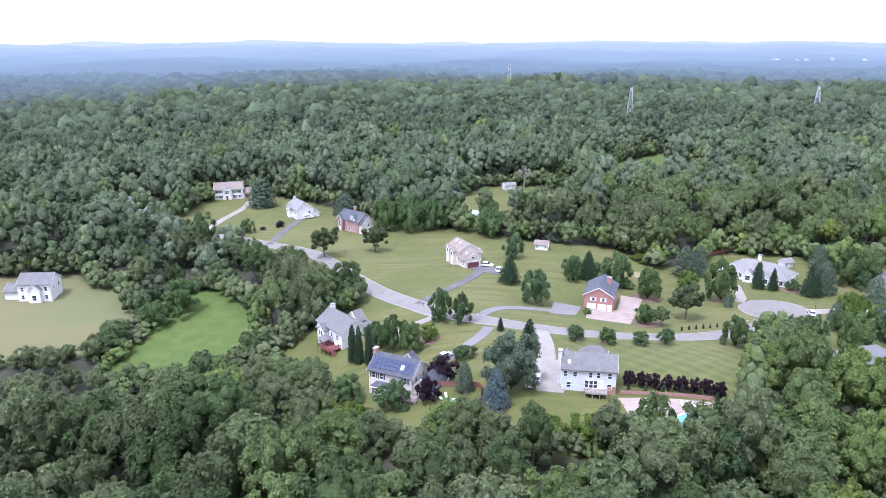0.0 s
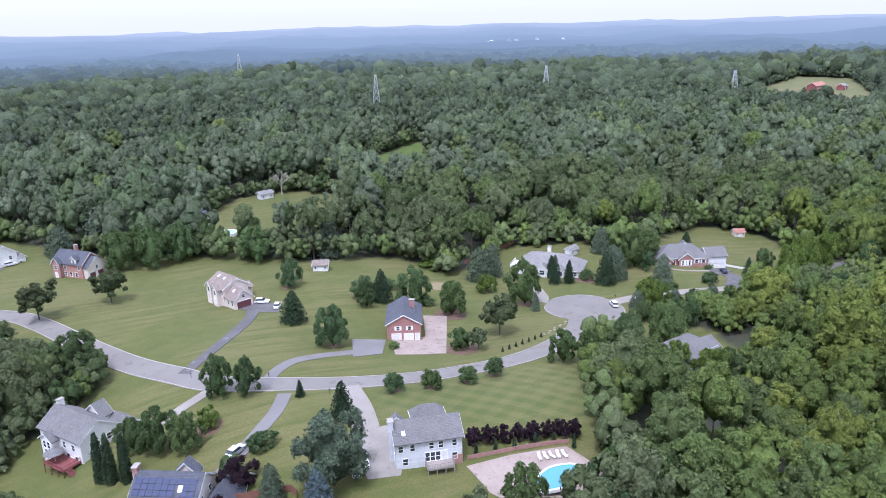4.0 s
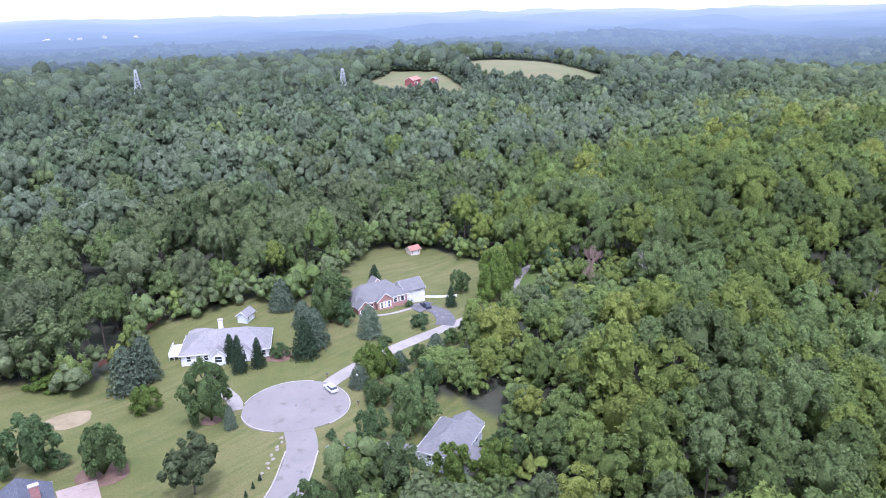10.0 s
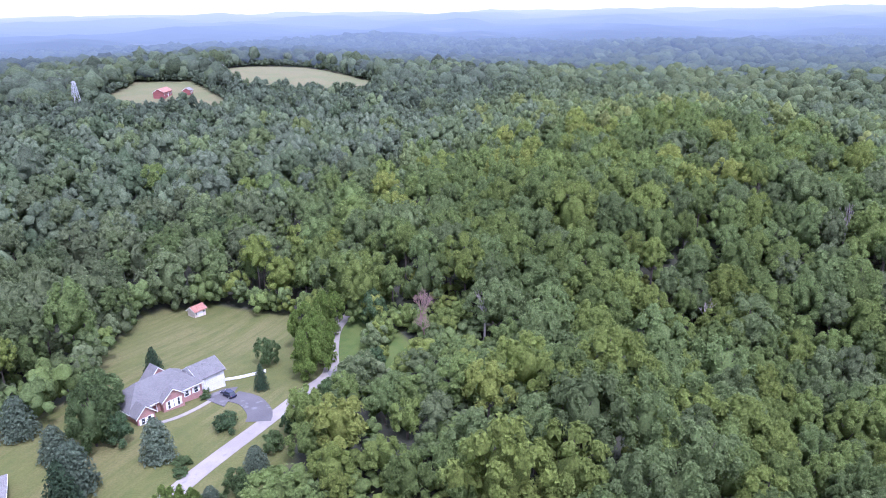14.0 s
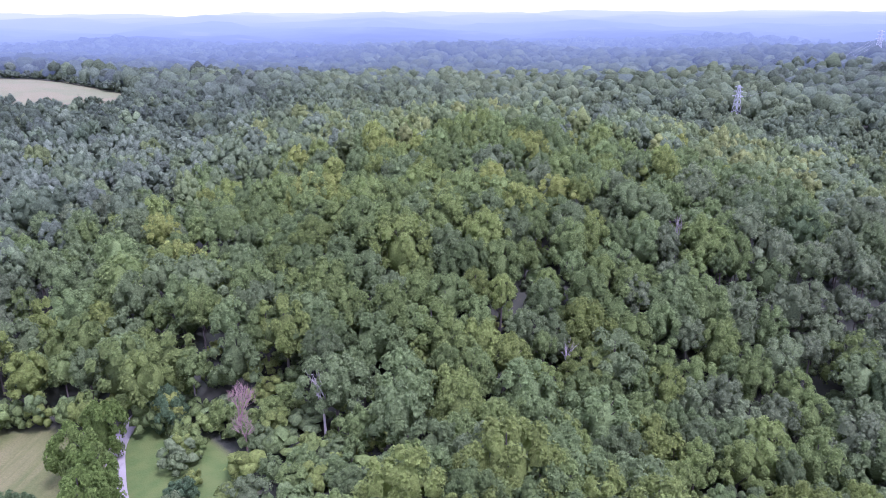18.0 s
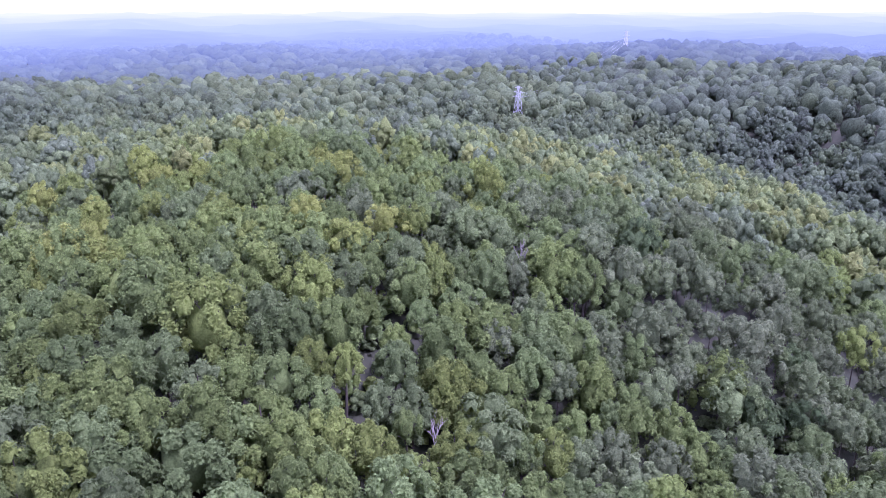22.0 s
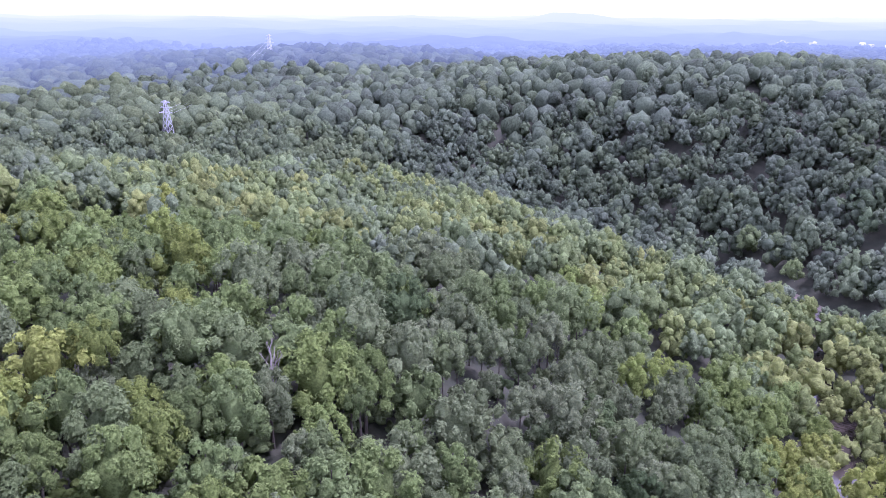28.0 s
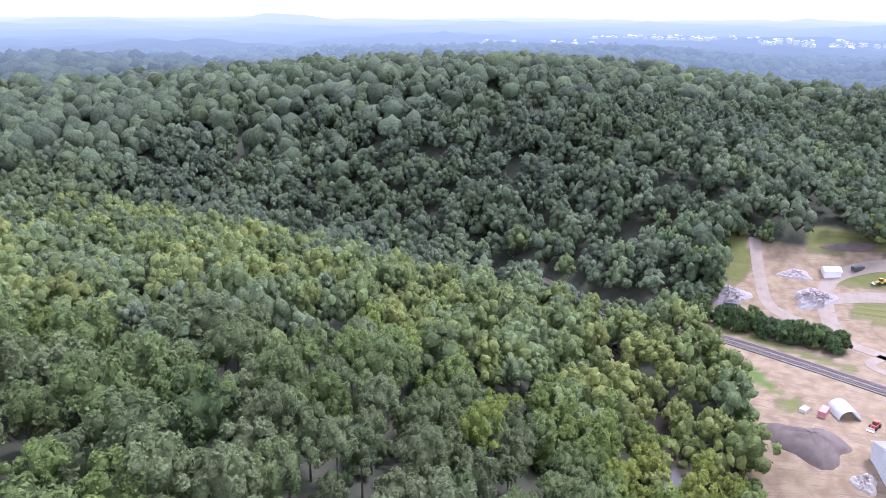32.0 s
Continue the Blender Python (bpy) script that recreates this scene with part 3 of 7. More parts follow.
# the far country, out to the horizon
rim = np.concatenate([np.geomspace(1380, 4750, 60)])
turns = np.linspace(0, math.tau, 241)[:-1]
rr, aa = np.meshgrid(rim, turns)
bx, by = 250 + rr * np.cos(aa), 150 + rr * np.sin(aa)
bz = land(bx, by) + 9 + 7 * rolling(bx, by, 180, 21) * smooth(1400, 1800, rr)
bz += 34 / (1 + (np.hypot(bx - 2328, by + 3015) / 190) ** 4)      # a flat-topped hill on the skyline
bz[:, 0] -= 40
n_r = len(rim)
i0 = (np.arange(len(turns))[:, None] * n_r + np.arange(n_r - 1)[None]).ravel()
i1 = (((np.arange(len(turns)) + 1) % len(turns))[:, None] * n_r + np.arange(n_r - 1)[None]).ravel()
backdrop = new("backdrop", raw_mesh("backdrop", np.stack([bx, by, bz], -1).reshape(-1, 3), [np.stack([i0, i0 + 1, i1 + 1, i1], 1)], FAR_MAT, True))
tagged(backdrop, "hazy blue wooded hills reaching to the horizon", "backdrop", kind="structure")

# ---- roads, drives and paved yards ----
for name, (points, width) in ROADS.items():
    tagged(band(name, points, width, ASPHALT if name == "road" else CONCRETE, 0.09), "pale grey asphalt village road" if name == "road" else "pale gravel private lane", "road", kind="structure")
CUL = [(112.5 + 12.4 * math.cos(a) * (1.0 + 0.05 * math.cos(2 * a)), 225 + 12.4 * math.sin(a)) for a in np.linspace(0, math.tau, 37)[:-1]]
tagged(patch("turning_circle", CUL, ASPHALT, 0.11, 8), "round grey asphalt turning circle at the road's end", "road", kind="structure")


def kerb(points, offset, width=0.26, high=0.2):
    line = along(points, 1.5)
    d = np.gradient(line, axis=0)
    d /= np.linalg.norm(d, axis=1)[:, None]
    line = line + np.stack([-d[:, 1], d[:, 0]], 1) * offset
    tagged(band("kerb", line[::2], width, KERB, high, 1.5, 0.4), "pale concrete kerb beside the road", "kerb", kind="structure")


road_line = ROADS["road"][0]
kerb(road_line[1:-1], 3.35)
kerb(road_line[1:-1], -3.35)
ring = [(112.5 + 12.6 * math.cos(a), 225 + 12.6 * math.sin(a)) for a in np.linspace(radians(-96), radians(-10), 16)]
kerb(ring, 0.0)
ring = [(112.5 + 12.6 * math.cos(a), 225 + 12.6 * math.sin(a)) for a in np.linspace(radians(148), radians(206), 12)]
kerb(ring, 0.0)
ring = [(112.5 + 12.6 * math.cos(a), 225 + 12.6 * math.sin(a)) for a in np.linspace(radians(28), radians(122), 14)]
kerb(ring, 0.0)

DRIVES = [
    ([(-8, 213), (-1, 223), (8, 238), (12, 247), (13, 253)], 3.4, DRIVE_DARK, "dark asphalt drive to the peach house"),
    ([(9, 196), (13, 203), (18, 208), (25, 210), (33, 211), (40, 212)], 3.2, DRIVE_GREY, "grey asphalt drive to the brick house"),
    ([(27, 189), (27, 178), (26, 168), (25, 158)], 5.4, CONCRETE, "pale concrete drive beside the grey-roofed house"),
    ([(13, 190), (10, 183), (5, 176), (0, 170), (-3, 167)], 3.2, DRIVE_GREY, "grey drive to the house with roof panels"),
    ([(-1, 201), (-8, 196.5), (-14, 193), (-18, 193)], 3.0, CONCRETE, "pale drive to the white house with a deck"),
    ([(184, 242), (183, 236), (178, 230), (174, 228)], 6.0, DRIVE_DARK, "dark asphalt drive to the brick bungalow"),
    ([(103, 235), (106, 240), (108, 248), (110, 256)], 3.4, CONCRETE, "pale concrete drive to the white bungalow"),
    ([(102, 204), (108, 199), (114, 194), (116, 190)], 4.6, DRIVE_GREY, "grey drive to the house among the trees"),
    ([(202, 224), (206, 219), (210, 214)], 3.6, DRIVE_GREY, "grey asphalt spur off the lane"),
    ([(-75, 297), (-74, 315), (-72, 330), (-70, 342)], 3.2, DRIVE_DARK, "dark asphalt drive to the white house"),
    ([(-110, 320), (-108, 340), (-104, 362), (-104, 378)], 3.4, CONCRETE, "pale drive to the farther house"),
    ([(163, 250), (168, 247), (174, 245.5), (180, 245)], 1.2, CONCRETE, "pale curved garden path before the brick bungalow"),
]
for points, width, material, label in DRIVES:
    tagged(band("driveway", points, width, material, 0.12, 1.5), label, "driveway", kind="structure")
tagged(patch("driveway", [(13, 250), (20, 247), (22, 253), (17, 259), (9, 256)], DRIVE_DARK, 0.14), "dark asphalt forecourt before the garage", "driveway", kind="structure")
tagged(patch("driveway", [(33, 207.5), (41, 208.5), (45, 219), (36, 221)], DRIVE_GREY, 0.15), "grey asphalt parking bay", "driveway", kind="structure")
tagged(patch("forecourt", [(44, 207), (57, 203.5), (69, 234), (62, 236), (56, 217), (47, 219)], PINK_SLAB, 0.13), "worn pinkish concrete forecourt beside the brick house", "paving", kind="structure")
tagged(patch("forecourt", [(22, 153), (28, 152), (31, 158), (31, 168), (22, 168)], CONCRETE, 0.14), "pale concrete parking court", "paving", kind="structure")
tagged(patch("driveway", [(178, 240), (189, 243.5), (187, 246), (180, 248)], DRIVE_DARK, 0.14), "dark asphalt apron before the garage", "driveway", kind="structure")
tagged(patch("pool_terrace", [(40.5, 150.5), (50, 151), (62, 150.5), (66, 143), (60, 136), (47, 137), (42, 143)], PINK_SLAB, 0.12), "worn tan concrete pool terrace", "paving", kind="structure")


# ---- trees ----
def unit(v):
    return v / np.maximum(np.linalg.norm(v, axis=-1, keepdims=True), 1e-9)


def sprays(r, pos, normal, size, corners=4):
    """Small leaf sprays at pos facing roughly along normal."""
    n = len(pos)
    a = unit(np.cross(normal, unit(r.normal(size=(n, 3)))))
    b = np.cross(normal, a)
    s = (size * r.uniform(0.7, 1.35, n))[:, None]
    w = r.uniform(0.55, 0.9, n)[:, None]
    if corners == 4:
        ring = [pos - a * s, pos - b * s * w + a * s * 0.1, pos + a * s * 0.95 - normal * s * 0.25, pos + b * s * w]
    else:
        ring = [pos - a * s, pos + a * s * 0.5 - b * s * w, pos + a * s * 0.6 + b * s * w]
    verts = np.stack(ring, 1).reshape(-1, 3)
    return verts, np.arange(n * corners).reshape(n, corners)


def ball(level):
    """Corners and triangles of a small round body."""
    bm = bmesh.new()
    bmesh.ops.create_icosphere(bm, subdivisions=level, radius=1.0)
    v = np.array([p.co[:] for p in bm.verts])
    f = np.array([[p.index for p in face.verts] for face in bm.faces])
    bm.free()
    return v, f


TWENTY, EIGHTY = ball(1), ball(2)


def broad_crown(seed, clumps, body, per, size, spread=0.70, fat=1.0):
    """A broadleaf crown of radius 1 and height 2.1: bulging clumps of leaves with loose sprays at their edges."""
    r = np.random.RandomState(seed)
    k = np.arange(clumps) + 0.5
    cz = 1 - 1.7 * k / clumps
    phi = k * 2.39996 + r.uniform(-0.6, 0.6, clumps)
    flat = np.sqrt(np.clip(1 - cz * cz, 0, 1))
    out = np.stack([flat * np.cos(phi), flat * np.sin(phi), cz], 1) + r.normal(0, 0.12, (clumps, 3))
    centre = out * np.array([spread, spread, 0.70]) * r.uniform(0.74, 1.12, (clumps, 1)) + np.array([0, 0, 1.08])
    rad = r.uniform(0.25, 0.43, clumps) * fat
    bv, bf = body
    rough = 1 + r.uniform(-0.34, 0.26, (clumps, len(bv), 1))
    lumps = centre[:, None] + bv[None] * rad[:, None, None] * rough * np.array([1, 1, 0.82])
    core = np.array([(0, 0, 1.05)]) + bv * np.array([0.66, 0.66, 0.7])
    verts = np.concatenate([lumps.reshape(-1, 3), core])
    faces = (bf[None] + (np.arange(clumps + 1) * len(bv))[:, None, None]).reshape(-1, 3)
    if per:
        idx = np.repeat(np.arange(clumps), per)
        d = unit(r.normal(size=(len(idx), 3)) + unit(out[idx] + np.array([0, 0, 0.4])) * 1.0)
        pos = centre[idx] + d * rad[idx][:, None] * np.array([1, 1, 0.82]) * r.uniform(0.92, 1.16, (len(idx), 1))
        lv, lf = sprays(r, pos, unit(d + r.normal(0, 0.5, d.shape)), size, 3)
        faces = np.concatenate([faces, lf + len(verts)])
        verts = np.concatenate([verts, lv])
    return verts, [faces]


def wood_crown(seed, lobes, body, per, size, fat=1.0, rough=0.26):
    """A forest tree's crown of radius 1 and height 2.1: a dome of rounded, upward-growing lobes covered with leaf sprays."""
    r = np.random.RandomState(seed)
    k = (np.arange(lobes) + 0.35) / lobes
    tilt = np.arccos(1 - 1.62 * k)                              # from the top down below the widest ring
    phi = np.arange(lobes) * 2.39996 + r.uniform(-0.45, 0.45, lobes)
    reach = 0.74 * (1 + 0.15 * np.cos(phi * 2 + r.uniform(0, 6)) + 0.10 * np.cos(phi * 3 + r.uniform(0, 6))) * r.uniform(0.78, 1.12, lobes)
    lean = r.normal(0, 0.05, 2)
    centre = np.stack([np.sin(tilt) * np.cos(phi) * reach + lean[0], np.sin(tilt) * np.sin(phi) * reach + lean[1],
                       0.94 + np.where(tilt < 1.57, 0.80, 0.95) * np.cos(tilt) * r.uniform(0.84, 1.10, lobes)], 1)
    out = unit(centre - np.array([0, 0, 0.6]))
    rad = 1.12 / math.sqrt(lobes) * r.uniform(0.72, 1.25, lobes) * fat
    tall = r.uniform(0.82, 1.15, lobes)
    bv, bf = body
    spin = r.uniform(0, math.tau, lobes)
    cs, sn = np.cos(spin)[:, None], np.sin(spin)[:, None]
    turned = np.stack([bv[None, :, 0] * cs - bv[None, :, 1] * sn, bv[None, :, 0] * sn + bv[None, :, 1] * cs, bv[None, :, 2] * tall[:, None]], -1)
    turned[..., :2] *= (1 - 0.30 * np.clip(bv[:, 2], 0, 1))[None, :, None]
    lumps = centre[:, None] + turned * (rad[:, None, None] * (0.84 if per > 12 else 1.0)) * (1 + r.uniform(-rough, rough, (lobes, len(bv), 1)))
    facing = np.einsum("lfk,lk->lf", unit(turned[:, bf].mean(2)), unit(out + np.array([0, 0, 0.3])))
    lump_faces = (bf[None] + (np.arange(lobes) * len(bv))[:, None, None])[facing > -0.35]      # what lies within the crown is left off
    cv, cf = TWENTY
    core = np.array([(0, 0, 0.86)]) + cv * np.array([0.50, 0.50, 0.72]) * (1 + r.uniform(-0.12, 0.12, (len(cv), 1)))
    verts = np.concatenate([lumps.reshape(-1, 3), core])
    faces = np.concatenate([lump_faces, cf + lobes * len(bv)])
    if per:
        idx = np.repeat(np.arange(lobes), per)
        d = unit(r.normal(size=(len(idx), 3)) + out[idx] * 1.1 + np.array([0, 0, 0.35]))
        stretch = np.stack([np.ones(len(idx)), np.ones(len(idx)), tall[idx]], 1)
        stretch[:, :2] *= (1 - 0.30 * np.clip(d[:, 2:], 0, 1))
        pos = centre[idx] + d * rad[idx][:, None] * stretch * r.uniform(0.84, 1.24, (len(idx), 1))
        lv, lf = sprays(r, pos, unit(d + np.array([0, 0, 0.5]) + r.normal(0, 0.5, d.shape)), size, 3)
        faces = np.concatenate([faces, lf + len(verts)])
        verts = np.concatenate([verts, lv])
    return verts, [faces]


def dome_crown(seed):
    """A crown seen from far off, radius 1 and height 2.1: one knobbly dome."""
    r = np.random.RandomState(seed)
    v, f = EIGHTY
    a, b = r.uniform(0, math.tau, 2)
    turn = np.arctan2(v[:, 1], v[:, 0])
    lobed = 1 + 0.10 * np.cos(3 * turn + a) * np.cos(2.5 * v[:, 2] + b) + r.uniform(-0.22, 0.18, len(v))
    f = f[v[f].mean(1)[:, 2] > -0.55]
    return np.array([0, 0, 1.0]) + v * lobed[:, None] * np.array([0.97, 0.97, 1.06]), [f]


def needle_crown(seed, tiers, per, size, full=1.0, tall=2.2, corners=4):
    """A conifer's crown of radius 1: drooping tiers of boughs."""
    r = np.random.RandomState(seed)
    pos, normal = [], []
    for i in range(tiers):
        u = i / tiers
        rad = (1 - u) ** full * 0.95 + 0.04
        m = max(5, int(per * rad))
        a = r.uniform(0, math.tau, m)
        q = np.sqrt(r.uniform(0.15, 1.0, m)) * rad * r.uniform(0.85, 1.12, m)
        z = u + 0.10 * (1 - q / rad) + r.uniform(-0.02, 0.03, m)
        pos.append(np.stack([q * np.cos(a), q * np.sin(a), z * tall], 1))
        normal.append(unit(np.stack([np.cos(a) * 0.8, np.sin(a) * 0.8, np.full(m, 0.75)], 1) + r.normal(0, 0.35, (m, 3))))
    lv, lf = sprays(r, np.concatenate(pos), np.concatenate(normal), size, corners)
    sides = 7
    ring = [(0.62 * math.cos(math.tau * j / sides), 0.62 * math.sin(math.tau * j / sides), 0.04 * tall) for j in range(sides)] + [(0, 0, 0.95 * tall)] * sides
    cf = [(j, (j + 1) % sides, sides + (j + 1) % sides, sides + j) for j in range(sides)]
    return np.concatenate([np.array(ring), lv]), [np.array(cf), lf + len(ring)]


def trunk_mesh(seed, limbs=4, sides=6):
    """A tapered trunk of height 1 with limbs (radius scaled with the tree)."""
    r = random.Random(seed)
    bm = bmesh.new()
    limb(bm, (0, 0, -0.06), (0.02, 0.01, 0.45), 0.022, 0.016, sides)
    limb(bm, (0.02, 0.01, 0.45), (0.0, 0.02, 0.85), 0.016, 0.006, sides)
    for i in range(limbs):
        a, z = math.tau * i / limbs + r.uniform(-0.4, 0.4), r.uniform(0.32, 0.6)
        limb(bm, (0.015, 0.01, z), (0.17 * math.cos(a), 0.17 * math.sin(a), z + r.uniform(0.12, 0.22)), 0.010, 0.004, 5)
    mesh = bpy.data.meshes.new("trunk")
    bm.to_mesh(mesh)
    bm.free()
    mesh.materials.append(BARK)
    return mesh


def crown_set(make, count, material, name="crown"):
    out = []
    for i in range(count):
        v, g = make(i)
        out.append(raw_mesh(name, v, g, material, True))
    return out


TRUNKS = [trunk_mesh(i) for i in range(3)]
CROWNS = {
    "round": crown_set(lambda i: wood_crown(100 + i, 24, TWENTY, 130, 0.054), 4, LEAF_YARD),
    "oak": crown_set(lambda i: wood_crown(120 + i, 26, TWENTY, 130, 0.050), 2, LEAF_YARD),
    "light": crown_set(lambda i: wood_crown(140 + i, 24, TWENTY, 130, 0.054), 3, LEAF_LIGHT),
    "airy": crown_set(lambda i: broad_crown(160 + i, 30, TWENTY, 26, 0.09, 0.86, 0.62), 3, LEAF_AIRY),
    "street": crown_set(lambda i: wood_crown(180 + i, 20, TWENTY, 70, 0.07, 1.1, 0.15), 2, LEAF_YARD),
    "shrub": crown_set(lambda i: wood_crown(200 + i, 15, TWENTY, 50, 0.09), 3, LEAF_YARD),
    "purple": crown_set(lambda i: wood_crown(220 + i, 15, TWENTY, 50, 0.09), 3, LEAF_PURPLE),
    "column": crown_set(lambda i: needle_crown(240 + i, 34, 70, 0.17, 0.45, 6.0, 3), 2, LEAF_DARK),
    "spruce": crown_set(lambda i: needle_crown(250 + i, 22, 110, 0.085, 0.62, 2.2, 3), 3, LEAF_DARK),
    "conifer": crown_set(lambda i: needle_crown(260 + i, 20, 130, 0.085, 0.42, 2.0, 3), 3, LEAF_PINE),
    "bluespruce": crown_set(lambda i: needle_crown(270 + i, 22, 120, 0.085, 0.62, 2.2, 3), 1, LEAF_BLUE),
    "pine": crown_set(lambda i: wood_crown(284 + i, 30, TWENTY, 120, 0.044), 1, LEAF_PINE),
    "woods": crown_set(lambda i: wood_crown(300 + i, 22 + i % 6, TWENTY, 120, 0.046), 9, LEAF_TREE),
    "greywoods": crown_set(lambda i: wood_crown(320 + i, 24 + i % 6, TWENTY, 105, 0.047), 9, LEAF_GREY),
}
KIND_WORDS = {
    "round": ("tree", "rounded green broadleaf tree standing on the lawn", "broadleaf tree", -0.04),
    "oak": ("tree", "tall dense dark green broadleaf tree on the lawn", "broadleaf tree", -0.04),
    "light": ("tree", "bright yellow-green broadleaf tree", "broadleaf tree", -0.04),
    "airy": ("tree", "thin olive-green tree with an open crown", "broadleaf tree", 0.12),
    "street": ("street_tree", "small clipped round tree beside the road", "street tree", 0.02),
    "shrub": ("shrub", "low rounded green garden shrub", "shrub", -0.06),
    "purple": ("purple_shrub", "dark purple-leaved garden shrub", "shrub", -0.06),
    "column": ("arborvitae", "tall narrow dark green arborvitae", "conifer", 0.02),
    "spruce": ("spruce_tree", "dark green cone-shaped spruce", "conifer", 0.05),
    "conifer": ("conifer_tree", "broad grey-green conifer with drooping boughs", "conifer", 0.06),
    "bluespruce": ("blue_spruce", "pale blue spruce beside the fence", "conifer", 0.04),
    "pine": ("pine_tree", "large soft grey-green pine by the drive", "conifer", -0.02),
    "greywoods": ("woodland_tree", "dense grey-green broadleaf tree on the wooded slope", "broadleaf tree", 0.22),
    "woods": ("woodland_tree", "leafy green broadleaf tree at the edge of the woods", "broadleaf tree", 0.22),
}
TALL = {"column": 6.0, "spruce": 2.2, "bluespruce": 2.2, "conifer": 2.0}
tree_count = 0


def plant(kind, x, y, high, rad, group="", label=""):
    """A tree: a trunk with limbs and a crown of leaf sprays."""
    global tree_count
    tree_count += 1
    r = random.Random(tree_count * 7 + 3)
    name, words, category, clear = KIND_WORDS[kind]
    top = thing(name, (x, y, z_at(x, y) - 0.1), label or words, category, group or ("trees in the woods" if "woods" in kind else "garden trees and shrubs"), r.uniform(0, 360))
    stem = new("trunk", TRUNKS[tree_count % 3])
    stem.parent = top
    stem.scale = (high * 0.8, high * 0.8, high)
    mesh = CROWNS[kind][tree_count % len(CROWNS[kind])]
    crown = new("crown", mesh)
    crown.parent = top
    if "woods" in kind:
        clear = max(0.08, 1 - 2.1 * rad * 1.12 / high)
    crown.location = (0, 0, high * clear)
    crown.scale = (rad * r.uniform(0.94, 1.06), rad * r.uniform(0.94, 1.06), high * (1 - clear) / TALL.get(kind, 2.1))
    return top


GARDEN = {
    "airy": [(-48, 277, 13.6, 5.4), (-28, 284, 11.9, 4.7), (77, 213, 12.6, 5.2), (66, 203, 6.6, 3.0)],
    "bluespruce": [(12, 148, 9.0, 3.7)],
    "column": [(-25, 181, 10.7, 1.6), (-23, 179, 10.6, 1.6), (-20, 177, 10.4, 1.4)],
    "conifer": [(-50, 353, 11, 6.4), (-95, 368, 16, 8), (138, 246, 11.4, 4.8), (5, 155, 7.3, 2.5), (153, 239, 9.5, 4.2), (129, 220, 6.1, 3.0),
                (141, 217, 6.4, 2.5), (97, 229, 5.8, 1.7), (149, 272, 9.8, 4.5), (145, 258, 8, 3.7), (-47, 339, 13, 5.8), (-36, 357, 16, 8)],
    "light": [(91, 254, 6.7, 4.2), (-4, 184, 5.4, 2.9), (136, 219, 10.9, 3.4), (201, 229, 15.1, 6.0), (210, 231, 15.5, 6.0), (222, 240, 14.3, 5.5),
              (133, 221, 10.5, 4.2)],
    "oak": [(97, 236, 17.0, 6.2), (-1, 196.5, 10.8, 3.8), (5, 193.5, 10.2, 3.4), (122, 197, 13.5, 6.1), (152, 254, 16.6, 6.0)],
    "pine": [(16, 154, 16.5, 7.2)],
    "purple": [(0, 162, 6.0, 3.6), (-4, 153, 6.0, 3.0), (-84, 323, 1.6, 1.4), (-77, 328, 3.2, 2.3)],
    "round": [(-90, 318, 7.6, 3.3), (27, 269, 10.7, 4.3), (30, 217, 13.4, 5.0), (48, 254, 7.9, 4.2), (63, 246, 14.4, 5.2), (71, 235, 12.8, 4.6),
              (62, 206, 7.1, 3.4), (163, 263, 12.1, 6.2), (82, 186, 10.0, 4.0), (87, 183, 10.9, 3.6), (5, 171, 3.9, 3.0), (-12, 153, 7.1, 4.2),
              (-14, 182, 10.9, 4.3), (-8, 179, 9.3, 3.5), (-19, 187, 8.5, 3.6), (155, 251, 7.9, 3.6), (136, 204, 11.7, 3.5), (47, 246, 9.5, 3.0),
              (205, 244, 9.3, 3.7), (-135, 334, 10.0, 6.0), (-90, 231, 13.5, 6.8), (-96, 221, 9.3, 5.4), (-103, 205, 8.6, 6.2)],
    "shrub": [(128, 249, 4.2, 2.8), (-1, 167, 3.6, 2.4), (106.5, 207, 2.6, 1.3), (45.5, 212, 2.3, 1.5), (169, 233, 4.6, 3.4), (183, 249, 1.4, 1.4),
              (180, 246.8, 1.7, 1.3), (153, 233, 1.8, 2.2), (150, 231, 1.5, 1.9), (66, 245, 3.5, 3.0), (58, 260, 4.0, 3.5)],
    "spruce": [(23, 238, 9.5, 4.4), (53, 250, 10.5, 4.0), (119, 258, 7.9, 2.6), (116.5, 251, 10.4, 2.5), (121, 249, 8.3, 2.3), (16, 187.5, 4.0, 1.3),
               (22.5, 174, 8.7, 3.2), (190, 237, 7.3, 2.2), (185, 266, 8.7, 3.2), (132, 243, 11.7, 4.5)],
    "street": [(36.5, 183, 4.9, 2.6), (45, 181.5, 4.9, 2.7), (54, 181.5, 4.5, 2.5), (61.5, 183, 5.0, 2.4)],
}
for kind, rows in GARDEN.items():
    for row in rows:
        plant(kind, *row)
for i in range(8):                                  # the purple hedge behind the grey-roofed house
    plant("purple", 44.5 + i * 3.0, 156.2 - i * 0.42, 4.0, 1.9, "purple hedge", "dark purple shrub in a clipped hedge row")

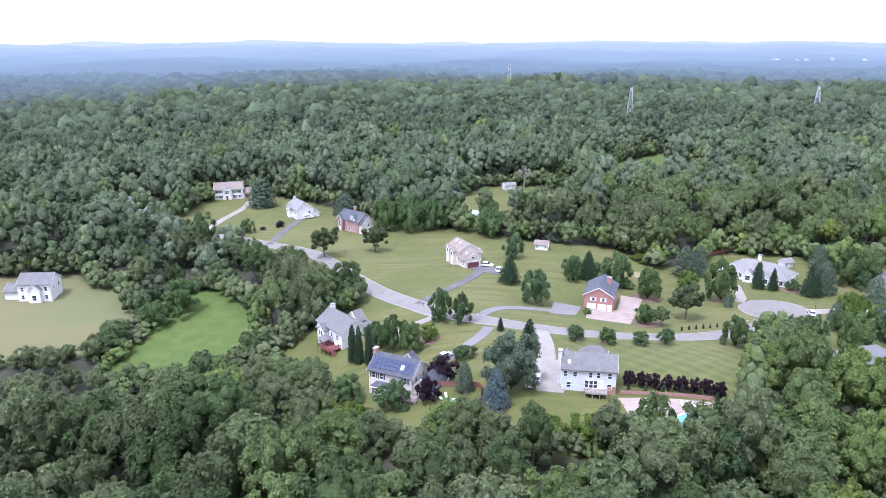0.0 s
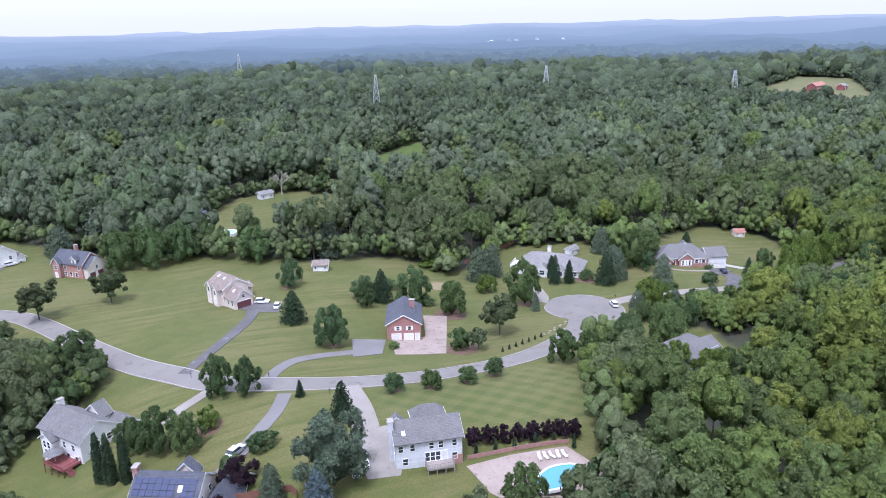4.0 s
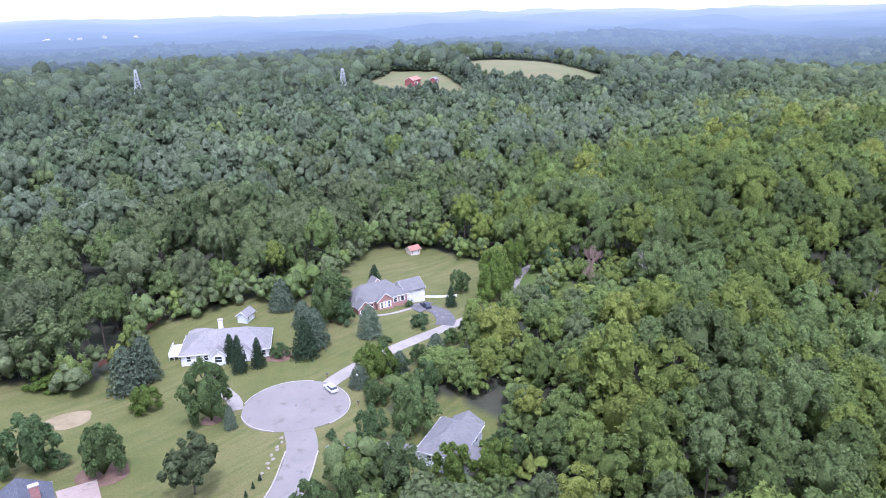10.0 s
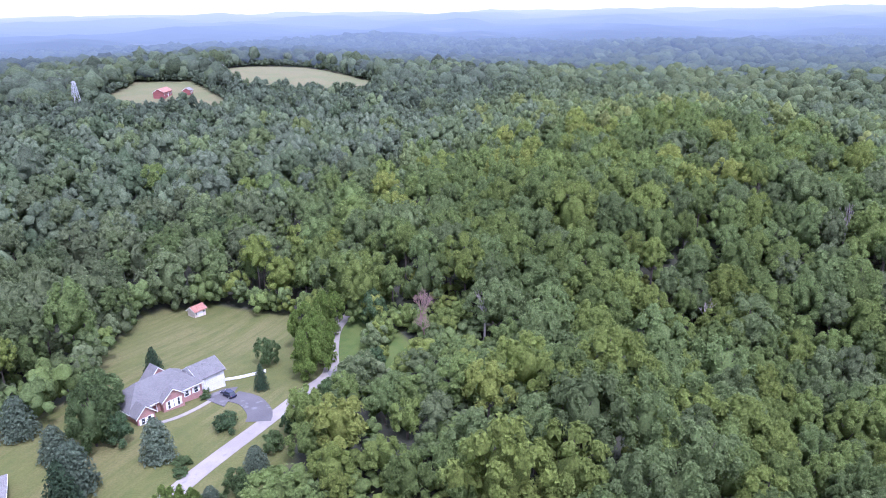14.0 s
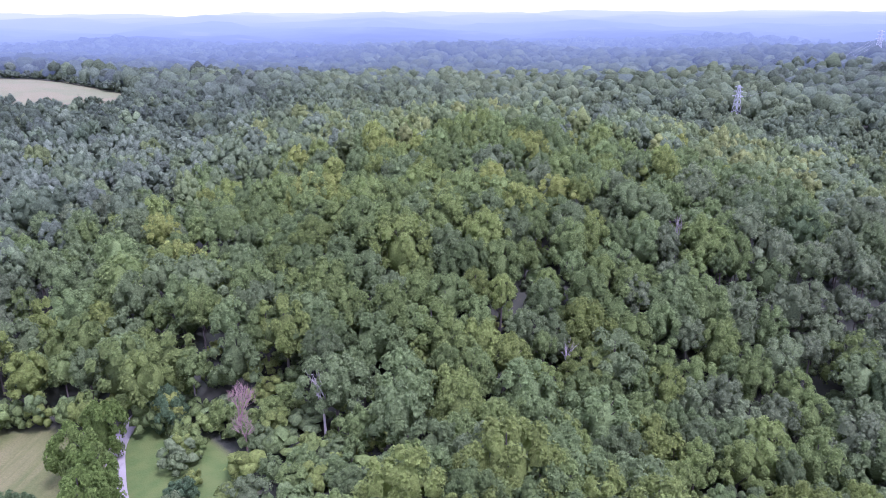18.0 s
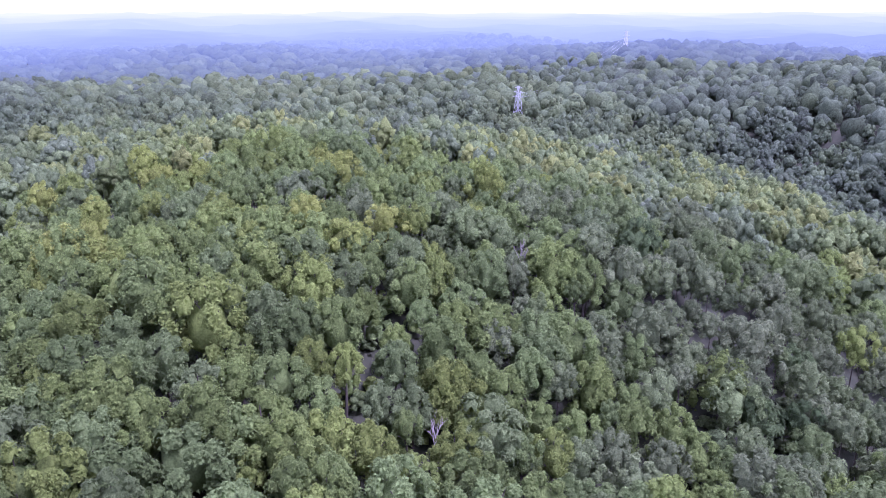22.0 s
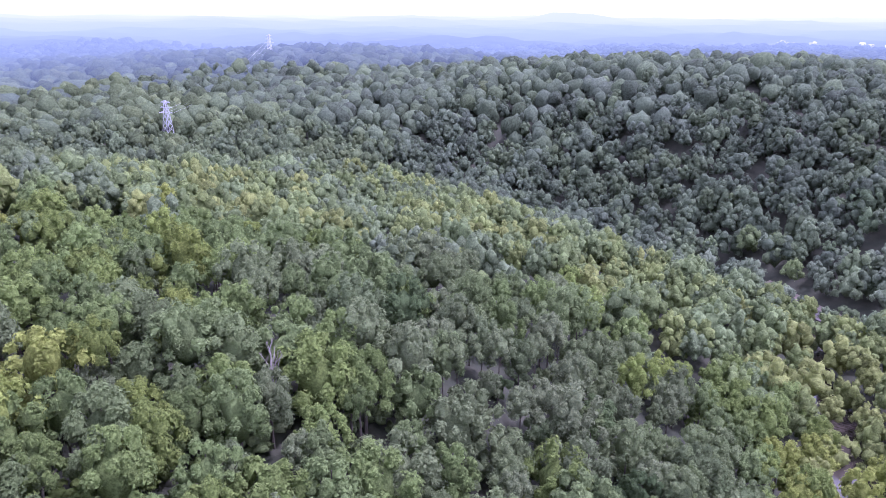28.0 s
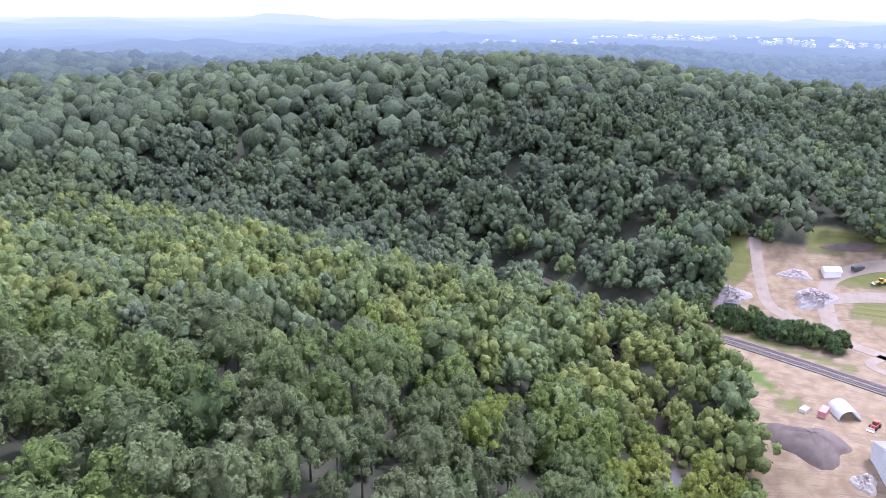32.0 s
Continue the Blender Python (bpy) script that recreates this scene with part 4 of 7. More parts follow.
for kind, x, y, h, rad in (("round", -24, 160, 8, 4.2), ("light", -29, 152, 8, 4.5), ("light", -21, 147, 7, 4.4), ("oak", 44, 133, 15, 5.2), ("oak", 57, 132, 15.5, 5.4), ("oak", 72, 130, 16, 6.0), ("round", 50, 125, 17, 5.5),
                           ("oak", -27, 319, 17, 6.0), ("oak", -15, 318, 18, 6.5), ("oak", -5, 322, 17, 6.0), ("oak", 5, 326, 16, 5.5), ("round", 21, 334, 14, 5.5), ("oak", -20, 327, 16, 6.0), ("round", 55, 124, 18, 6.0), ("round", 37, 128, 14, 5.0),
                           ("round", 67, 138, 11, 4.2), ("round", 40, 133, 8, 3.8), ("round", 70, 147, 9, 3.6), ("light", 30, 134, 9, 4.6), ("light", 22, 134, 8.5, 4.4),
                           ("light", 110, 177, 11, 4.4), ("light", 117, 173, 12, 4.8), ("round", 125, 175, 11, 4.4), ("round", 140, 217, 6, 3.0), ("round", 148, 216, 6.5, 3.2), ("conifer", 156, 217, 6, 3.0), ("round", 164, 217.5, 5.5, 2.8), ("round", 172, 218, 5, 2.8),
                           ("light", 180, 217, 6, 3.0), ("round", 188, 217, 6, 3.2), ("round", 125, 211, 7, 3.2), ("oak", 112, 200.5, 9, 3.8),
                           ("round", 21, 306, 15, 6.5), ("conifer", 40, 303, 15, 5.0), ("conifer", 47, 298, 15, 5.5), ("round", 34, 310, 11, 4.5), ("conifer", 94, 266, 12, 5.0),
                           ("conifer", 100, 268, 12, 4.5), ("light", 82, 282, 4, 5.0), ("light", 41, 364, 8, 5.0), ("light", 228, 238, 17, 5.2), ("light", 217, 235.5, 16, 5.0), ("round", 238, 226, 13, 5.0), ("round", 209, 213, 6, 3.2)):
    plant(kind, x, y, h, rad)

# ---- the woods ----
OPEN = [LAWN_YARDS, LAWN_FIELD, MEADOW_WEST, MEADOW_NORTH, MEADOW_STRIP, FIELD_BARN, FIELD_HILL, FIELD_FAR, FIELD_SLOT, GLADE, GLADE_LANE, EARTH_YARD]
LANE_LINE = along(ROADS["lane"][0], 4)
RAIL = [(330, -236), (295, -217), (283, -211), (266, -206), (244, -199), (227, -194), (204, -184), (183, -174), (150, -158), (110, -140)]
RAIL_LINE = along(RAIL, 4)
TRACK_LINE = along([(x + 3, y - 8) for x, y in RAIL], 6)


FAR_PLOTS = [(628, 608, 26), (655, 600, 26), (690, 1055, 34), (707, 980, 26), (1400, 440, 40), (1380, 430, 40), (1420, 395, 34), (1395, 385, 34), (1440, -370, 40), (1415, -358, 40),
             (710, 0, 16), (202, 622, 16), (164, 596, 14), (-160, 346, 14), (-146, 337, 13), (1, 364, 10), (300, 990, 20)]


def woodland(x, y, margin, behind=False):
    keep = np.ones(len(x), bool)
    for p in OPEN:
        keep &= ~inside(x, y, p)
    keep &= line_distance(x, y, CREEK_LINE[CREEK_LINE[:, 0] < 345]) > 4.0
    keep &= line_distance(x, y, RAIL_LINE) > 6
    keep &= line_distance(x, y, TRACK_LINE) > 3.5
    keep &= line_distance(x, y, LANE_LINE) > 4.5
    for fx, fy, fr in FAR_PLOTS:
        keep &= np.hypot(x - fx, y - fy) > fr
    # the woods before the flight line, and those behind it
    front = np.where(y > 20, x > -0.66 * y - 25, x > 205 + 0.20 * (y - 20))
    front &= ~((x < 250) & (y < 130) & (np.hypot(x - 60, y - 20) < 55))
    return keep & (~front if behind else front)


def stand(x0, x1, y0, y1, gap, seed, near, far, fade=(20, 20)):
    """Jittered tree places between two distances from the flight line; neighbouring belts mingle over the fades."""
    r = np.random.RandomState(seed)
    gx, gy = np.meshgrid(np.arange(x0, x1, gap), np.arange(y0, y1, gap))
    gx[1::2] += gap / 2
    x = gx.ravel() + r.uniform(-0.42, 0.42, gx.size) * gap
    y = gy.ravel() + r.uniform(-0.42, 0.42, gx.size) * gap
    d = line_distance(x, y, FLIGHT) + BORDER * (1.0 + rolling(x, y, 240, 77))
    ok = (d + r.uniform(-1.5, 1.5, len(x)) * fade[0] >= near) & (d + r.uniform(-1.5, 1.5, len(x)) * fade[1] < far)
    x, y = x[ok], y[ok]
    ok = woodland(x, y, 3)
    return x[ok], y[ok], r


BORDER = 40.0
FLIGHT = np.array([(0.0, 0.0), (-3, 60), (12, 110), (50, 140), (110, 163), (170, 163), (243, 133)])


def slope_woods(x, y):
    """How far a place lies in the grey-green oak woods of the south slope."""
    return 1 - smooth(0.86, 1.14, np.hypot(np.asarray(x, float) - 300, np.asarray(y, float) - 25) / 84 + 0.10 * rolling(x, y, 60, 41))


def species(x, y, r):
    """Tones run in drifts over the slopes, with a scatter from tree to tree."""
    bank = np.exp(-(line_distance(x, y, CREEK_LINE) / 24) ** 2)
    west = 1 - smooth(20, 110, x)
    base = 0.64 + 0.14 * rolling(x, y, 130, 31) - 0.22 * slope_woods(x, y) - 0.36 * west + 0.34 * bank * (np.asarray(y) > -185) - 0.36 * smooth(260, 330, y) * (1 - west) - 0.36 * smooth(-170, -230, y)
    return np.clip(base + r.normal(0, 0.13, len(x)) + (r.uniform(0, 1, len(x)) > 0.95) * 0.3, 0.02, 0.98)


# younger, lower growth
LOW_STANDS = [(206, 192, 26, 0.36), (230, 204, 16, 0.5), (-50, 178, 20, 0.42), (-62, 196, 14, 0.5), (118, 425, 34, 0.5), (95, 440, 20, 0.55), (104, 172, 16, 0.6), (112, 158, 20, 0.5), (12, 134, 22, 0.8), (-10, 138, 18, 0.55), (-78, 180, 26, 0.32), (-112, 180, 28, 0.35), (-104, 215, 15, 0.3), (-94, 238, 13, 0.4), (-140, 176, 26, 0.4),
              (-80, 250, 50, 0.82), (-42, 236, 24, 0.88), (160, 200, 34, 0.55), (200, 205, 26, 0.55), (112, 165, 26, 0.65), (-28, 148, 20, 0.55), (60, 125, 22, 0.95), (128, 196, 22, 0.5)]


def forest(name, label, x, y, r, crowns, rad, high, material, clear=0.2, trunks=False, thinned=True):
    """Many joined trees as one mesh."""
    z = land(x, y)
    tone = species(x, y, r)
    n = len(x)
    low = np.ones(n)
    for lx, ly, lr, f in LOW_STANDS if thinned else ():
        low = np.minimum(low, f + (1 - f) * smooth(0.7, 1.25, np.hypot(x - lx, y - ly) / lr))
    rr = rad * np.clip(r.lognormal(0, 0.25, n), 0.55, 1.5)
    hh = high * r.uniform(0.74, 1.24, n) * (0.7 + 0.3 * rr / rad) * low
    rr = rr * (0.5 + 0.5 * low)
    deep = np.minimum(rr * r.uniform(0.95, 1.22, n), hh * 0.95 / 2.1)
    turn = r.uniform(0, math.tau, n)
    which = r.randint(0, len(crowns), n)
    verts, groups, tones, base = [], {}, [], 0
    for c, (v, g) in enumerate(crowns):
        sel = np.where(which == c)[0]
        m = len(sel)
        if not m:
            continue
        cs, sn = np.cos(turn[sel])[:, None], np.sin(turn[sel])[:, None]
        px = (v[None, :, 0] * cs - v[None, :, 1] * sn) * rr[sel][:, None] + x[sel][:, None]
        py = (v[None, :, 0] * sn + v[None, :, 1] * cs) * rr[sel][:, None] + y[sel][:, None]
        pz = (v[None, :, 2] - 2.1) * deep[sel][:, None] + (hh + z)[sel][:, None]
        verts.append(np.stack([px, py, pz], -1).reshape(-1, 3))
        tones.append(np.repeat(tone[sel], len(v)))
        for f in g:
            groups.setdefault(f.shape[1], []).append((f[None] + (base + np.arange(m) * len(v))[:, None, None]).reshape(-1, f.shape[1]))
        base += m * len(v)
    if trunks:
        k = 4
        ang = np.arange(k) * math.tau / k
        lo = np.stack([x[:, None] + 0.32 * np.cos(ang), y[:, None] + 0.32 * np.sin(ang), np.broadcast_to((z - 0.5)[:, None], (n, k))], -1)
        hi = np.stack([x[:, None] + 0.16 * np.cos(ang), y[:, None] + 0.16 * np.sin(ang), np.broadcast_to((z + hh * 0.6)[:, None], (n, k))], -1)
        stems = np.concatenate([lo, hi], 1).reshape(-1, 3)
        f = np.array([(j, (j + 1) % k, k + (j + 1) % k, k + j) for j in range(k)])
        stem_faces = (f[None] + (np.arange(n) * 2 * k)[:, None, None]).reshape(-1, 4)
        tm = raw_mesh("trunks", stems, [stem_faces], BARK)
    ob = new(name, raw_mesh(name, np.concatenate(verts), [np.concatenate(g) for g in groups.values()], material, True, np.concatenate(tones)))
    tagged(ob, label, "woods", kind="stuff")
    if trunks:
        t = new("trunks", tm)
        t.parent = ob
    return ob


NEAR_CROWNS = [wood_crown(400 + i, 20 + i % 6, TWENTY, 58, 0.056) for i in range(12)]
MID_CROWNS = [wood_crown(430 + i, 13 + i % 4, TWENTY, 10, 0.095, 1.0, 0.3) for i in range(12)]
SLOPE_CROWNS = [wood_crown(450 + i, 9 + i % 3, TWENTY, 4, 0.12, 1.05, 0.3) for i in range(12)]
FAR_CROWNS = [dome_crown(460 + i) for i in range(14)]

x, y, r = stand(-160, 480, -140, 420, 9.7, 11, 0, 245)
single = (x > 150) & (x < 330) & (y > 60) & (y < 215)     # the hillside that the flight passes closest
for lx, ly, lr, f in LOW_STANDS:
    single &= np.hypot(x - lx, y - ly) > lr * 1.15
pick = np.where(single)[0][:300]
for i in pick:
    q = float(np.clip(r.lognormal(0, 0.26), 0.6, 1.6))
    grey = slope_woods(x[i], y[i]) > r.uniform(0.1, 1.15)
    plant("greywoods" if grey else "woods", x[i], y[i], (19.5 if grey else 21.5) * r.uniform(0.84, 1.14) * (0.75 + 0.25 * q), (6.0 if grey else 6.6) * q)
rest = np.ones(len(x), bool)
rest[pick] = False
forest("near_woods", "dense green broadleaf woods", x[rest], y[rest], r, NEAR_CROWNS, 6.1, 21, LEAF_WOODS, 0.2, True)
x, y, r = stand(-460, 800, -520, 640, 9.6, 12, 245, 430, (20, 38))
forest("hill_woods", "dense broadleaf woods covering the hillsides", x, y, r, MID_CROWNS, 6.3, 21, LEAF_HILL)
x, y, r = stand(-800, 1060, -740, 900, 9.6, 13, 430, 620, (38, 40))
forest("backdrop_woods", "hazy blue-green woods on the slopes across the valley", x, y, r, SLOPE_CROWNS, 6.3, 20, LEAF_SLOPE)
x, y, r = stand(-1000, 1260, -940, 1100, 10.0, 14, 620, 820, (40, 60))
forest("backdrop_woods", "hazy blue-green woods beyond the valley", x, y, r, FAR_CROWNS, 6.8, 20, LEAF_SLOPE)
x, y, r = stand(-1300, 1850, -1500, 1700, 19.0, 15, 820, 1600, (60, 20))
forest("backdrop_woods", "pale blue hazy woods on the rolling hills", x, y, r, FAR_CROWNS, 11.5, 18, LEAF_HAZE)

r = np.random.RandomState(71)
gx, gy = np.meshgrid(np.arange(-170, 205, 10.0), np.arange(-60, 125, 10.0))
x, y = gx.ravel() + r.uniform(-4, 4, gx.size), gy.ravel() + r.uniform(-4, 4, gx.size)
ok = woodland(x, y, 3, True) & ((y > -10) | (x < 90))
forest("near_woods", "broadleaf woods below the start of the flight", x[ok], y[ok], r, SLOPE_CROWNS, 6.4, 18, LEAF_WOODS)

# undergrowth that closes the gaps between the nearer trees
x, y, r = stand(-160, 400, -140, 340, 7.4, 17, 0, 160)
ok = (x > -20) | (y > 120)
forest("undergrowth", "dark green undergrowth below the trees", x[ok], y[ok], r, SLOPE_CROWNS, 3.6, 5.5, LEAF_WOODS, thinned=False)

# thickets along the edges of the woods
r = np.random.RandomState(61)
edge = np.concatenate([dense(p, 3.2) for p in (LAWN_YARDS, LAWN_FIELD, MEADOW_WEST, MEADOW_NORTH, MEADOW_STRIP, EARTH_YARD)])
edge = edge + r.uniform(-2.6, 2.6, edge.shape)
ok = (line_distance(edge[:, 0], edge[:, 1], LANE_LINE) > 5.5) & (line_distance(edge[:, 0], edge[:, 1], along(ROADS["road"][0], 4)) > 7) & (line_distance(edge[:, 0], edge[:, 1], RAIL_LINE) > 8)
ok &= ~inside(edge[:, 0], edge[:, 1], [(100, 196), (130, 210), (140, 205), (120, 180), (104, 180)]) & ~((edge[:, 0] > 120) & (edge[:, 0] < 210) & (edge[:, 1] < 222)) & ~((edge[:, 1] < -60) & (edge[:, 1] > -270) & (edge[:, 0] < 200))
edge = edge[ok]
forest("edge_thicket", "leafy thicket of bushes along the edge of the woods", edge[:, 0], edge[:, 1], r, SLOPE_CROWNS, 3.6, 9.5, LEAF_WOODS)


r = np.random.RandomState(62)
edge = np.concatenate([dense(p, 4.0) for p in (FIELD_BARN, FIELD_HILL)])
edge = edge + r.uniform(-2.5, 2.5, edge.shape)
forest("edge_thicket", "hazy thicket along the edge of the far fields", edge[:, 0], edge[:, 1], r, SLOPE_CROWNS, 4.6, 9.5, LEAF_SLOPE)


# ---- houses ----
WHITE_SIDING = coursed("white_siding", (0.66, 0.66, 0.65), (0.76, 0.75, 0.73), 0.2, 0.6, 0.012)
CREAM_SIDING = coursed("cream_siding", (0.60, 0.54, 0.47), (0.70, 0.64, 0.57), 0.2, 0.6, 0.012)
PEACH_SIDING = coursed("peach_siding", (0.62, 0.53, 0.47), (0.71, 0.62, 0.56), 0.2, 0.6, 0.012)
GREY_SIDING = coursed("pale_grey_siding", (0.56, 0.57, 0.60), (0.66, 0.67, 0.69), 0.2, 0.6, 0.012)
BRICK = coursed("red_brick", (0.27, 0.115, 0.10), (0.36, 0.175, 0.155), 0.09, 0.85, 0.01, 0.26, (0.40, 0.33, 0.29))
BRICK_PINK = coursed("pinkish_brick", (0.30, 0.14, 0.115), (0.40, 0.22, 0.19), 0.09, 0.85, 0.01, 0.26, (0.45, 0.37, 0.33))
ROOF_GREY = coursed("grey_shingles", (0.125, 0.122, 0.122), (0.175, 0.17, 0.166), 0.16, 0.9, 0.02, 0.33)
ROOF_PALE = coursed("pale_grey_shingles", (0.18, 0.172, 0.168), (0.24, 0.23, 0.222), 0.16, 0.9, 0.02, 0.33)
ROOF_DARK = coursed("dark_slate_shingles", (0.055, 0.06, 0.075), (0.095, 0.10, 0.12), 0.16, 0.85, 0.02, 0.33)
ROOF_TAN = coursed("tan_shingles", (0.19, 0.155, 0.132), (0.26, 0.215, 0.185), 0.16, 0.9, 0.02, 0.33)
ROOF_RED = coursed("rust_red_roof", (0.30, 0.14, 0.10), (0.40, 0.2, 0.15), 0.16, 0.9, 0.02, 0.33)
TRIM = surface("white_trim", (0.70, 0.70, 0.69), (0.80, 0.79, 0.77), 0.6, 8.0, 0.5, 0.0)
DOOR_WHITE = coursed("white_door_panels", (0.66, 0.66, 0.65), (0.76, 0.75, 0.74), 0.53, 0.5, 0.02, 0.9)
DOOR_DARK = coursed("maroon_door_panels", (0.10, 0.03, 0.035), (0.14, 0.05, 0.05), 0.53, 0.5, 0.02, 0.9)
DECK_RED = surface("red_brown_deck", (0.16, 0.045, 0.045), (0.24, 0.08, 0.075), 0.6, 6.0, 0.7, 0.01)
DECK_GREY = surface("weathered_deck", (0.22, 0.19, 0.17), (0.32, 0.28, 0.25), 0.6, 6.0, 0.8, 0.01)
FENCE_RED = surface("red_brown_fence", (0.17, 0.075, 0.055), (0.26, 0.12, 0.09), 0.6, 6.0, 0.8, 0.01)
SHUTTER = surface("shutter_paint", (0.05, 0.05, 0.06), (0.08, 0.08, 0.09), 1.0, 8.0, 0.6, 0.0)
METAL = surface("galvanised_steel", (0.42, 0.44, 0.46), (0.55, 0.56, 0.57), 0.4, 6.0, 0.5, 0.0, None, 0.4)
GLASS, gn, gl, gb = shader("window_glass")
gb.inputs["Base Color"].default_value = (0.035, 0.045, 0.055, 1)
gb.inputs["Roughness"].default_value = 0.08
gb.inputs["Specular IOR Level"].default_value = 0.8
SOLAR, sn_, sl_, sb_ = shader("solar_cells")
cells = sn_.new("ShaderNodeTexBrick")
sl_.new(sn_.new("ShaderNodeTexCoord").outputs["Object"], cells.inputs["Vector"])
cells.inputs["Color1"].default_value, cells.inputs["Color2"].default_value = (0.02, 0.03, 0.075, 1), (0.03, 0.04, 0.095, 1)
cells.inputs["Mortar"].default_value = (0.09, 0.10, 0.14, 1)
cells.offset, cells.inputs["Scale"].default_value, cells.inputs["Brick Width"].default_value, cells.inputs["Row Height"].default_value = 0.0, 1.0, 0.16, 0.16
cells.inputs["Mortar Size"].default_value = 0.008
sl_.new(cells.outputs["Color"], sb_.inputs["Base Color"])
sb_.inputs["Roughness"].default_value = 0.15


def roof_bm(x0, x1, y0, y1, eave, rise, kind, over=0.45, thick=0.22):
    """A roof with overhang and thickness over a rectangle."""
    bm = bmesh.new()
    if kind == "hip":
        x0, x1, y0, y1 = x0 - over, x1 + over, y0 - over, y1 + over
        w, d = x1 - x0, y1 - y0
        k = min(w, d) / 2
        ra, rb = ((x0 + k, (y0 + y1) / 2), (x1 - k, (y0 + y1) / 2)) if w >= d else (((x0 + x1) / 2, y0 + k), ((x0 + x1) / 2, y1 - k))
        low = [bm.verts.new((x, y, eave - thick)) for x, y in ((x0, y0), (x1, y0), (x1, y1), (x0, y1))]
        top = [bm.verts.new((x, y, eave)) for x, y in ((x0, y0), (x1, y0), (x1, y1), (x0, y1))]
        a, b = bm.verts.new((*ra, eave + rise)), bm.verts.new((*rb, eave + rise))
        bm.faces.new(low[::-1])
        for i in range(4):
            bm.faces.new((low[i], low[(i + 1) % 4], top[(i + 1) % 4], top[i]))
        if w >= d:
            for f in ((top[0], top[1], b, a), (top[1], top[2], b), (top[2], top[3], a, b), (top[3], top[0], a)):
                bm.faces.new(f)
        else:
            for f in ((top[0], top[1], a), (top[1], top[2], b, a), (top[2], top[3], b), (top[3], top[0], a, b)):
                bm.faces.new(f)
        return bm
    along_x = kind == "gx"
    lo, hi, p0, p1 = (y0, y1, x0, x1) if along_x else (x0, x1, y0, y1)
    mid, half = (lo + hi) / 2, (hi - lo) / 2
    drop = rise / half * over
    prof = [(mid - half - over, eave - drop), (mid, eave + rise), (mid + half + over, eave - drop),
            (mid + half + over, eave - drop + thick), (mid, eave + rise + thick * 1.15), (mid - half - over, eave - drop + thick)]
    rings = []
    for p in (p0 - over * 0.8, p1 + over * 0.8):
        rings.append([(p, u, z) if along_x else (u, p, z) for u, z in prof])
    loft(bm, rings, True, False)
    for ring_v in (0, 1):
        v = list(bm.verts)[ring_v * 6:ring_v * 6 + 6]
        bm.faces.new((v[0], v[1], v[4], v[5]))
        bm.faces.new((v[1], v[2], v[3], v[4]))
    bmesh.ops.recalc_face_normals(bm, faces=bm.faces)
    return bm


def wall_bm(x0, x1, y0, y1, z0, eave, rise, kind):
    bm = bmesh.new()
    box(bm, x0, x1, y0, y1, z0, eave)
    if kind in ("gx", "gy"):
        r = rise - 0.02
        if kind == "gx":
            m = (y0 + y1) / 2
            rings = [[(x, y0 + 0.01, eave), (x, y1 - 0.01, eave), (x, m, eave + r)] for x in (x0 + 0.002, x1 - 0.002)]
        else:
            m = (x0 + x1) / 2
            rings = [[(x0 + 0.01, y, eave), (x1 - 0.01, y, eave), (m, y, eave + r)] for y in (y0 + 0.002, y1 - 0.002)]
        loft(bm, rings)
    bmesh.ops.recalc_face_normals(bm, faces=bm.faces)
    return bm


def on_face(face, u, z, w, h, out0, out1):
    """A box on a wall face: face = (side, x0, x1, y0, y1)."""
    side, x0, x1, y0, y1 = face
    if side == "S":
        return (u - w / 2, u + w / 2, y0 - out1, y0 - out0, z, z + h)
    if side == "N":
        return (u - w / 2, u + w / 2, y1 + out0, y1 + out1, z, z + h)
    if side == "E":
        return (x1 + out0, x1 + out1, u - w / 2, u + w / 2, z, z + h)
    return (x0 - out1, x0 - out0, u - w / 2, u + w / 2, z, z + h)


def add_window(house_ob, face, u, z, w, h, shutters=None):
    bm = bmesh.new()
    for args in ((u, z - 0.1, w + 0.24, 0.1), (u, z + h, w + 0.24, 0.12), (u - w / 2 - 0.06, z, 0.12, h), (u + w / 2 + 0.06, z, 0.12, h),
                 (u, z + h / 2 - 0.03, w, 0.06)):
        box(bm, *on_face(face, *args, -0.02, 0.09))
    win = part("window", bm, TRIM, house_ob)
    part("pane", boxed(*on_face(face, u, z, w, h, -0.02, 0.03)), GLASS, win)
    if shutters:
        for sgn in (-1, 1):
            part("shutter", boxed(*on_face(face, u + sgn * (w / 2 + 0.36), z - 0.05, 0.42, h + 0.1, -0.02, 0.06)), shutters, win)


def add_door(house_ob, face, u, z, w, h, material, name="door"):
    d = part(name, boxed(*on_face(face, u, z, w, h, -0.02, 0.07)), material, house_ob)
    bm = bmesh.new()
    for args in ((u, z + h, w + 0.3, 0.16), (u - w / 2 - 0.075, z, 0.15, h), (u + w / 2 + 0.075, z, 0.15, h)):
        box(bm, *on_face(face, *args, -0.02, 0.1))
    part("door_frame", bm, TRIM, d)


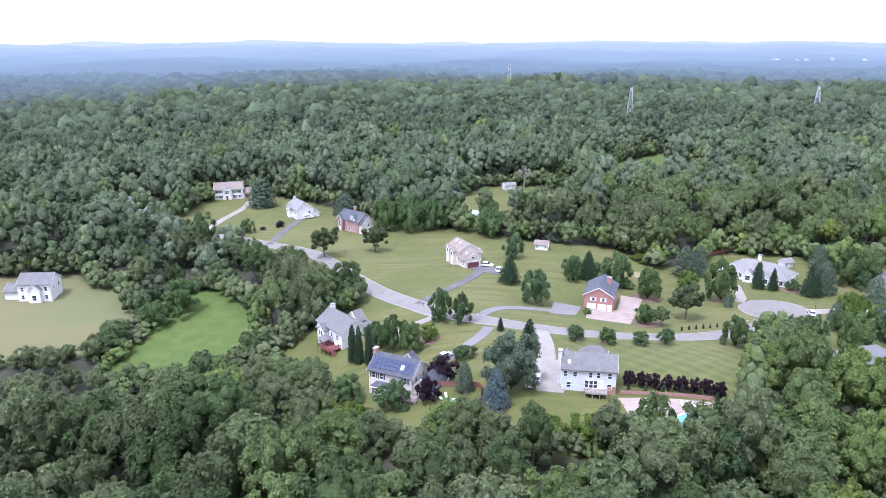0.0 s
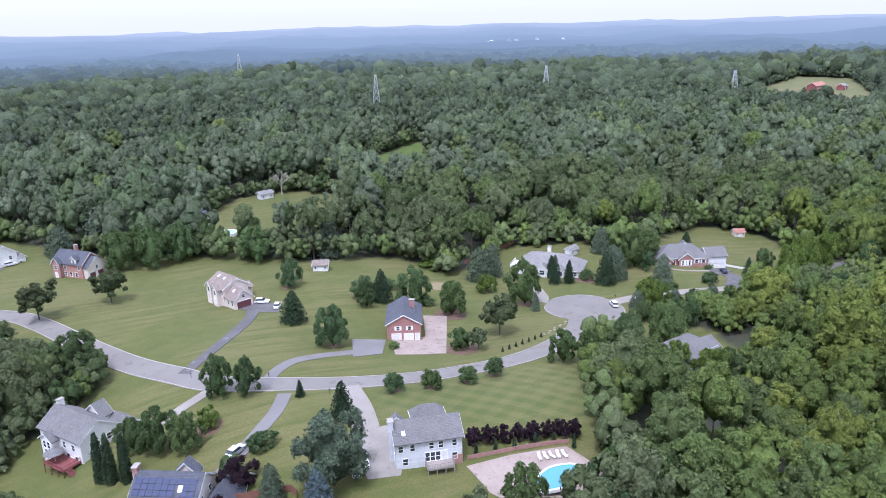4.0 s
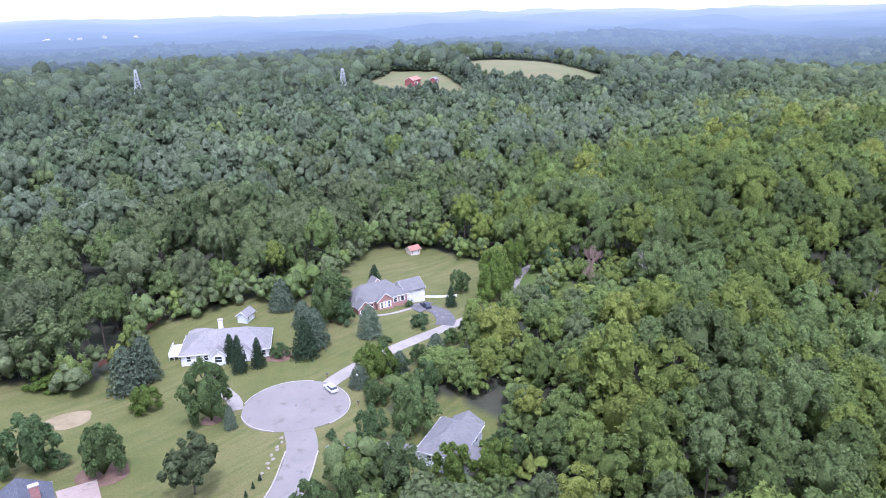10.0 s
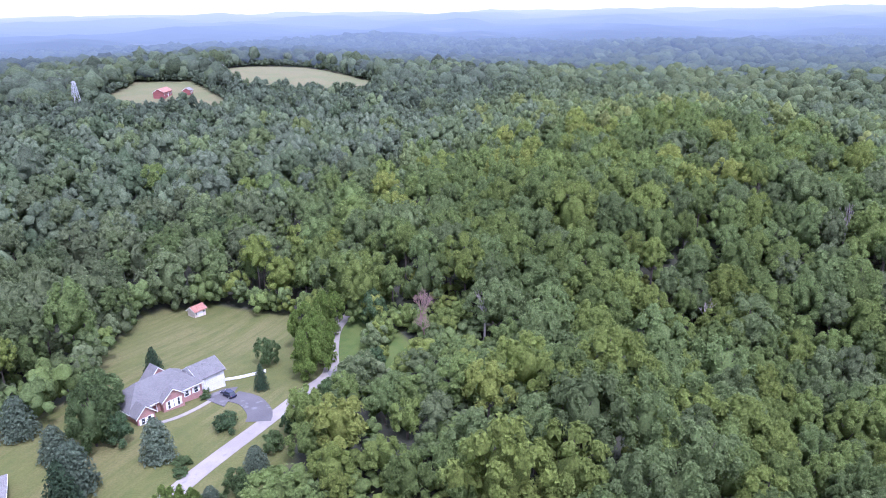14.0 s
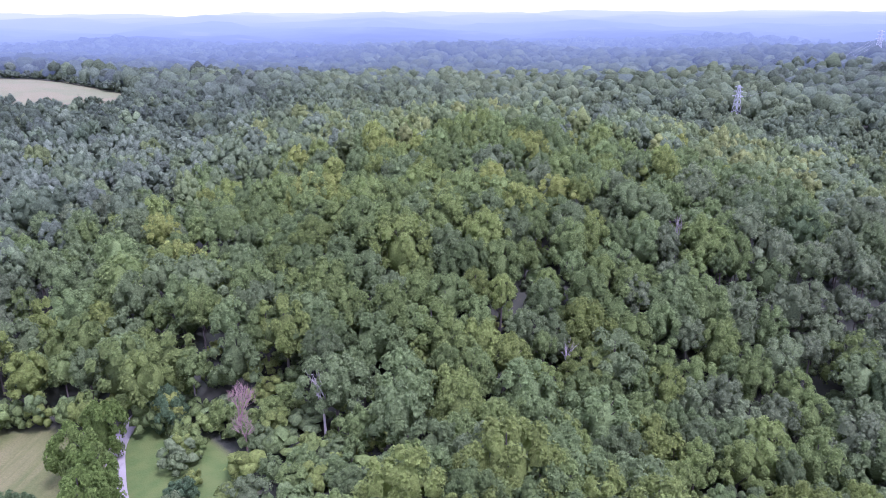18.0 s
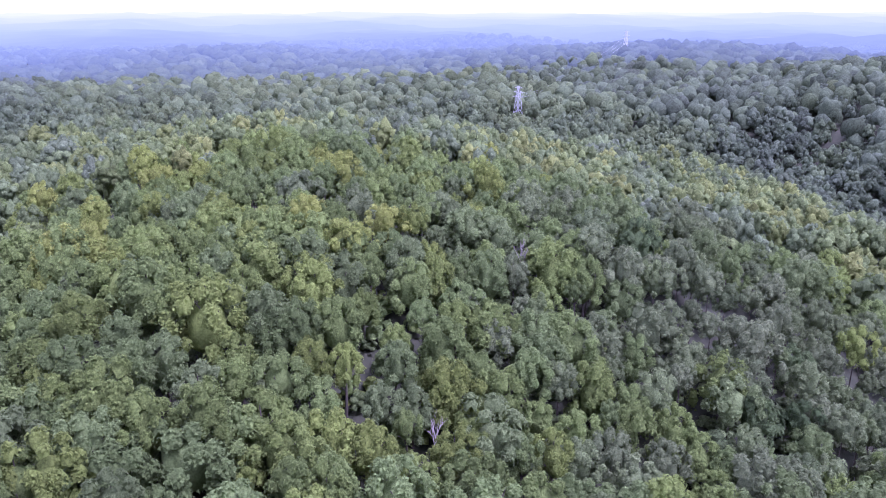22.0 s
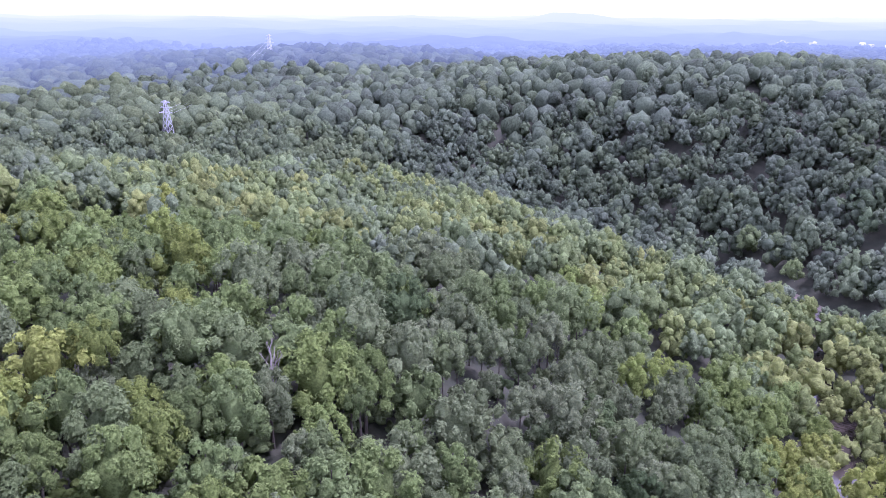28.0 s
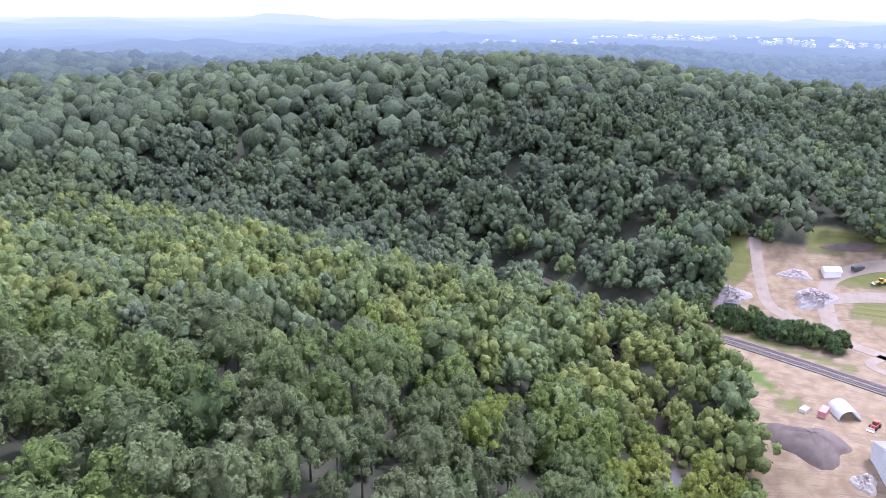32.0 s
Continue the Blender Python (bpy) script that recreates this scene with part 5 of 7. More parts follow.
def house(label, at, turn, wings, walls, roof, windows=(), doors=(), chimneys=(), shutters=None, dz=0.0, name="house", category="house", group="houses of the village"):
    """wings: (x0, x1, y0, y1, eave, rise, kind[, wall material]); windows: (wing, side, centres, z, w, h); doors: (wing, side, centre, z, w, h, material)."""
    base = z_at(*at) + dz
    ob = thing(name, (*at, base), label, category, group, turn)
    for i, wing in enumerate(wings):
        x0, x1, y0, y1, eave, rise, kind = wing[:7]
        mat = wing[7] if len(wing) > 7 else walls
        part("wall", wall_bm(x0, x1, y0, y1, -3.0, eave, rise, kind), mat, ob)
        top = part("roof", roof_bm(x0, x1, y0, y1, eave, rise, kind), roof, ob)
        if kind == "hip":
            for b in ((x0 - 0.48, x1 + 0.48, y0 - 0.53, y0 - 0.47), (x0 - 0.48, x1 + 0.48, y1 + 0.47, y1 + 0.53),
                      (x0 - 0.53, x0 - 0.47, y0 - 0.47, y1 + 0.47), (x1 + 0.47, x1 + 0.53, y0 - 0.47, y1 + 0.47)):
                part("gutter", boxed(*b, eave - 0.3, eave - 0.05), TRIM, top)
        else:
            half = ((y1 - y0) if kind == "gx" else (x1 - x0)) / 2
            slope, mid = rise / half, ((y0 + y1) if kind == "gx" else (x0 + x1)) / 2
            for p in ((x0, x1) if kind == "gx" else (y0, y1)):
                q = p + (0.37 if p in (x1, y1) and p == (x1 if kind == "gx" else y1) else -0.37)
                for sgn in (-1, 1):
                    ring_pts = []
                    for k in (-0.03, 0.03):
                        quad = [(mid, eave + rise + 0.2), (mid + sgn * (half + 0.5), eave - slope * 0.5 + 0.2), (mid + sgn * (half + 0.5), eave - slope * 0.5 - 0.08), (mid, eave + rise - 0.1)]
                        ring_pts.append([(q + k, u, z) if kind == "gx" else (u, q + k, z) for u, z in quad])
                    bm = loft(bmesh.new(), ring_pts)
                    bmesh.ops.recalc_face_normals(bm, faces=bm.faces)
                    part("bargeboard", bm, TRIM, top)
    for wi, side, centres, z, w, h in windows:
        f = (side, *wings[wi][:4])
        for u in centres:
            add_window(ob, f, u, z, w, h, shutters if side in "SN" else None)
    for wi, side, u, z, w, h, material in doors:
        add_door(ob, (side, *wings[wi][:4]), u, z, w, h, material, "garage_door" if w > 2 else "door")
    for x, y, z0, z1, w, d, material in chimneys:
        c = part("chimney", boxed(x - w / 2, x + w / 2, y - d / 2, y + d / 2, z0, z1), material, ob)
        part("chimney_cap", boxed(x - w / 2 - 0.1, x + w / 2 + 0.1, y - d / 2 - 0.1, y + d / 2 + 0.1, z1, z1 + 0.15), KERB, c)
    return ob


def add_deck(ob, x0, x1, y0, y1, z, material, stairs=None):
    """A timber deck: boards, posts, railing; stairs = (x, y, direction, width)."""
    d = part("deck", boxed(x0, x1, y0, y1, z - 0.25, z - 0.05), material, ob)
    n = int((x1 - x0) / 0.4)
    for i in range(n):
        w = (x1 - x0) / n
        part("plank", boxed(x0 + i * w + 0.01, x0 + (i + 1) * w - 0.01, y0, y1, z - 0.05, z), material, d)
    for px in np.linspace(x0 + 0.1, x1 - 0.1, 4):
        for py in (y0 + 0.1, y1 - 0.1):
            part("post", boxed(px - 0.08, px + 0.08, py - 0.08, py + 0.08, -3.0, z - 0.25), material, d)
    bm = bmesh.new()
    for a in ((x0, x1, y0, y0 + 0.08), (x0, x0 + 0.08, y0, y1), (x1 - 0.08, x1, y0, y1)):
        box(bm, *a, z + 0.92, z + 1.0)
        box(bm, *a, z + 0.12, z + 0.18)
    k = 0.0
    while k < (x1 - x0):
        box(bm, x0 + k, x0 + k + 0.05, y0 + 0.02, y0 + 0.06, z + 0.15, z + 0.95)
        k += 0.3
    k = 0.0
    while k < (y1 - y0):
        for x in (x0 + 0.02, x1 - 0.06):
            box(bm, x, x + 0.04, y0 + k, y0 + k + 0.05, z + 0.15, z + 0.95)
        k += 0.3
    part("railing", bm, material, d)
    if stairs:
        sx, sy, way, w = stairs
        bm = bmesh.new()
        steps = max(3, int(z / 0.18))
        for i in range(steps):
            s = i * 0.28 * way
            zz = z - (i + 1) * 0.18
            box(bm, min(sx + s, sx + s + 0.28 * way), max(sx + s, sx + s + 0.28 * way), sy - w / 2, sy + w / 2, zz - 0.05, zz)
        part("stairs", bm, material, d)
    return d


deck_house = house("white two-storey house with a grey shingle roof and a red deck", (-30, 198), -51,
    [(-7, 7, -4.5, 4.5, 6.0, 3.0, "gx"), (0.5, 7.8, 4.5, 10.5, 3.4, 2.2, "gx"), (-4.5, -0.5, -6.0, -4.5, 5.0, 1.4, "gy"), (-4, 1.5, 4.5, 7.0, 6.0, 2.2, "gy")],
    WHITE_SIDING, ROOF_GREY,
    [(0, "S", (-5.8, 1.4, 4.4), 3.4, 0.9, 1.4), (0, "S", (2.2, 5), 0.7, 1.0, 1.5), (2, "S", (-3.2, -1.8), 3.0, 0.8, 1.5), (2, "S", (-2.5,), 0.6, 1.8, 1.9), (0, "E", (-2.0, 2.0), 3.6, 0.9, 1.3),
     (0, "W", (-2, 2), 3.6, 0.9, 1.3), (3, "N", (-2.6, 0), 3.6, 0.9, 1.4)],
    [(1, "E", 7.5, 0.0, 4.8, 2.2, DOOR_DARK), (0, "S", 3.4, -0.6, 1.0, 2.1, DOOR_WHITE)], [(-7.3, 1.2, -1, 9.6, 0.9, 1.4, WHITE_SIDING)], None, -1.2)
add_deck(deck_house, -0.4, 6.4, -8.6, -4.55, 1.5, DECK_RED, (6.4, -7.4, 1, 1.4))
canopy = part("parasol", loft(bmesh.new(), [[(1.4 + k * 2.1 * math.cos(t), -7.0 + k * 2.1 * math.sin(t), z) for t in np.linspace(0, math.tau, 9)[:-1]] for k, z in ((1.0, 3.6), (0.05, 4.4))]), ROOF_GREY, deck_house, "grey garden parasol on the deck")
part("pole", boxed(1.36, 1.44, -7.04, -6.96, 1.5, 3.7), METAL, canopy)
solar_house = house("cream two-storey house with a dark roof full of solar panels", (-11.2, 162.3), -26,
    [(-6.0, 6.0, -4.2, 4.2, 5.4, 2.9, "gx"), (6.0, 11.0, -3.6, 2.2, 3.0, 2.6, "gy"), (7.0, 12.0, 2.2, 7.5, 3.0, 2.2, "gx"), (-3.6, 2.6, -6.6, -4.2, 2.6, 0.8, "hip"), (-1.5, 2.5, 4.2, 6, 5.4, 2.0, "gy")],
    CREAM_SIDING, ROOF_DARK,
    [(0, "S", (-4.6, -2.4, 4.2), 3.5, 0.9, 1.4), (0, "S", (4.6,), 0.6, 1.1, 1.5), (3, "S", (-2.4, -0.5, 1.4), 0.5, 1.3, 1.6), (0, "E", (-2.0, 1.6), 3.6, 0.9, 1.3), (1, "S", (8, 10.8), 0.7, 0.9, 1.4), (0, "W", (-2, 2), 3.5, 0.9, 1.3)],
    [(2, "E", 4.5, 0, 4.6, 2.2, DOOR_WHITE), (1, "S", 9.5, 0.0, 1.0, 2.1, DOOR_WHITE)], [(-6.45, 0.2, -1, 9.2, 0.9, 1.5, BRICK_PINK)], SHUTTER, -0.6)
tilt = math.atan2(2.9, 4.2)
for row in range(3):
    for col in range(9):
        if (row, col) in ((0, 6), (1, 6)):
            continue
        p = part("solar_panel", boxed(-0.6, 0.6, -0.5, 0.5, 0, 0.06), SOLAR, solar_house)
        yy = -4.0 + row * 1.12 * math.cos(tilt) + 0.6
        p.location = (-5.2 + col * 1.25, yy, 5.4 + (yy + 4.2) * math.tan(tilt) + 0.32)
        p.rotation_euler = (tilt, 0, 0)
sky_light = part("skylight", boxed(-0.4, 0.4, -0.6, 0.6, 0, 0.12), TRIM, solar_house, "white-framed roof window")
sky_light.location, sky_light.rotation_euler = (2.7, -2.6, 5.4 + 1.6 * math.tan(tilt) + 0.26), (tilt, 0, 0)
add_deck(solar_house, 4.6, 8.6, -7.6, -4.25, 1.2, DECK_GREY, (8.6, -6, 1, 1.4))
grey_house = house("pale grey two-storey house with a grey shingle roof", (34.6, 156.6), -9,
    [(-6.3, 6.3, -3.9, 3.9, 5.3, 2.5, "gx"), (-1.6, 4.6, 3.9, 7.2, 5.3, 2.2, "hip"), (-6.3, -3.6, 3.9, 5.2, 5.0, 1.4, "gy")],
    GREY_SIDING, ROOF_GREY,
    [(0, "S", (-5.4, -3.2, 0.4, 2.2, 4.8), 3.4, 0.8, 1.3), (0, "S", (-4.6, 4.8), 0.6, 0.9, 1.3), (0, "S", (-0.4, 0.6, 1.6), 0.8, 0.8, 1.8), (0, "E", (-2, 2), 3.4, 0.9, 1.3), (1, "N", (-0.5, 3.5), 3.4, 0.9, 1.4), (0, "W", (-2, 2), 0.9, 0.9, 1.3)],
    [(0, "S", 2.8, 0.5, 1.0, 2.1, DOOR_WHITE), (0, "W", 2.6, 0, 2.6, 2.2, DOOR_WHITE)], [(-6.75, -1.0, -1, 8.6, 0.9, 1.5, GREY_SIDING)])
add_deck(grey_house, -0.9, 4.3, -6.6, -3.95, 0.7, DECK_GREY)
part("brick_base", boxed(4.35, 6.34, -3.96, -3.90, -2, 1.4), BRICK_PINK, grey_house)
bm = boxed(-0.35, 0.35, -0.5, 0.5, 0, 0.12)
p = part("skylight", bm, TRIM, grey_house, "white-framed roof window")
p.location, p.rotation_euler = (-4.6, -2.5, 5.3 + 1.4 * 2.5 / 3.9 + 0.27), (math.atan2(2.5, 3.9), 0, 0)
peach_house = house("peach-coloured two-storey house with a tan roof and maroon garage door", (8, 255), 24,
    [(0, 8.6, 6.0, 15.8, 5.2, 2.5, "gy"), (0.3, 6.5, 0, 6.0, 3.0, 2.7, "gy"), (-1.4, 0, 7.4, 10.2, 5.0, 1.2, "gx"), (-0.9, 0, 12.2, 15, 5.0, 1.2, "gx"), (8.6, 11, 8, 12, 2.8, 1.2, "gx")],
    PEACH_SIDING, ROOF_TAN,
    [(0, "W", (6.7, 11.2), 3.2, 0.8, 1.4), (2, "W", (8.8,), 3.2, 1.2, 1.4), (3, "W", (13.6,), 3.2, 1.2, 1.4), (0, "W", (11.2,), 0.7, 0.9, 1.5), (1, "W", (1.6, 4.0), 0.9, 0.8, 1.3), (1, "S", (3.4,), 3.3, 0.9, 0.9), (0, "E", (8, 14), 3.2, 0.9, 1.4)],
    [(1, "S", 3.4, 0.0, 4.8, 2.2, DOOR_DARK), (2, "W", 8.8, 0.2, 1.0, 2.1, DOOR_WHITE)], ())
for px, py in ((3.0, 10), (3.0, 13.5), (2.2, 3.2), (5.2, 4.0)):
    s = part("skylight", boxed(-0.5, 0.5, -0.4, 0.4, 0, 0.12), TRIM, peach_house, "white-framed roof window")
    inner = py > 6
    rise, half, mid, ev = (2.5, 4.3, 4.3, 5.2) if inner else (2.7, 3.1, 3.4, 3.0)
    a = math.atan2(rise, half) * (1 if px > mid else -1)
    s.location, s.rotation_euler = (px, py, ev + rise * (1 - abs(px - mid) / half) + 0.28), (0, a, 0)
brick_house = house("red brick house with a dark roof and white garage doors", (52.3, 224.5), -19,
    [(-4.7, 4.7, -7, 7, 5.1, 2.7, "gy")], BRICK, ROOF_DARK,
    [(0, "S", (-1.6, 1.6), 3.3, 0.8, 1.1), (0, "E", (-3, 0, 3), 3.2, 1.0, 1.2), (0, "W", (-4, 0, 4), 3.2, 1.0, 1.2), (0, "N", (-2, 2), 3.2, 1.0, 1.2)],
    [(0, "S", -2.1, 0, 2.5, 2.2, DOOR_WHITE), (0, "S", 1.3, 0, 2.5, 2.2, DOOR_WHITE), (0, "S", 3.7, 0, 1.1, 2.2, DOOR_WHITE)], [(2.3, 1.6, 5, 8.9, 1.5, 0.9, BRICK)], TRIM, 0.3)
ranch_house = house("long white bungalow with a pale grey hipped roof", (122.3, 263.6), -43,
    [(-11.5, 11.5, -6.2, 6.2, 2.9, 4.0, "hip"), (-3.4, 0.2, -8.2, -6.2, 2.9, 1.8, "gy"), (3, 6.5, -7.6, -6.2, 2.9, 1.7, "gy"), (-11, -5, 6.2, 9, 2.8, 1.4, "hip")],
    WHITE_SIDING, ROOF_PALE,
    [(0, "S", (-9.5, -7, -5, 8, 10), 0.8, 1.0, 1.4), (1, "S", (-1.6,), 0.8, 1.8, 1.6), (2, "S", (4.8,), 0.8, 1.6, 1.5), (0, "W", (-3, 0, 3), 0.8, 1.0, 1.4), (0, "E", (-3, 3), 0.8, 1.0, 1.4)],
    [(0, "S", 1.6, 0, 1.1, 2.1, DOOR_DARK), (0, "W", -4.4, 0, 2.4, 2.1, DOOR_WHITE)], [(-1.8, 3.5, 4, 8.0, 1.2, 1.2, WHITE_SIDING)])
add_deck(ranch_house, -15.5, -11.55, -2, 5.5, 0.7, TRIM)
bungalow = house("brick bungalow with a grey hipped roof and white garage doors", (173.8, 256.2), -20,
    [(-9.5, 9.5, -5, 5, 3.0, 4.2, "hip"), (-2, 3.6, -6.4, -5, 3.0, 2.2, "gy"), (-9.5, -5.2, -8.2, -5, 3.0, 2.0, "gy"), (9.5, 17, -3.8, 4, 2.9, 2.4, "gx", WHITE_SIDING), (1, 7, 5, 8, 3.0, 3.0, "gy")],
    BRICK_PINK, ROOF_GREY,
    [(0, "S", (5.2, 7.8), 0.8, 1.0, 1.4), (1, "S", (-0.3, 0.8, 1.9), 0.5, 0.9, 1.9), (2, "S", (-8.2, -6.6), 0.8, 0.8, 1.4), (0, "W", (-2, 2), 0.8, 1.0, 1.4), (0, "N", (-6, -3), 0.8, 1.0, 1.4), (3, "N", (12, 15), 0.8, 1.0, 1.2)],
    [(3, "S", 14, 0, 4.9, 2.2, DOOR_WHITE), (3, "S", 10.4, 0, 1.0, 2.1, DOOR_WHITE), (0, "S", -3.6, 0, 1.2, 2.2, DOOR_DARK)], (), TRIM)
tudor_house = house("brick-fronted two-storey house with a slate-grey roof and beige gable", (-41, 322.5), -42,
    [(-7, 7, -4.5, 4.5, 5.4, 3.4, "gx", BRICK_PINK), (-5.5, -2, -6, -4.5, 5.4, 2.0, "gy", BRICK_PINK), (2.2, 4.6, -4.4, -2.4, 7.0, 1.2, "gy", WHITE_SIDING), (7, 9.2, -4, 4.2, 4.4, 3.0, "gx", CREAM_SIDING)],
    BRICK_PINK, ROOF_DARK,
    [(1, "S", (-3.8,), 3.3, 1.2, 1.4), (0, "S", (-1, 5.6), 3.3, 0.9, 1.3), (0, "S", (-1, 1.5, 4), 0.7, 1.0, 1.5), (2, "S", (3.4,), 5.9, 0.9, 1.0), (3, "E", (0,), 3.2, 0.9, 1.2), (0, "W", (-2, 2), 3.3, 0.9, 1.3)],
    [(3, "E", -2.2, 0, 2.5, 2.2, DOOR_DARK), (3, "E", 1.4, 0, 2.5, 2.2, DOOR_DARK), (1, "S", -3.8, 0, 1.1, 2.1, DOOR_WHITE)], [(-3, 3.2, 4, 9.8, 0.9, 1.3, BRICK_PINK)])
white_house = house("white two-storey house with a pale grey roof", (-71.5, 349.5), -58,
    [(-6.5, 6.5, -4.6, 4.6, 5.6, 3.2, "gx"), (-3, 1, -6, -4.6, 5.4, 1.8, "gy"), (1, 6.4, 4.6, 7.5, 3, 1.4, "gx")],
    WHITE_SIDING, ROOF_PALE,
    [(0, "S", (-5, 3.5, 5.5), 3.4, 0.9, 1.3), (1, "S", (-1,), 3.4, 1.3, 1.4), (0, "S", (-5, 3.5), 0.7, 0.9, 1.4), (0, "E", (2.2,), 3.0, 0.9, 1.3)],
    [(0, "E", -1.2, 0, 2.6, 2.2, DOOR_WHITE), (0, "E", 2.0, 0, 1.0, 2.1, DOOR_DARK)], [(-6.9, 0, 0, 9.4, 0.9, 1.3, WHITE_SIDING)], None, -0.8)
far_house = house("white and brick two-storey house with a brownish roof", (-117.5, 387), 12,
    [(-7.5, 7.5, -4.5, 4.5, 5.5, 3.0, "gx"), (-3, 1.5, -6, -4.5, 5.3, 1.9, "gy"), (7.5, 12, -3, 4, 3, 2, "gx")],
    WHITE_SIDING, ROOF_TAN,
    [(0, "S", (-6, -4.2, 3, 5.5), 3.4, 0.9, 1.3), (1, "S", (-0.8,), 3.3, 1.2, 1.4), (0, "S", (-6, -4.2, 3, 5.5), 0.7, 0.9, 1.4)],
    [(3 - 1, "S", 9.8, 0, 2.6, 2.1, DOOR_DARK), (1, "S", -0.8, 0, 1.1, 2.1, DOOR_DARK)], (), SHUTTER)
field_house = house("white two-storey house with a grey roof by the field", (-144, 242), 4,
    [(-5.6, 5.6, -4.5, 4.5, 6.0, 2.8, "gx"), (-1.5, 2.5, -6, -4.5, 4.5, 1.6, "gy"), (-11, -5.6, -3, 3.5, 3, 2, "gx")],
    WHITE_SIDING, ROOF_GREY,
    [(0, "S", (-4, 4), 3.6, 0.9, 1.4), (0, "S", (-4, 4), 0.7, 0.9, 1.4), (1, "S", (0.5,), 0.6, 1.4, 1.8), (0, "E", (-2, 2), 3.6, 0.9, 1.3)],
    [(0, "E", 2.5, 0, 1.0, 2.1, DOOR_WHITE)], ())
hidden_house = house("white house with a blue-grey roof half hidden by trees", (119, 184.5), 14,
    [(-6.5, 6.5, -4.5, 4.5, 5.2, 2.8, "hip"), (-6, -1, -8, -4.5, 4.6, 2.2, "gy"), (6.5, 11, -3, 3.5, 3, 2, "gx")],
    GREY_SIDING, ROOF_GREY,
    [(0, "S", (1, 3.5), 3.2, 0.9, 1.3), (1, "S", (-4.5, -2.6), 2.8, 0.9, 1.3), (0, "W", (-2, 2), 3.2, 0.9, 1.3), (0, "N", (-3, 0, 3), 3.2, 0.9, 1.3)],
    [(0, "N", 1.5, 0, 1.1, 2.1, DOOR_WHITE)], ())
for at, turn, roof, label in (((-163, 353), 20, ROOF_GREY, "house with a grey roof among trees"), ((-146, 342), -15, ROOF_GREY, "low grey-roofed house among trees"),
                              ((1, 369), 30, ROOF_DARK, "house with a dark roof behind the meadow trees"),
                              ((202, 626), 15, ROOF_RED, "white cottage with a rust-red roof in the woods"), ((164, 601), -20, ROOF_PALE, "small white cottage in the woods")):
    house(label, at, turn, [(-6, 6, -4, 4, 4.6, 2.6, "gx"), (-1, 3, -5.5, -4, 4.2, 1.5, "gy")], WHITE_SIDING, roof,
          [(0, "S", (-4, 4.4), 2.6, 0.9, 1.3), (1, "S", (1,), 2.6, 1.0, 1.3)], [(0, "S", -2.2, 0, 1.0, 2.1, DOOR_WHITE)], [(-4, 1, 4, 8.2, 0.9, 0.9, BRICK_PINK)])


def shed(label, at, turn, w, d, h, walls, roof, rise=1.2):
    ob = house(label, at, turn, [(-w / 2, w / 2, -d / 2, d / 2, h, rise, "gx")], walls, roof, [(0, "S", (-w / 3, w / 3), 0.9, 0.6, 0.7)],
               [(0, "S", 0, 0.05, 1.5, 1.9, TRIM)], (), None, 0.1, "shed", "shed", "garden sheds")
    return ob


shed("small white garden shed with a tan roof on the lawn", (40.5, 283.5), -18, 5.2, 3.4, 2.3, WHITE_SIDING, ROOF_TAN)
shed("small pink-roofed playhouse shed at the wood's edge", (233.5, 289), -14, 4.6, 3.4, 2.2, PEACH_SIDING, ROOF_RED)
shed("small grey garden shed behind the bungalow", (137.5, 275), 22, 4.4, 3.2, 2.2, GREY_SIDING, ROOF_PALE)
shed("pale old shed behind the bare tree", (38, 408), 20, 7.0, 4.4, 2.6, GREY_SIDING, ROOF_PALE)


# ---- bare trees ----
def bare_tree(label, x, y, high, material, seed, spread=0.5, twigs=3):
    """A leafless tree: forking limbs that taper to twigs."""
    r = random.Random(seed)
    top = thing("bare_tree", (x, y, z_at(x, y) - 0.2), label, "dead tree", "bare trees")
    trunk_bm, limb_bm = bmesh.new(), bmesh.new()
    limb(trunk_bm, (0, 0, 0), (0.1, 0.1, high * 0.45), high * 0.022, high * 0.014, 7)

    def fork(bm, base, way, length, rad, depth):
        tip = base + way * length
        limb(bm, base, tip, rad, rad * 0.55, 5 if depth > 1 else 4)
        if depth:
            for _ in range(twigs):
                turn = Vector((r.uniform(-1, 1), r.uniform(-1, 1), r.uniform(-0.2, 0.9))) * spread * 1.3
                fork(bm, tip - way * length * r.uniform(0, 0.35), (way + turn).normalized(), length * r.uniform(0.55, 0.75), rad * 0.55, depth - 1)
    for _ in range(4):
        fork(limb_bm, Vector((0.1, 0.1, high * r.uniform(0.3, 0.45))), Vector((r.uniform(-1, 1) * spread, r.uniform(-1, 1) * spread, 1)).normalized(), high * 0.26, high * 0.011, 3)
    part("trunk", trunk_bm, material, top)
    part("crown", limb_bm, material, top)


bare_tree("bare reddish tree among the green woods", 229, 207, 17, PINKWOOD, 3, 0.8, 4)
bare_tree("bare reddish tree among the green woods", 226, 205, 11, PINKWOOD, 4, 0.8, 4)
bare_tree("pale dead tree trunk with bare limbs", 234, 189, 18, DEADWOOD, 5, 0.55, 2)
bare_tree("pale dead tree trunk with bare limbs", 268, 127, 18, DEADWOOD, 6, 0.4, 2)
bare_tree("pale dead tree trunk with bare limbs", 327, 80, 20, DEADWOOD, 7, 0.35, 2)
bare_tree("wide grey bare tree behind the meadow", 47, 412, 14, DEADWOOD, 9, 0.9, 4)

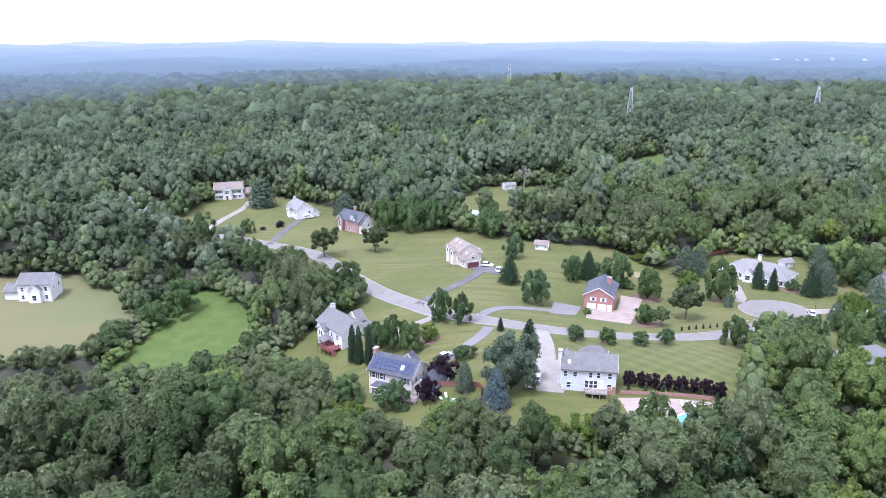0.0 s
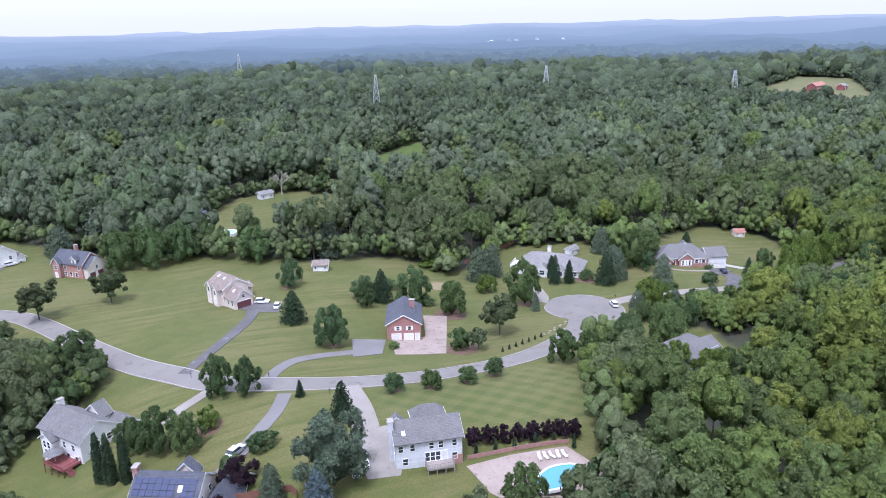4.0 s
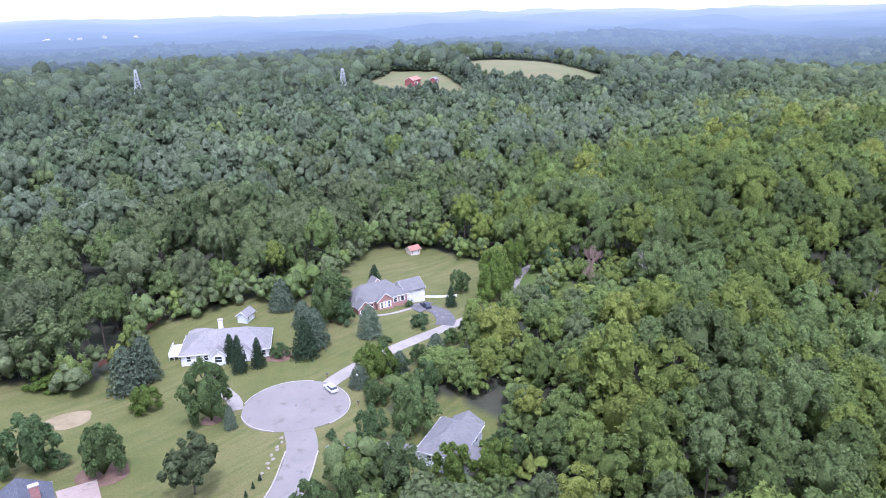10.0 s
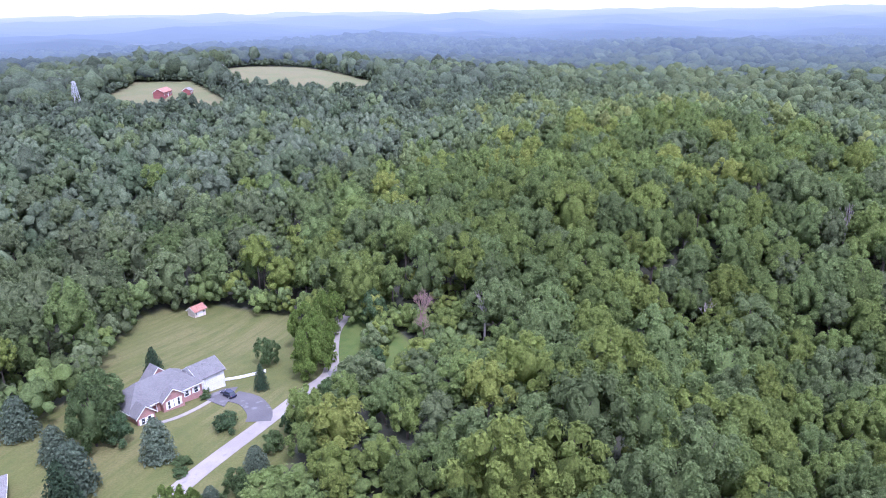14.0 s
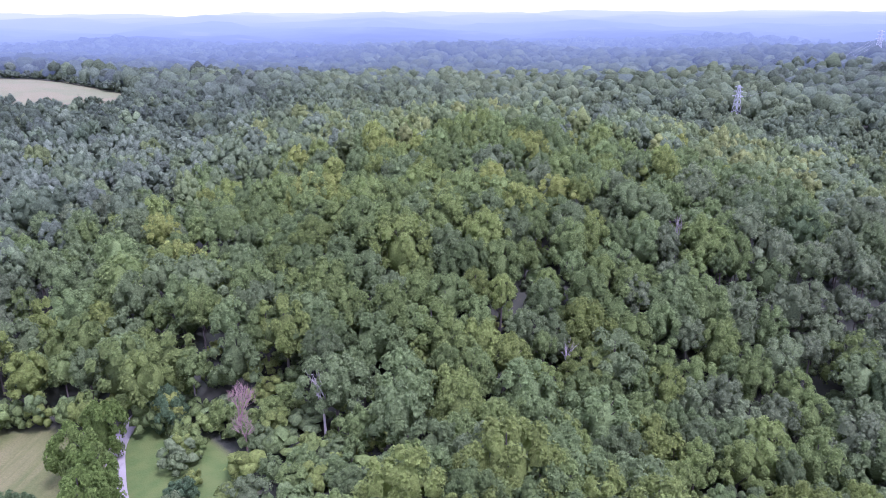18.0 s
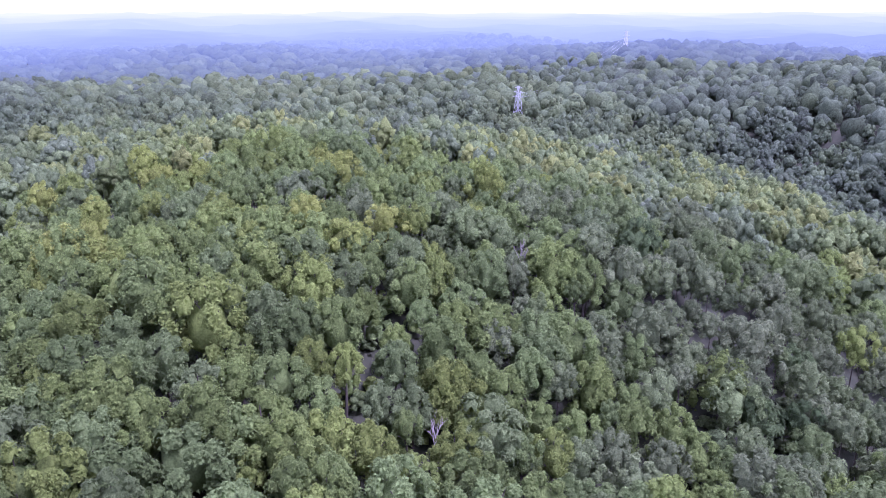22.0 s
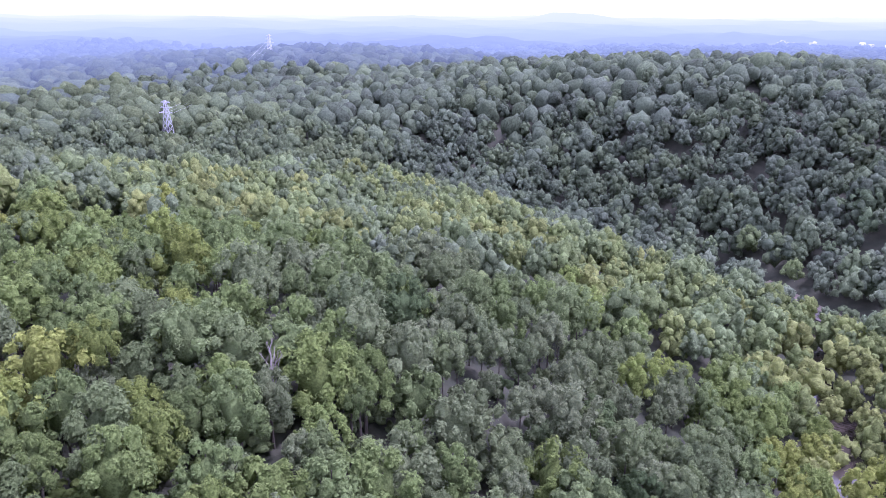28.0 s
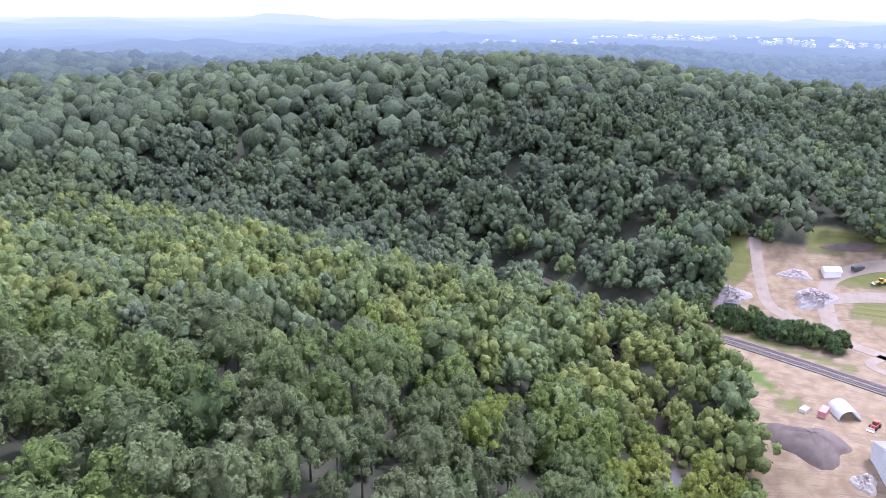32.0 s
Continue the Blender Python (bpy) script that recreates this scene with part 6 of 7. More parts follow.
# ---- cars ----
CAR_GLASS = GLASS
TYRE = surface("tyre_rubber", (0.02, 0.02, 0.02), (0.035, 0.035, 0.035), 2.0, 20.0, 0.9, 0.0)
PAINTS = {"white": surface("white_car_paint", (0.72, 0.72, 0.72), (0.8, 0.8, 0.8), 0.5, 9.0, 0.25, 0.0),
          "dark blue": surface("dark_blue_car_paint", (0.02, 0.025, 0.05), (0.03, 0.035, 0.07), 0.5, 9.0, 0.25, 0.0),
          "silver": surface("silver_car_paint", (0.45, 0.46, 0.48), (0.55, 0.56, 0.58), 0.5, 9.0, 0.3, 0.0)}


def car(paint, x, y, turn, words):
    ob = thing("car", (x, y, z_at(x, y) + 0.14), words, "car", "parked cars", turn)
    bm = bmesh.new()
    prof = [(-2.25, 0.35), (-2.3, 0.75), (-2.05, 0.95), (-1.0, 1.05), (0.9, 1.05), (2.0, 0.9), (2.25, 0.65), (2.2, 0.35)]
    loft(bm, [[(px, s * w, pz) for px, pz in prof] for s, w in ((-1, 0.86), (-1, 0.9), (1, 0.9), (1, 0.86))])
    body = part("body", bm, PAINTS[paint], ob)
    bm = bmesh.new()
    low, high = [(-1.9, 1.0), (1.0, 1.03)], [(-1.55, 1.62), (0.15, 1.62)]
    rings = []
    for (a, z), w in (((low), 0.82), ((high), 0.66)) if False else ():
        pass
    v0 = [(-1.95, -0.82, 0.98), (1.05, -0.82, 1.0), (1.05, 0.82, 1.0), (-1.95, 0.82, 0.98)]
    v1 = [(-1.6, -0.66, 1.58), (0.2, -0.66, 1.58), (0.2, 0.66, 1.58), (-1.6, 0.66, 1.58)]
    loft(bm, [v0, v1])
    part("windows", bm, CAR_GLASS, ob)
    part("roof", boxed(-1.62, 0.22, -0.68, 0.68, 1.58, 1.66), PAINTS[paint], ob)
    for px in (-1.4, 1.4):
        for sgn in (-1, 1):
            bm = bmesh.new()
            limb(bm, (px, sgn * 0.72, 0.32), (px, sgn * 0.93, 0.32), 0.33, 0.33, 12)
            wheel = part("wheel", bm, TYRE, ob)
            bm = bmesh.new()
            limb(bm, (px, sgn * 0.93, 0.32), (px, sgn * 0.95, 0.32), 0.2, 0.18, 10)
            part("rim", bm, METAL, wheel)
    for sgn in (-1, 1):
        part("headlight", boxed(2.17, 2.27, sgn * 0.62 - 0.18, sgn * 0.62 + 0.18, 0.62, 0.78), TRIM, ob)
        part("tail_light", boxed(-2.32, -2.22, sgn * 0.66 - 0.14, sgn * 0.66 + 0.14, 0.7, 0.88), DOOR_DARK, ob)
    return ob


car("white", 16.5, 257.5, -20, "white car parked by the maroon garage door")
car("white", 20.5, 251.5, 70, "white car parked beside the spruce")
car("white", 20.5, 155.5, 80, "white car parked on the concrete court")
car("white", 22.5, 157.5, 80, "white car parked on the concrete court")
car("silver", 0.5, 171.5, 45, "silver car parked on the grey drive")
car("dark blue", 183.5, 242.5, 68, "dark blue car parked on the asphalt drive")
car("white", 122.8, 224.0, 75, "white car parked at the turning circle")
car("white", -66.5, 344, 20, "white car parked before the white house")
car("white", -65, 347, 20, "white car parked before the white house")


# ---- garden things ----
def fence(label, points, high, material, gap=2.4):
    """A board fence along a line: posts, rails and boards."""
    line = along(points, gap) if len(points) > 2 else dense(points, gap)[: int(np.linalg.norm(np.subtract(points[1], points[0])) / gap) + 1]
    ob = thing("fence", (*line[0], z_at(*line[0])), label, "fence", "garden fences")
    o = np.array(ob.matrix_world.translation)
    pts = [np.array([p[0], p[1], z_at(*p)]) - o for p in line]
    for a in pts:
        part("post", boxed(a[0] - 0.07, a[0] + 0.07, a[1] - 0.07, a[1] + 0.07, a[2] - 0.4, a[2] + high + 0.1), material, ob)
    for a, b in zip(pts[:-1], pts[1:]):
        bm = bmesh.new()
        n = Vector((b[1] - a[1], a[0] - b[0], 0)).normalized() * 0.02
        loft(bm, [[Vector(a) + n + Vector((0, 0, 0.06)), Vector(b) + n + Vector((0, 0, 0.06)), Vector(b) - n + Vector((0, 0, 0.06)), Vector(a) - n + Vector((0, 0, 0.06))],
                  [Vector(a) + n + Vector((0, 0, high)), Vector(b) + n + Vector((0, 0, high)), Vector(b) - n + Vector((0, 0, high)), Vector(a) - n + Vector((0, 0, high))]])
        part("panel", bm, material, ob)


fence("red-brown board fence round the back garden", [(-3, 158.5), (2, 157.2), (8.5, 155.5), (8.8, 152), (7, 146.5), (-2, 146)], 1.5, FENCE_RED)
fence("red-brown board fence at the edge of the woods", [(96, 284), (104, 287), (114, 293), (124, 298)], 1.6, FENCE_RED)
fence("low brick-coloured garden wall behind the pool", [(41.5, 152.2), (48, 152.0), (56, 151.8), (63, 151.3)], 1.0, BRICK_PINK, 2.0)
fence("white rail fence along the garden", [(190, 250), (194, 246), (200, 242)], 0.9, TRIM, 2.5)


WATER, wtn, wtl, wtb = shader("pool_water")
wtb.inputs["Base Color"].default_value = (0.10, 0.30, 0.36, 1)
wtb.inputs["Roughness"].default_value = 0.08
ripple = wire(wtn, wtl, "ShaderNodeTexNoise", Scale=3.0, Detail=2.0)
wtl.new(wire(wtn, wtl, "ShaderNodeBump", Height=ripple.outputs["Fac"], Distance=0.02).outputs[0], wtb.inputs["Normal"])
COVER = surface("pale_blue_cover", (0.24, 0.40, 0.60), (0.32, 0.48, 0.68), 0.4, 4.0, 0.6, 0.01)


def pool(label, x, y, a, b, turn, water, above=0.0, lobes=0.0):
    z = max(z_at(x + u, y + w) for u in (-a, 0, a) for w in (-b, 0, b)) + 0.16
    ob = thing("swimming_pool", (x, y, z), label, "swimming pool", "swimming pools", turn)
    def ring(k, zz):
        return [((a + k) * math.cos(t) * (1 + lobes * math.cos(2 * t + 0.8)), (b + k) * math.sin(t), zz) for t in np.linspace(0, math.tau, 33)[:-1]]
    bm = bmesh.new()
    loft(bm, [ring(0.45, -0.6), ring(0.45, above + 0.06), ring(0, above + 0.06), ring(0, above - 0.12)], True, False)
    part("coping", bm, TRIM, ob)
    bm = bmesh.new()
    bm.faces.new([bm.verts.new(p) for p in ring(0.05, above - 0.05)])
    part("water", bm, water, ob)


pool("free-form swimming pool with pale turquoise water", 55.5, 142.5, 4.6, 2.8, 25, WATER, 0, 0.16)
pool("small round pool in the fenced back garden", 3.2, 149.3, 2.3, 1.7, 0, WATER)
pool("round above-ground pool with a pale blue cover", 13.5, 350, 4.2, 4.2, 0, COVER, 1.0)


def lounger(x, y, turn):
    ob = thing("sun_lounger", (x, y, z_at(x, y) + 0.16), "white plastic sun lounger", "lounger", "sun loungers", turn)
    part("seat", boxed(-0.3, 0.3, -0.9, 0.4, 0.26, 0.34), TRIM, ob)
    p = part("backrest", boxed(-0.3, 0.3, 0, 0.75, 0, 0.07), TRIM, ob)
    p.location, p.rotation_euler = (0, 0.38, 0.3), (radians(42), 0, 0)
    for lx in (-0.25, 0.25):
        for ly in (-0.8, 0.3):
            part("leg", boxed(lx - 0.03, lx + 0.03, ly - 0.03, ly + 0.03, 0, 0.26), TRIM, ob)


for i in range(5):
    lounger(55.0 + i * 1.3, 148.6 - i * 0.12, 12 * (i % 3) - 10)
lounger(-0.8, 152.6, 20)
lounger(0.6, 152.8, 8)


def mailbox(x, y):
    ob = thing("mailbox", (x, y, z_at(x, y)), "dark mailbox on a wooden post by the kerb", "mailbox", "mailboxes")
    part("post", boxed(-0.06, 0.06, -0.06, 0.06, -0.3, 1.1), FENCE_RED, ob)
    part("box", boxed(-0.14, 0.14, -0.28, 0.28, 1.1, 1.4), SHUTTER, ob)


for x, y in ((-6.3, 209.6), (-2.4, 196.8), (10.8, 199.8), (22.3, 186.0), (121.5, 213.5), (127, 229.5)):
    mailbox(x, y)


def lamp_post(x, y):
    ob = thing("street_lamp", (x, y, z_at(x, y)), "thin black street lamp by the road", "street lamp", "street lamps")
    bm = bmesh.new()
    limb(bm, (0, 0, -0.3), (0, 0, 3.8), 0.07, 0.05, 8)
    part("post", bm, SHUTTER, ob)
    part("lantern", boxed(-0.16, 0.16, -0.16, 0.16, 3.8, 4.25), TRIM, ob)


lamp_post(86, 190.5)
lamp_post(127.6, 219.5)

# saplings in a row along the verge
for i in range(7):
    plant("spruce", 71 + i * 2.6, 198.5 + i * 1.25, 1.5, 0.45, "row of saplings", "tiny dark sapling in a row on the verge")
for i, (x, y) in enumerate(((43.5, 152.8), (47.5, 152.6), (51.5, 152.4), (56, 152.3), (60, 152.0), (63.5, 150))):
    plant("column", x, y, 2.6 + (i % 2) * 0.5, 0.55, "", "small dark columnar evergreen by the garden wall")
# boulders on the verge and round the mulched beds
STONE = surface("pale_fieldstone", (0.20, 0.175, 0.14), (0.30, 0.265, 0.22), 0.8, 4.0, 0.9, 0.05)
for i in range(10):
    r = random.Random(i + 50)
    x, y = 87 + i * 1.5 + r.uniform(-0.4, 0.4), 206.5 + i * 1.0 + r.uniform(-0.4, 0.4)
    v, f = EIGHTY
    rock = np.array(v) * (1 + np.random.RandomState(i).uniform(-0.2, 0.2, (len(v), 1))) * np.array([0.5, 0.36, 0.26])
    ob = new("boulder", raw_mesh("boulder", rock, [f], STONE))
    ob.matrix_world = pose(x, y, z_at(x, y) + 0.1, 0, 0, r.uniform(0, 360))
    tagged(ob, "pale fieldstone boulder on the grass verge", "boulder", "boulders on the verge")
MULCH = surface("brown_mulch", (0.10, 0.06, 0.04), (0.16, 0.10, 0.07), 0.6, 6.0, 0.95, 0.03)
STRAW = surface("bare_straw_patch", (0.17, 0.135, 0.07), (0.25, 0.205, 0.12), 0.4, 4.0, 0.95, 0.03, coords="World")
edge = [(77 + 5.5 * math.cos(a) * (1 + 0.12 * math.sin(3 * a)), 262 + 4.0 * math.sin(a)) for a in np.linspace(0, math.tau, 19)[:-1]]
tagged(patch("straw_patch", edge, STRAW, 0.08, 4), "bare patch of pale straw in the lawn", "planting bed", kind="structure")
for x, y, rad in ((71, 235, 5.0), (-4, 184, 3.0), (62, 205.5, 5.0), (128, 249, 3.6), (26, 269, 1.6), (30, 217, 1.6), (36.5, 183, 1.2), (45, 181.5, 1.2), (54, 181.5, 1.2), (61.5, 183, 1.2), (97, 236, 2.4)):
    edge = [(x + rad * math.cos(a) * (1 + 0.1 * math.sin(3 * a)), y + rad * math.sin(a)) for a in np.linspace(0, math.tau, 19)[:-1]]
    tagged(patch("mulch_bed", edge, MULCH, 0.07, 4), "brown mulched planting bed in the lawn", "planting bed", kind="structure")


# ---- power line ----
def pylon(x, y, high, turn):
    ob = thing("pylon", (x, y, z_at(x, y)), "grey steel lattice power pylon rising from the woods", "pylon", "power pylons", turn)
    def width(z):
        return 3.4 * (1 - z / high) ** 0.9 + 0.6
    levels = np.linspace(0, high, 8)
    for sx in (-1, 1):
        for sy in (-1, 1):
            rings = [[(sx * width(z) + 0.21 * math.cos(t), sy * width(z) + 0.21 * math.sin(t), z) for t in np.arange(4) * math.pi / 2] for z in levels]
            part("leg", loft(bmesh.new(), rings), METAL, ob)
    bars = list(zip(levels[:-1], levels[1:]))
    for p, q in (((-1, -1), (1, -1)), ((1, -1), (1, 1)), ((1, 1), (-1, 1)), ((-1, 1), (-1, -1))):
        for a, b in bars:
            wa, wb = width(a), width(b)
            part("brace", limb(bmesh.new(), (p[0] * wa, p[1] * wa, a), (q[0] * wb, q[1] * wb, b), 0.11, 0.11, 4), METAL, ob)
            part("brace", limb(bmesh.new(), (q[0] * wa, q[1] * wa, a), (p[0] * wb, p[1] * wb, b), 0.11, 0.11, 4), METAL, ob)
    for z, span_x in ((high * 0.72, 6.5), (high * 0.84, 5.4), (high * 0.95, 4.4)):
        bm = bmesh.new()
        limb(bm, (-span_x, 0, z), (span_x, 0, z), 0.2, 0.2, 4)
        limb(bm, (-span_x, 0, z), (0, 0, z + 1.6), 0.12, 0.12, 4)
        limb(bm, (span_x, 0, z), (0, 0, z + 1.6), 0.12, 0.12, 4)
        part("crossarm", bm, METAL, ob)
    return ob


PYLONS = [(165, 642, 40, 75), (346, 675, 37, 75), (500, 590, 31, 70), (780, -122, 37, 30), (1079, -425, 40, 30), (90, 1000, 40, 70)]
for x, y, h, t in PYLONS:
    pylon(x, y, h, t)


def wires(a, b, ha, hb, offset):
    za, zb = z_at(*a) + ha, z_at(*b) + hb
    bm = bmesh.new()
    d = Vector((b[0] - a[0], b[1] - a[1], 0)).normalized()
    side = Vector((-d.y, d.x, 0)) * (offset + 0.01)
    pts = []
    for i in range(13):
        u = i / 12
        pts.append(Vector((a[0] + (b[0] - a[0]) * u, a[1] + (b[1] - a[1]) * u, za + (zb - za) * u - 9 * 4 * u * (1 - u))) + side)
    loft(bm, [[p + Vector((0, 0, 0.06)), p + side.normalized() * 0.05 - Vector((0, 0, 0.03)), p - side.normalized() * 0.05 - Vector((0, 0, 0.03))] for p in pts])
    mesh = bpy.data.meshes.new("power_line")
    bm.to_mesh(mesh)
    bm.free()
    mesh.materials.append(METAL)
    tagged(new("power_line", mesh), "thin grey power line hanging between pylons", "power line", "power lines")


for a, b in ((3, 4),):
    for off in (-6, 0, 6):
        wires(PYLONS[a][:2], PYLONS[b][:2], PYLONS[a][2] * 0.72, PYLONS[b][2] * 0.72, off)

# ---- far farm, houses and town ----
BARN_RED = coursed("barn_red_boards", (0.20, 0.06, 0.055), (0.27, 0.09, 0.085), 0.3, 0.8, 0.02)
for (x, y), t, w, d, h, mat, roof, label in (
        ((628, 612), 20, 24, 10, 5, BARN_RED, ROOF_RED, "long red barn beside the pasture"), ((650, 600), 20, 10, 7, 4, BARN_RED, ROOF_PALE, "small red farm shed beside the pasture"),
        ((690, 1065), 10, 26, 12, 7, WHITE_SIDING, ROOF_PALE, "large white farmhouse far off"), ((707, 990), -20, 14, 10, 7, WHITE_SIDING, ROOF_GREY, "white farmhouse far off"),
        ((745, 1390), 0, 30, 14, 7, WHITE_SIDING, ROOF_PALE, "long white building far off"), ((760, 660), 0, 18, 9, 5, WHITE_SIDING, ROOF_TAN, "pale farm building above the field"),
        ((800, 668), 10, 14, 8, 5, WHITE_SIDING, ROOF_PALE, "white farm building above the field"), ((725, 690), 0, 14, 9, 6, WHITE_SIDING, ROOF_GREY, "white farmhouse by the field"),
        ((286, 1390), 10, 24, 14, 8, PEACH_SIDING, ROOF_TAN, "tan building far off"), ((1405, 445), 30, 18, 12, 9, WHITE_SIDING, ROOF_RED, "large white house with a red roof far off"),
        ((1430, 400), 10, 16, 10, 7, WHITE_SIDING, ROOF_GREY, "white house far off"), ((1440, 360), 40, 16, 10, 7, PEACH_SIDING, ROOF_TAN, "tan house far off"),
        ((1450, -380), 10, 20, 12, 7, WHITE_SIDING, ROOF_RED, "pale house with a red roof far off"), ((1470, -410), 40, 18, 12, 7, CREAM_SIDING, ROOF_RED, "cream house with a red roof far off"),
        ((1440, -350), -10, 18, 12, 7, WHITE_SIDING, ROOF_TAN, "white house far off"), ((712, 2), 30, 14, 9, 6, WHITE_SIDING, ROOF_PALE, "white building in the valley")):
    house(label, (x, y), t, [(-w / 2, w / 2, -d / 2, d / 2, h, d * 0.3, "gx")], mat, roof, [(0, "S", tuple(np.linspace(-w / 2 + 2, w / 2 - 2, max(2, int(w / 4)))), h * 0.4, 1.2, 1.5)],
          [(0, "S", 0.0, 0.0, 1.4, 2.2, TRIM)], (), None, 0.0, "farm_building" if "barn" in label or "farm" in label else "house", "building", "far buildings")

# town walls and roofs carry part of the distance haze as painted emission
TOWN_WALL = with_painted_haze(surface("backdrop_town_wall", (0.55, 0.55, 0.54), (0.66, 0.66, 0.64), 0.3, 2.0, 0.8, 0.0), 0.65)
TOWN_ROOF = with_painted_haze(surface("backdrop_town_roof", (0.34, 0.32, 0.32), (0.46, 0.44, 0.43), 0.3, 2.0, 0.8, 0.0), 0.75)
town_walls = [raw_mesh("wall", *(lambda v, f: (v, [f]))(np.array([(x, y, z) for z in (-6, 7) for x, y in ((-8, -5), (8, -5), (8, 5), (-8, 5))], float),
              np.array([(0, 1, 5, 4), (1, 2, 6, 5), (2, 3, 7, 6), (3, 0, 4, 7), (4, 5, 6, 7)])), m) for m in (TOWN_WALL, TOWN_WALL, TOWN_WALL)]
town_roofs = []
for m in (TOWN_ROOF, TOWN_ROOF, TOWN_WALL):
    bm = roof_bm(-8, 8, -5, 5, 7, 3.4, "gx", 0.6, 0.3)
    mesh = bpy.data.meshes.new("roof")
    bm.to_mesh(mesh)
    bm.free()
    mesh.materials.append(m)
    town_roofs.append(mesh)
r = random.Random(77)
TOWN = [(850, -1830, 60, 10), (640, -1820, 60, 12), (520, -2100, 130, 24), (392, -2040, 90, 14), (304, -2055, 60, 7), (165, -1950, 80, 9), (80, -1890, 100, 26), (-52, -1930, 60, 9), (1080, 2150, 160, 6)]
for cx, cy, spread, count in TOWN:
    for i in range(count):
        x, y = cx + r.uniform(-1, 1) * spread, cy + r.uniform(-0.6, 0.6) * spread
        d = math.hypot(x - 250, y - 150)
        z = z_at(x, y) + (9 if d > 1400 else 4)
        ob = thing("house", (x, y, z), "pale house of the far town", "house", "houses of the far town", r.uniform(0, 360))
        for mesh in (town_walls[i % 3], town_roofs[(i // 2) % 3]):
            p = new(mesh.name.split(".")[0], mesh)
            p.parent = ob
            p.scale = (0.8, 0.8, 0.7)


# ---- creek, railway and works yard ----
CREEK_WATER, cn, cl, cb = shader("creek_water")
cb.inputs["Base Color"].default_value = (0.045, 0.038, 0.030, 1)
cb.inputs["Roughness"].default_value = 0.06
rip = wire(cn, cl, "ShaderNodeTexNoise", Vector=cn.new("ShaderNodeNewGeometry").outputs["Position"], Scale=0.8, Detail=3.0)
cl.new(wire(cn, cl, "ShaderNodeBump", Height=rip.outputs["Fac"], Distance=0.05).outputs[0], cb.inputs["Normal"])
cols = drape_strip(CREEK_LINE, 8.5, 0.0)
cols = [np.column_stack([c[:, :2], np.full(len(c), -62.4)]) for c in cols]
n, w = len(CREEK_LINE), len(cols)
i = (np.arange(n - 1)[:, None] * w + np.arange(w - 1)[None]).ravel()
tagged(new("water", raw_mesh("water", np.stack(cols, 1).reshape(-1, 3), [np.stack([i + 1, i + w + 1, i + w, i], 1)], CREEK_WATER)), "dark brown creek winding under the trees", "creek", kind="structure")

BALLAST = surface("track_ballast", (0.085, 0.075, 0.068), (0.135, 0.12, 0.108), 0.5, 5.0, 0.95, 0.05, coords="World")
GRAVEL = surface("gravel_road", (0.180, 0.146, 0.112), (0.230, 0.190, 0.150), 0.2, 3.0, 0.95, 0.02, (0.15, 0.125, 0.105), coords="World")
RAIL_STEEL = surface("rusty_rail", (0.12, 0.08, 0.065), (0.2, 0.14, 0.115), 0.6, 8.0, 0.6, 0.0, None, 0.3)
SLEEPER = surface("tarred_sleeper", (0.05, 0.042, 0.038), (0.09, 0.075, 0.065), 0.8, 8.0, 0.9, 0.01)
tagged(band("railway_bed", RAIL, 8.6, BALLAST, 0.35, 3.0, 1.0), "grey stone ballast bed of the railway", "railway", kind="structure")
rails_ob = thing("railway_track", (230, -195, z_at(230, -195)), "two rusty rail tracks on tarred sleepers", "railway track")
o = np.array([230, -195, z_at(230, -195)])
for shift in (-2.0, 2.0):
    line = along(RAIL, 1.0)
    d = np.gradient(line, axis=0)
    d /= np.linalg.norm(d, axis=1)[:, None]
    nrm = np.stack([-d[:, 1], d[:, 0]], 1)
    mid = line + nrm * shift
    for gauge in (-0.72, 0.72):
        p = (mid + nrm * gauge)[::3]
        bm = bmesh.new()
        ring_rows = []
        dd = np.gradient(p, axis=0)
        dd /= np.linalg.norm(dd, axis=1)[:, None]
        nn = np.stack([-dd[:, 1], dd[:, 0]], 1)
        z = land(p[:, 0], p[:, 1]) + 0.5
        for q, m, zz in zip(p, nn, z):
            ring_rows.append([(q[0] + m[0] * k - o[0], q[1] + m[1] * k - o[1], zz + h - o[2]) for k, h in ((-0.06, 0), (0.06, 0), (0.06, 0.16), (-0.06, 0.16))])
        loft(bm, ring_rows)
        part("rail", bm, RAIL_STEEL, rails_ob)
    sel = np.arange(0, len(mid) - 1, 1)
    sel = sel[(mid[sel, 0] > 150) & (mid[sel, 0] < 290)]
    sleeper_mesh = raw_mesh("sleeper", np.array([(x, y, zz) for zz in (0, 0.16) for x, y in ((-0.13, -1.25), (0.13, -1.25), (0.13, 1.25), (-0.13, 1.25))], float),
                            [np.array([(3, 2, 1, 0), (4, 5, 6, 7), (0, 1, 5, 4), (1, 2, 6, 5), (2, 3, 7, 6), (3, 0, 4, 7)])], SLEEPER)
    for j in sel:
        s = new("sleeper", sleeper_mesh)
        s.parent = rails_ob
        s.location = (mid[j, 0] - o[0], mid[j, 1] - o[1], float(land(mid[j:j + 1, 0], mid[j:j + 1, 1])[0]) + 0.36 - o[2])
        s.rotation_euler = (0, 0, math.atan2(d[j, 1], d[j, 0]))
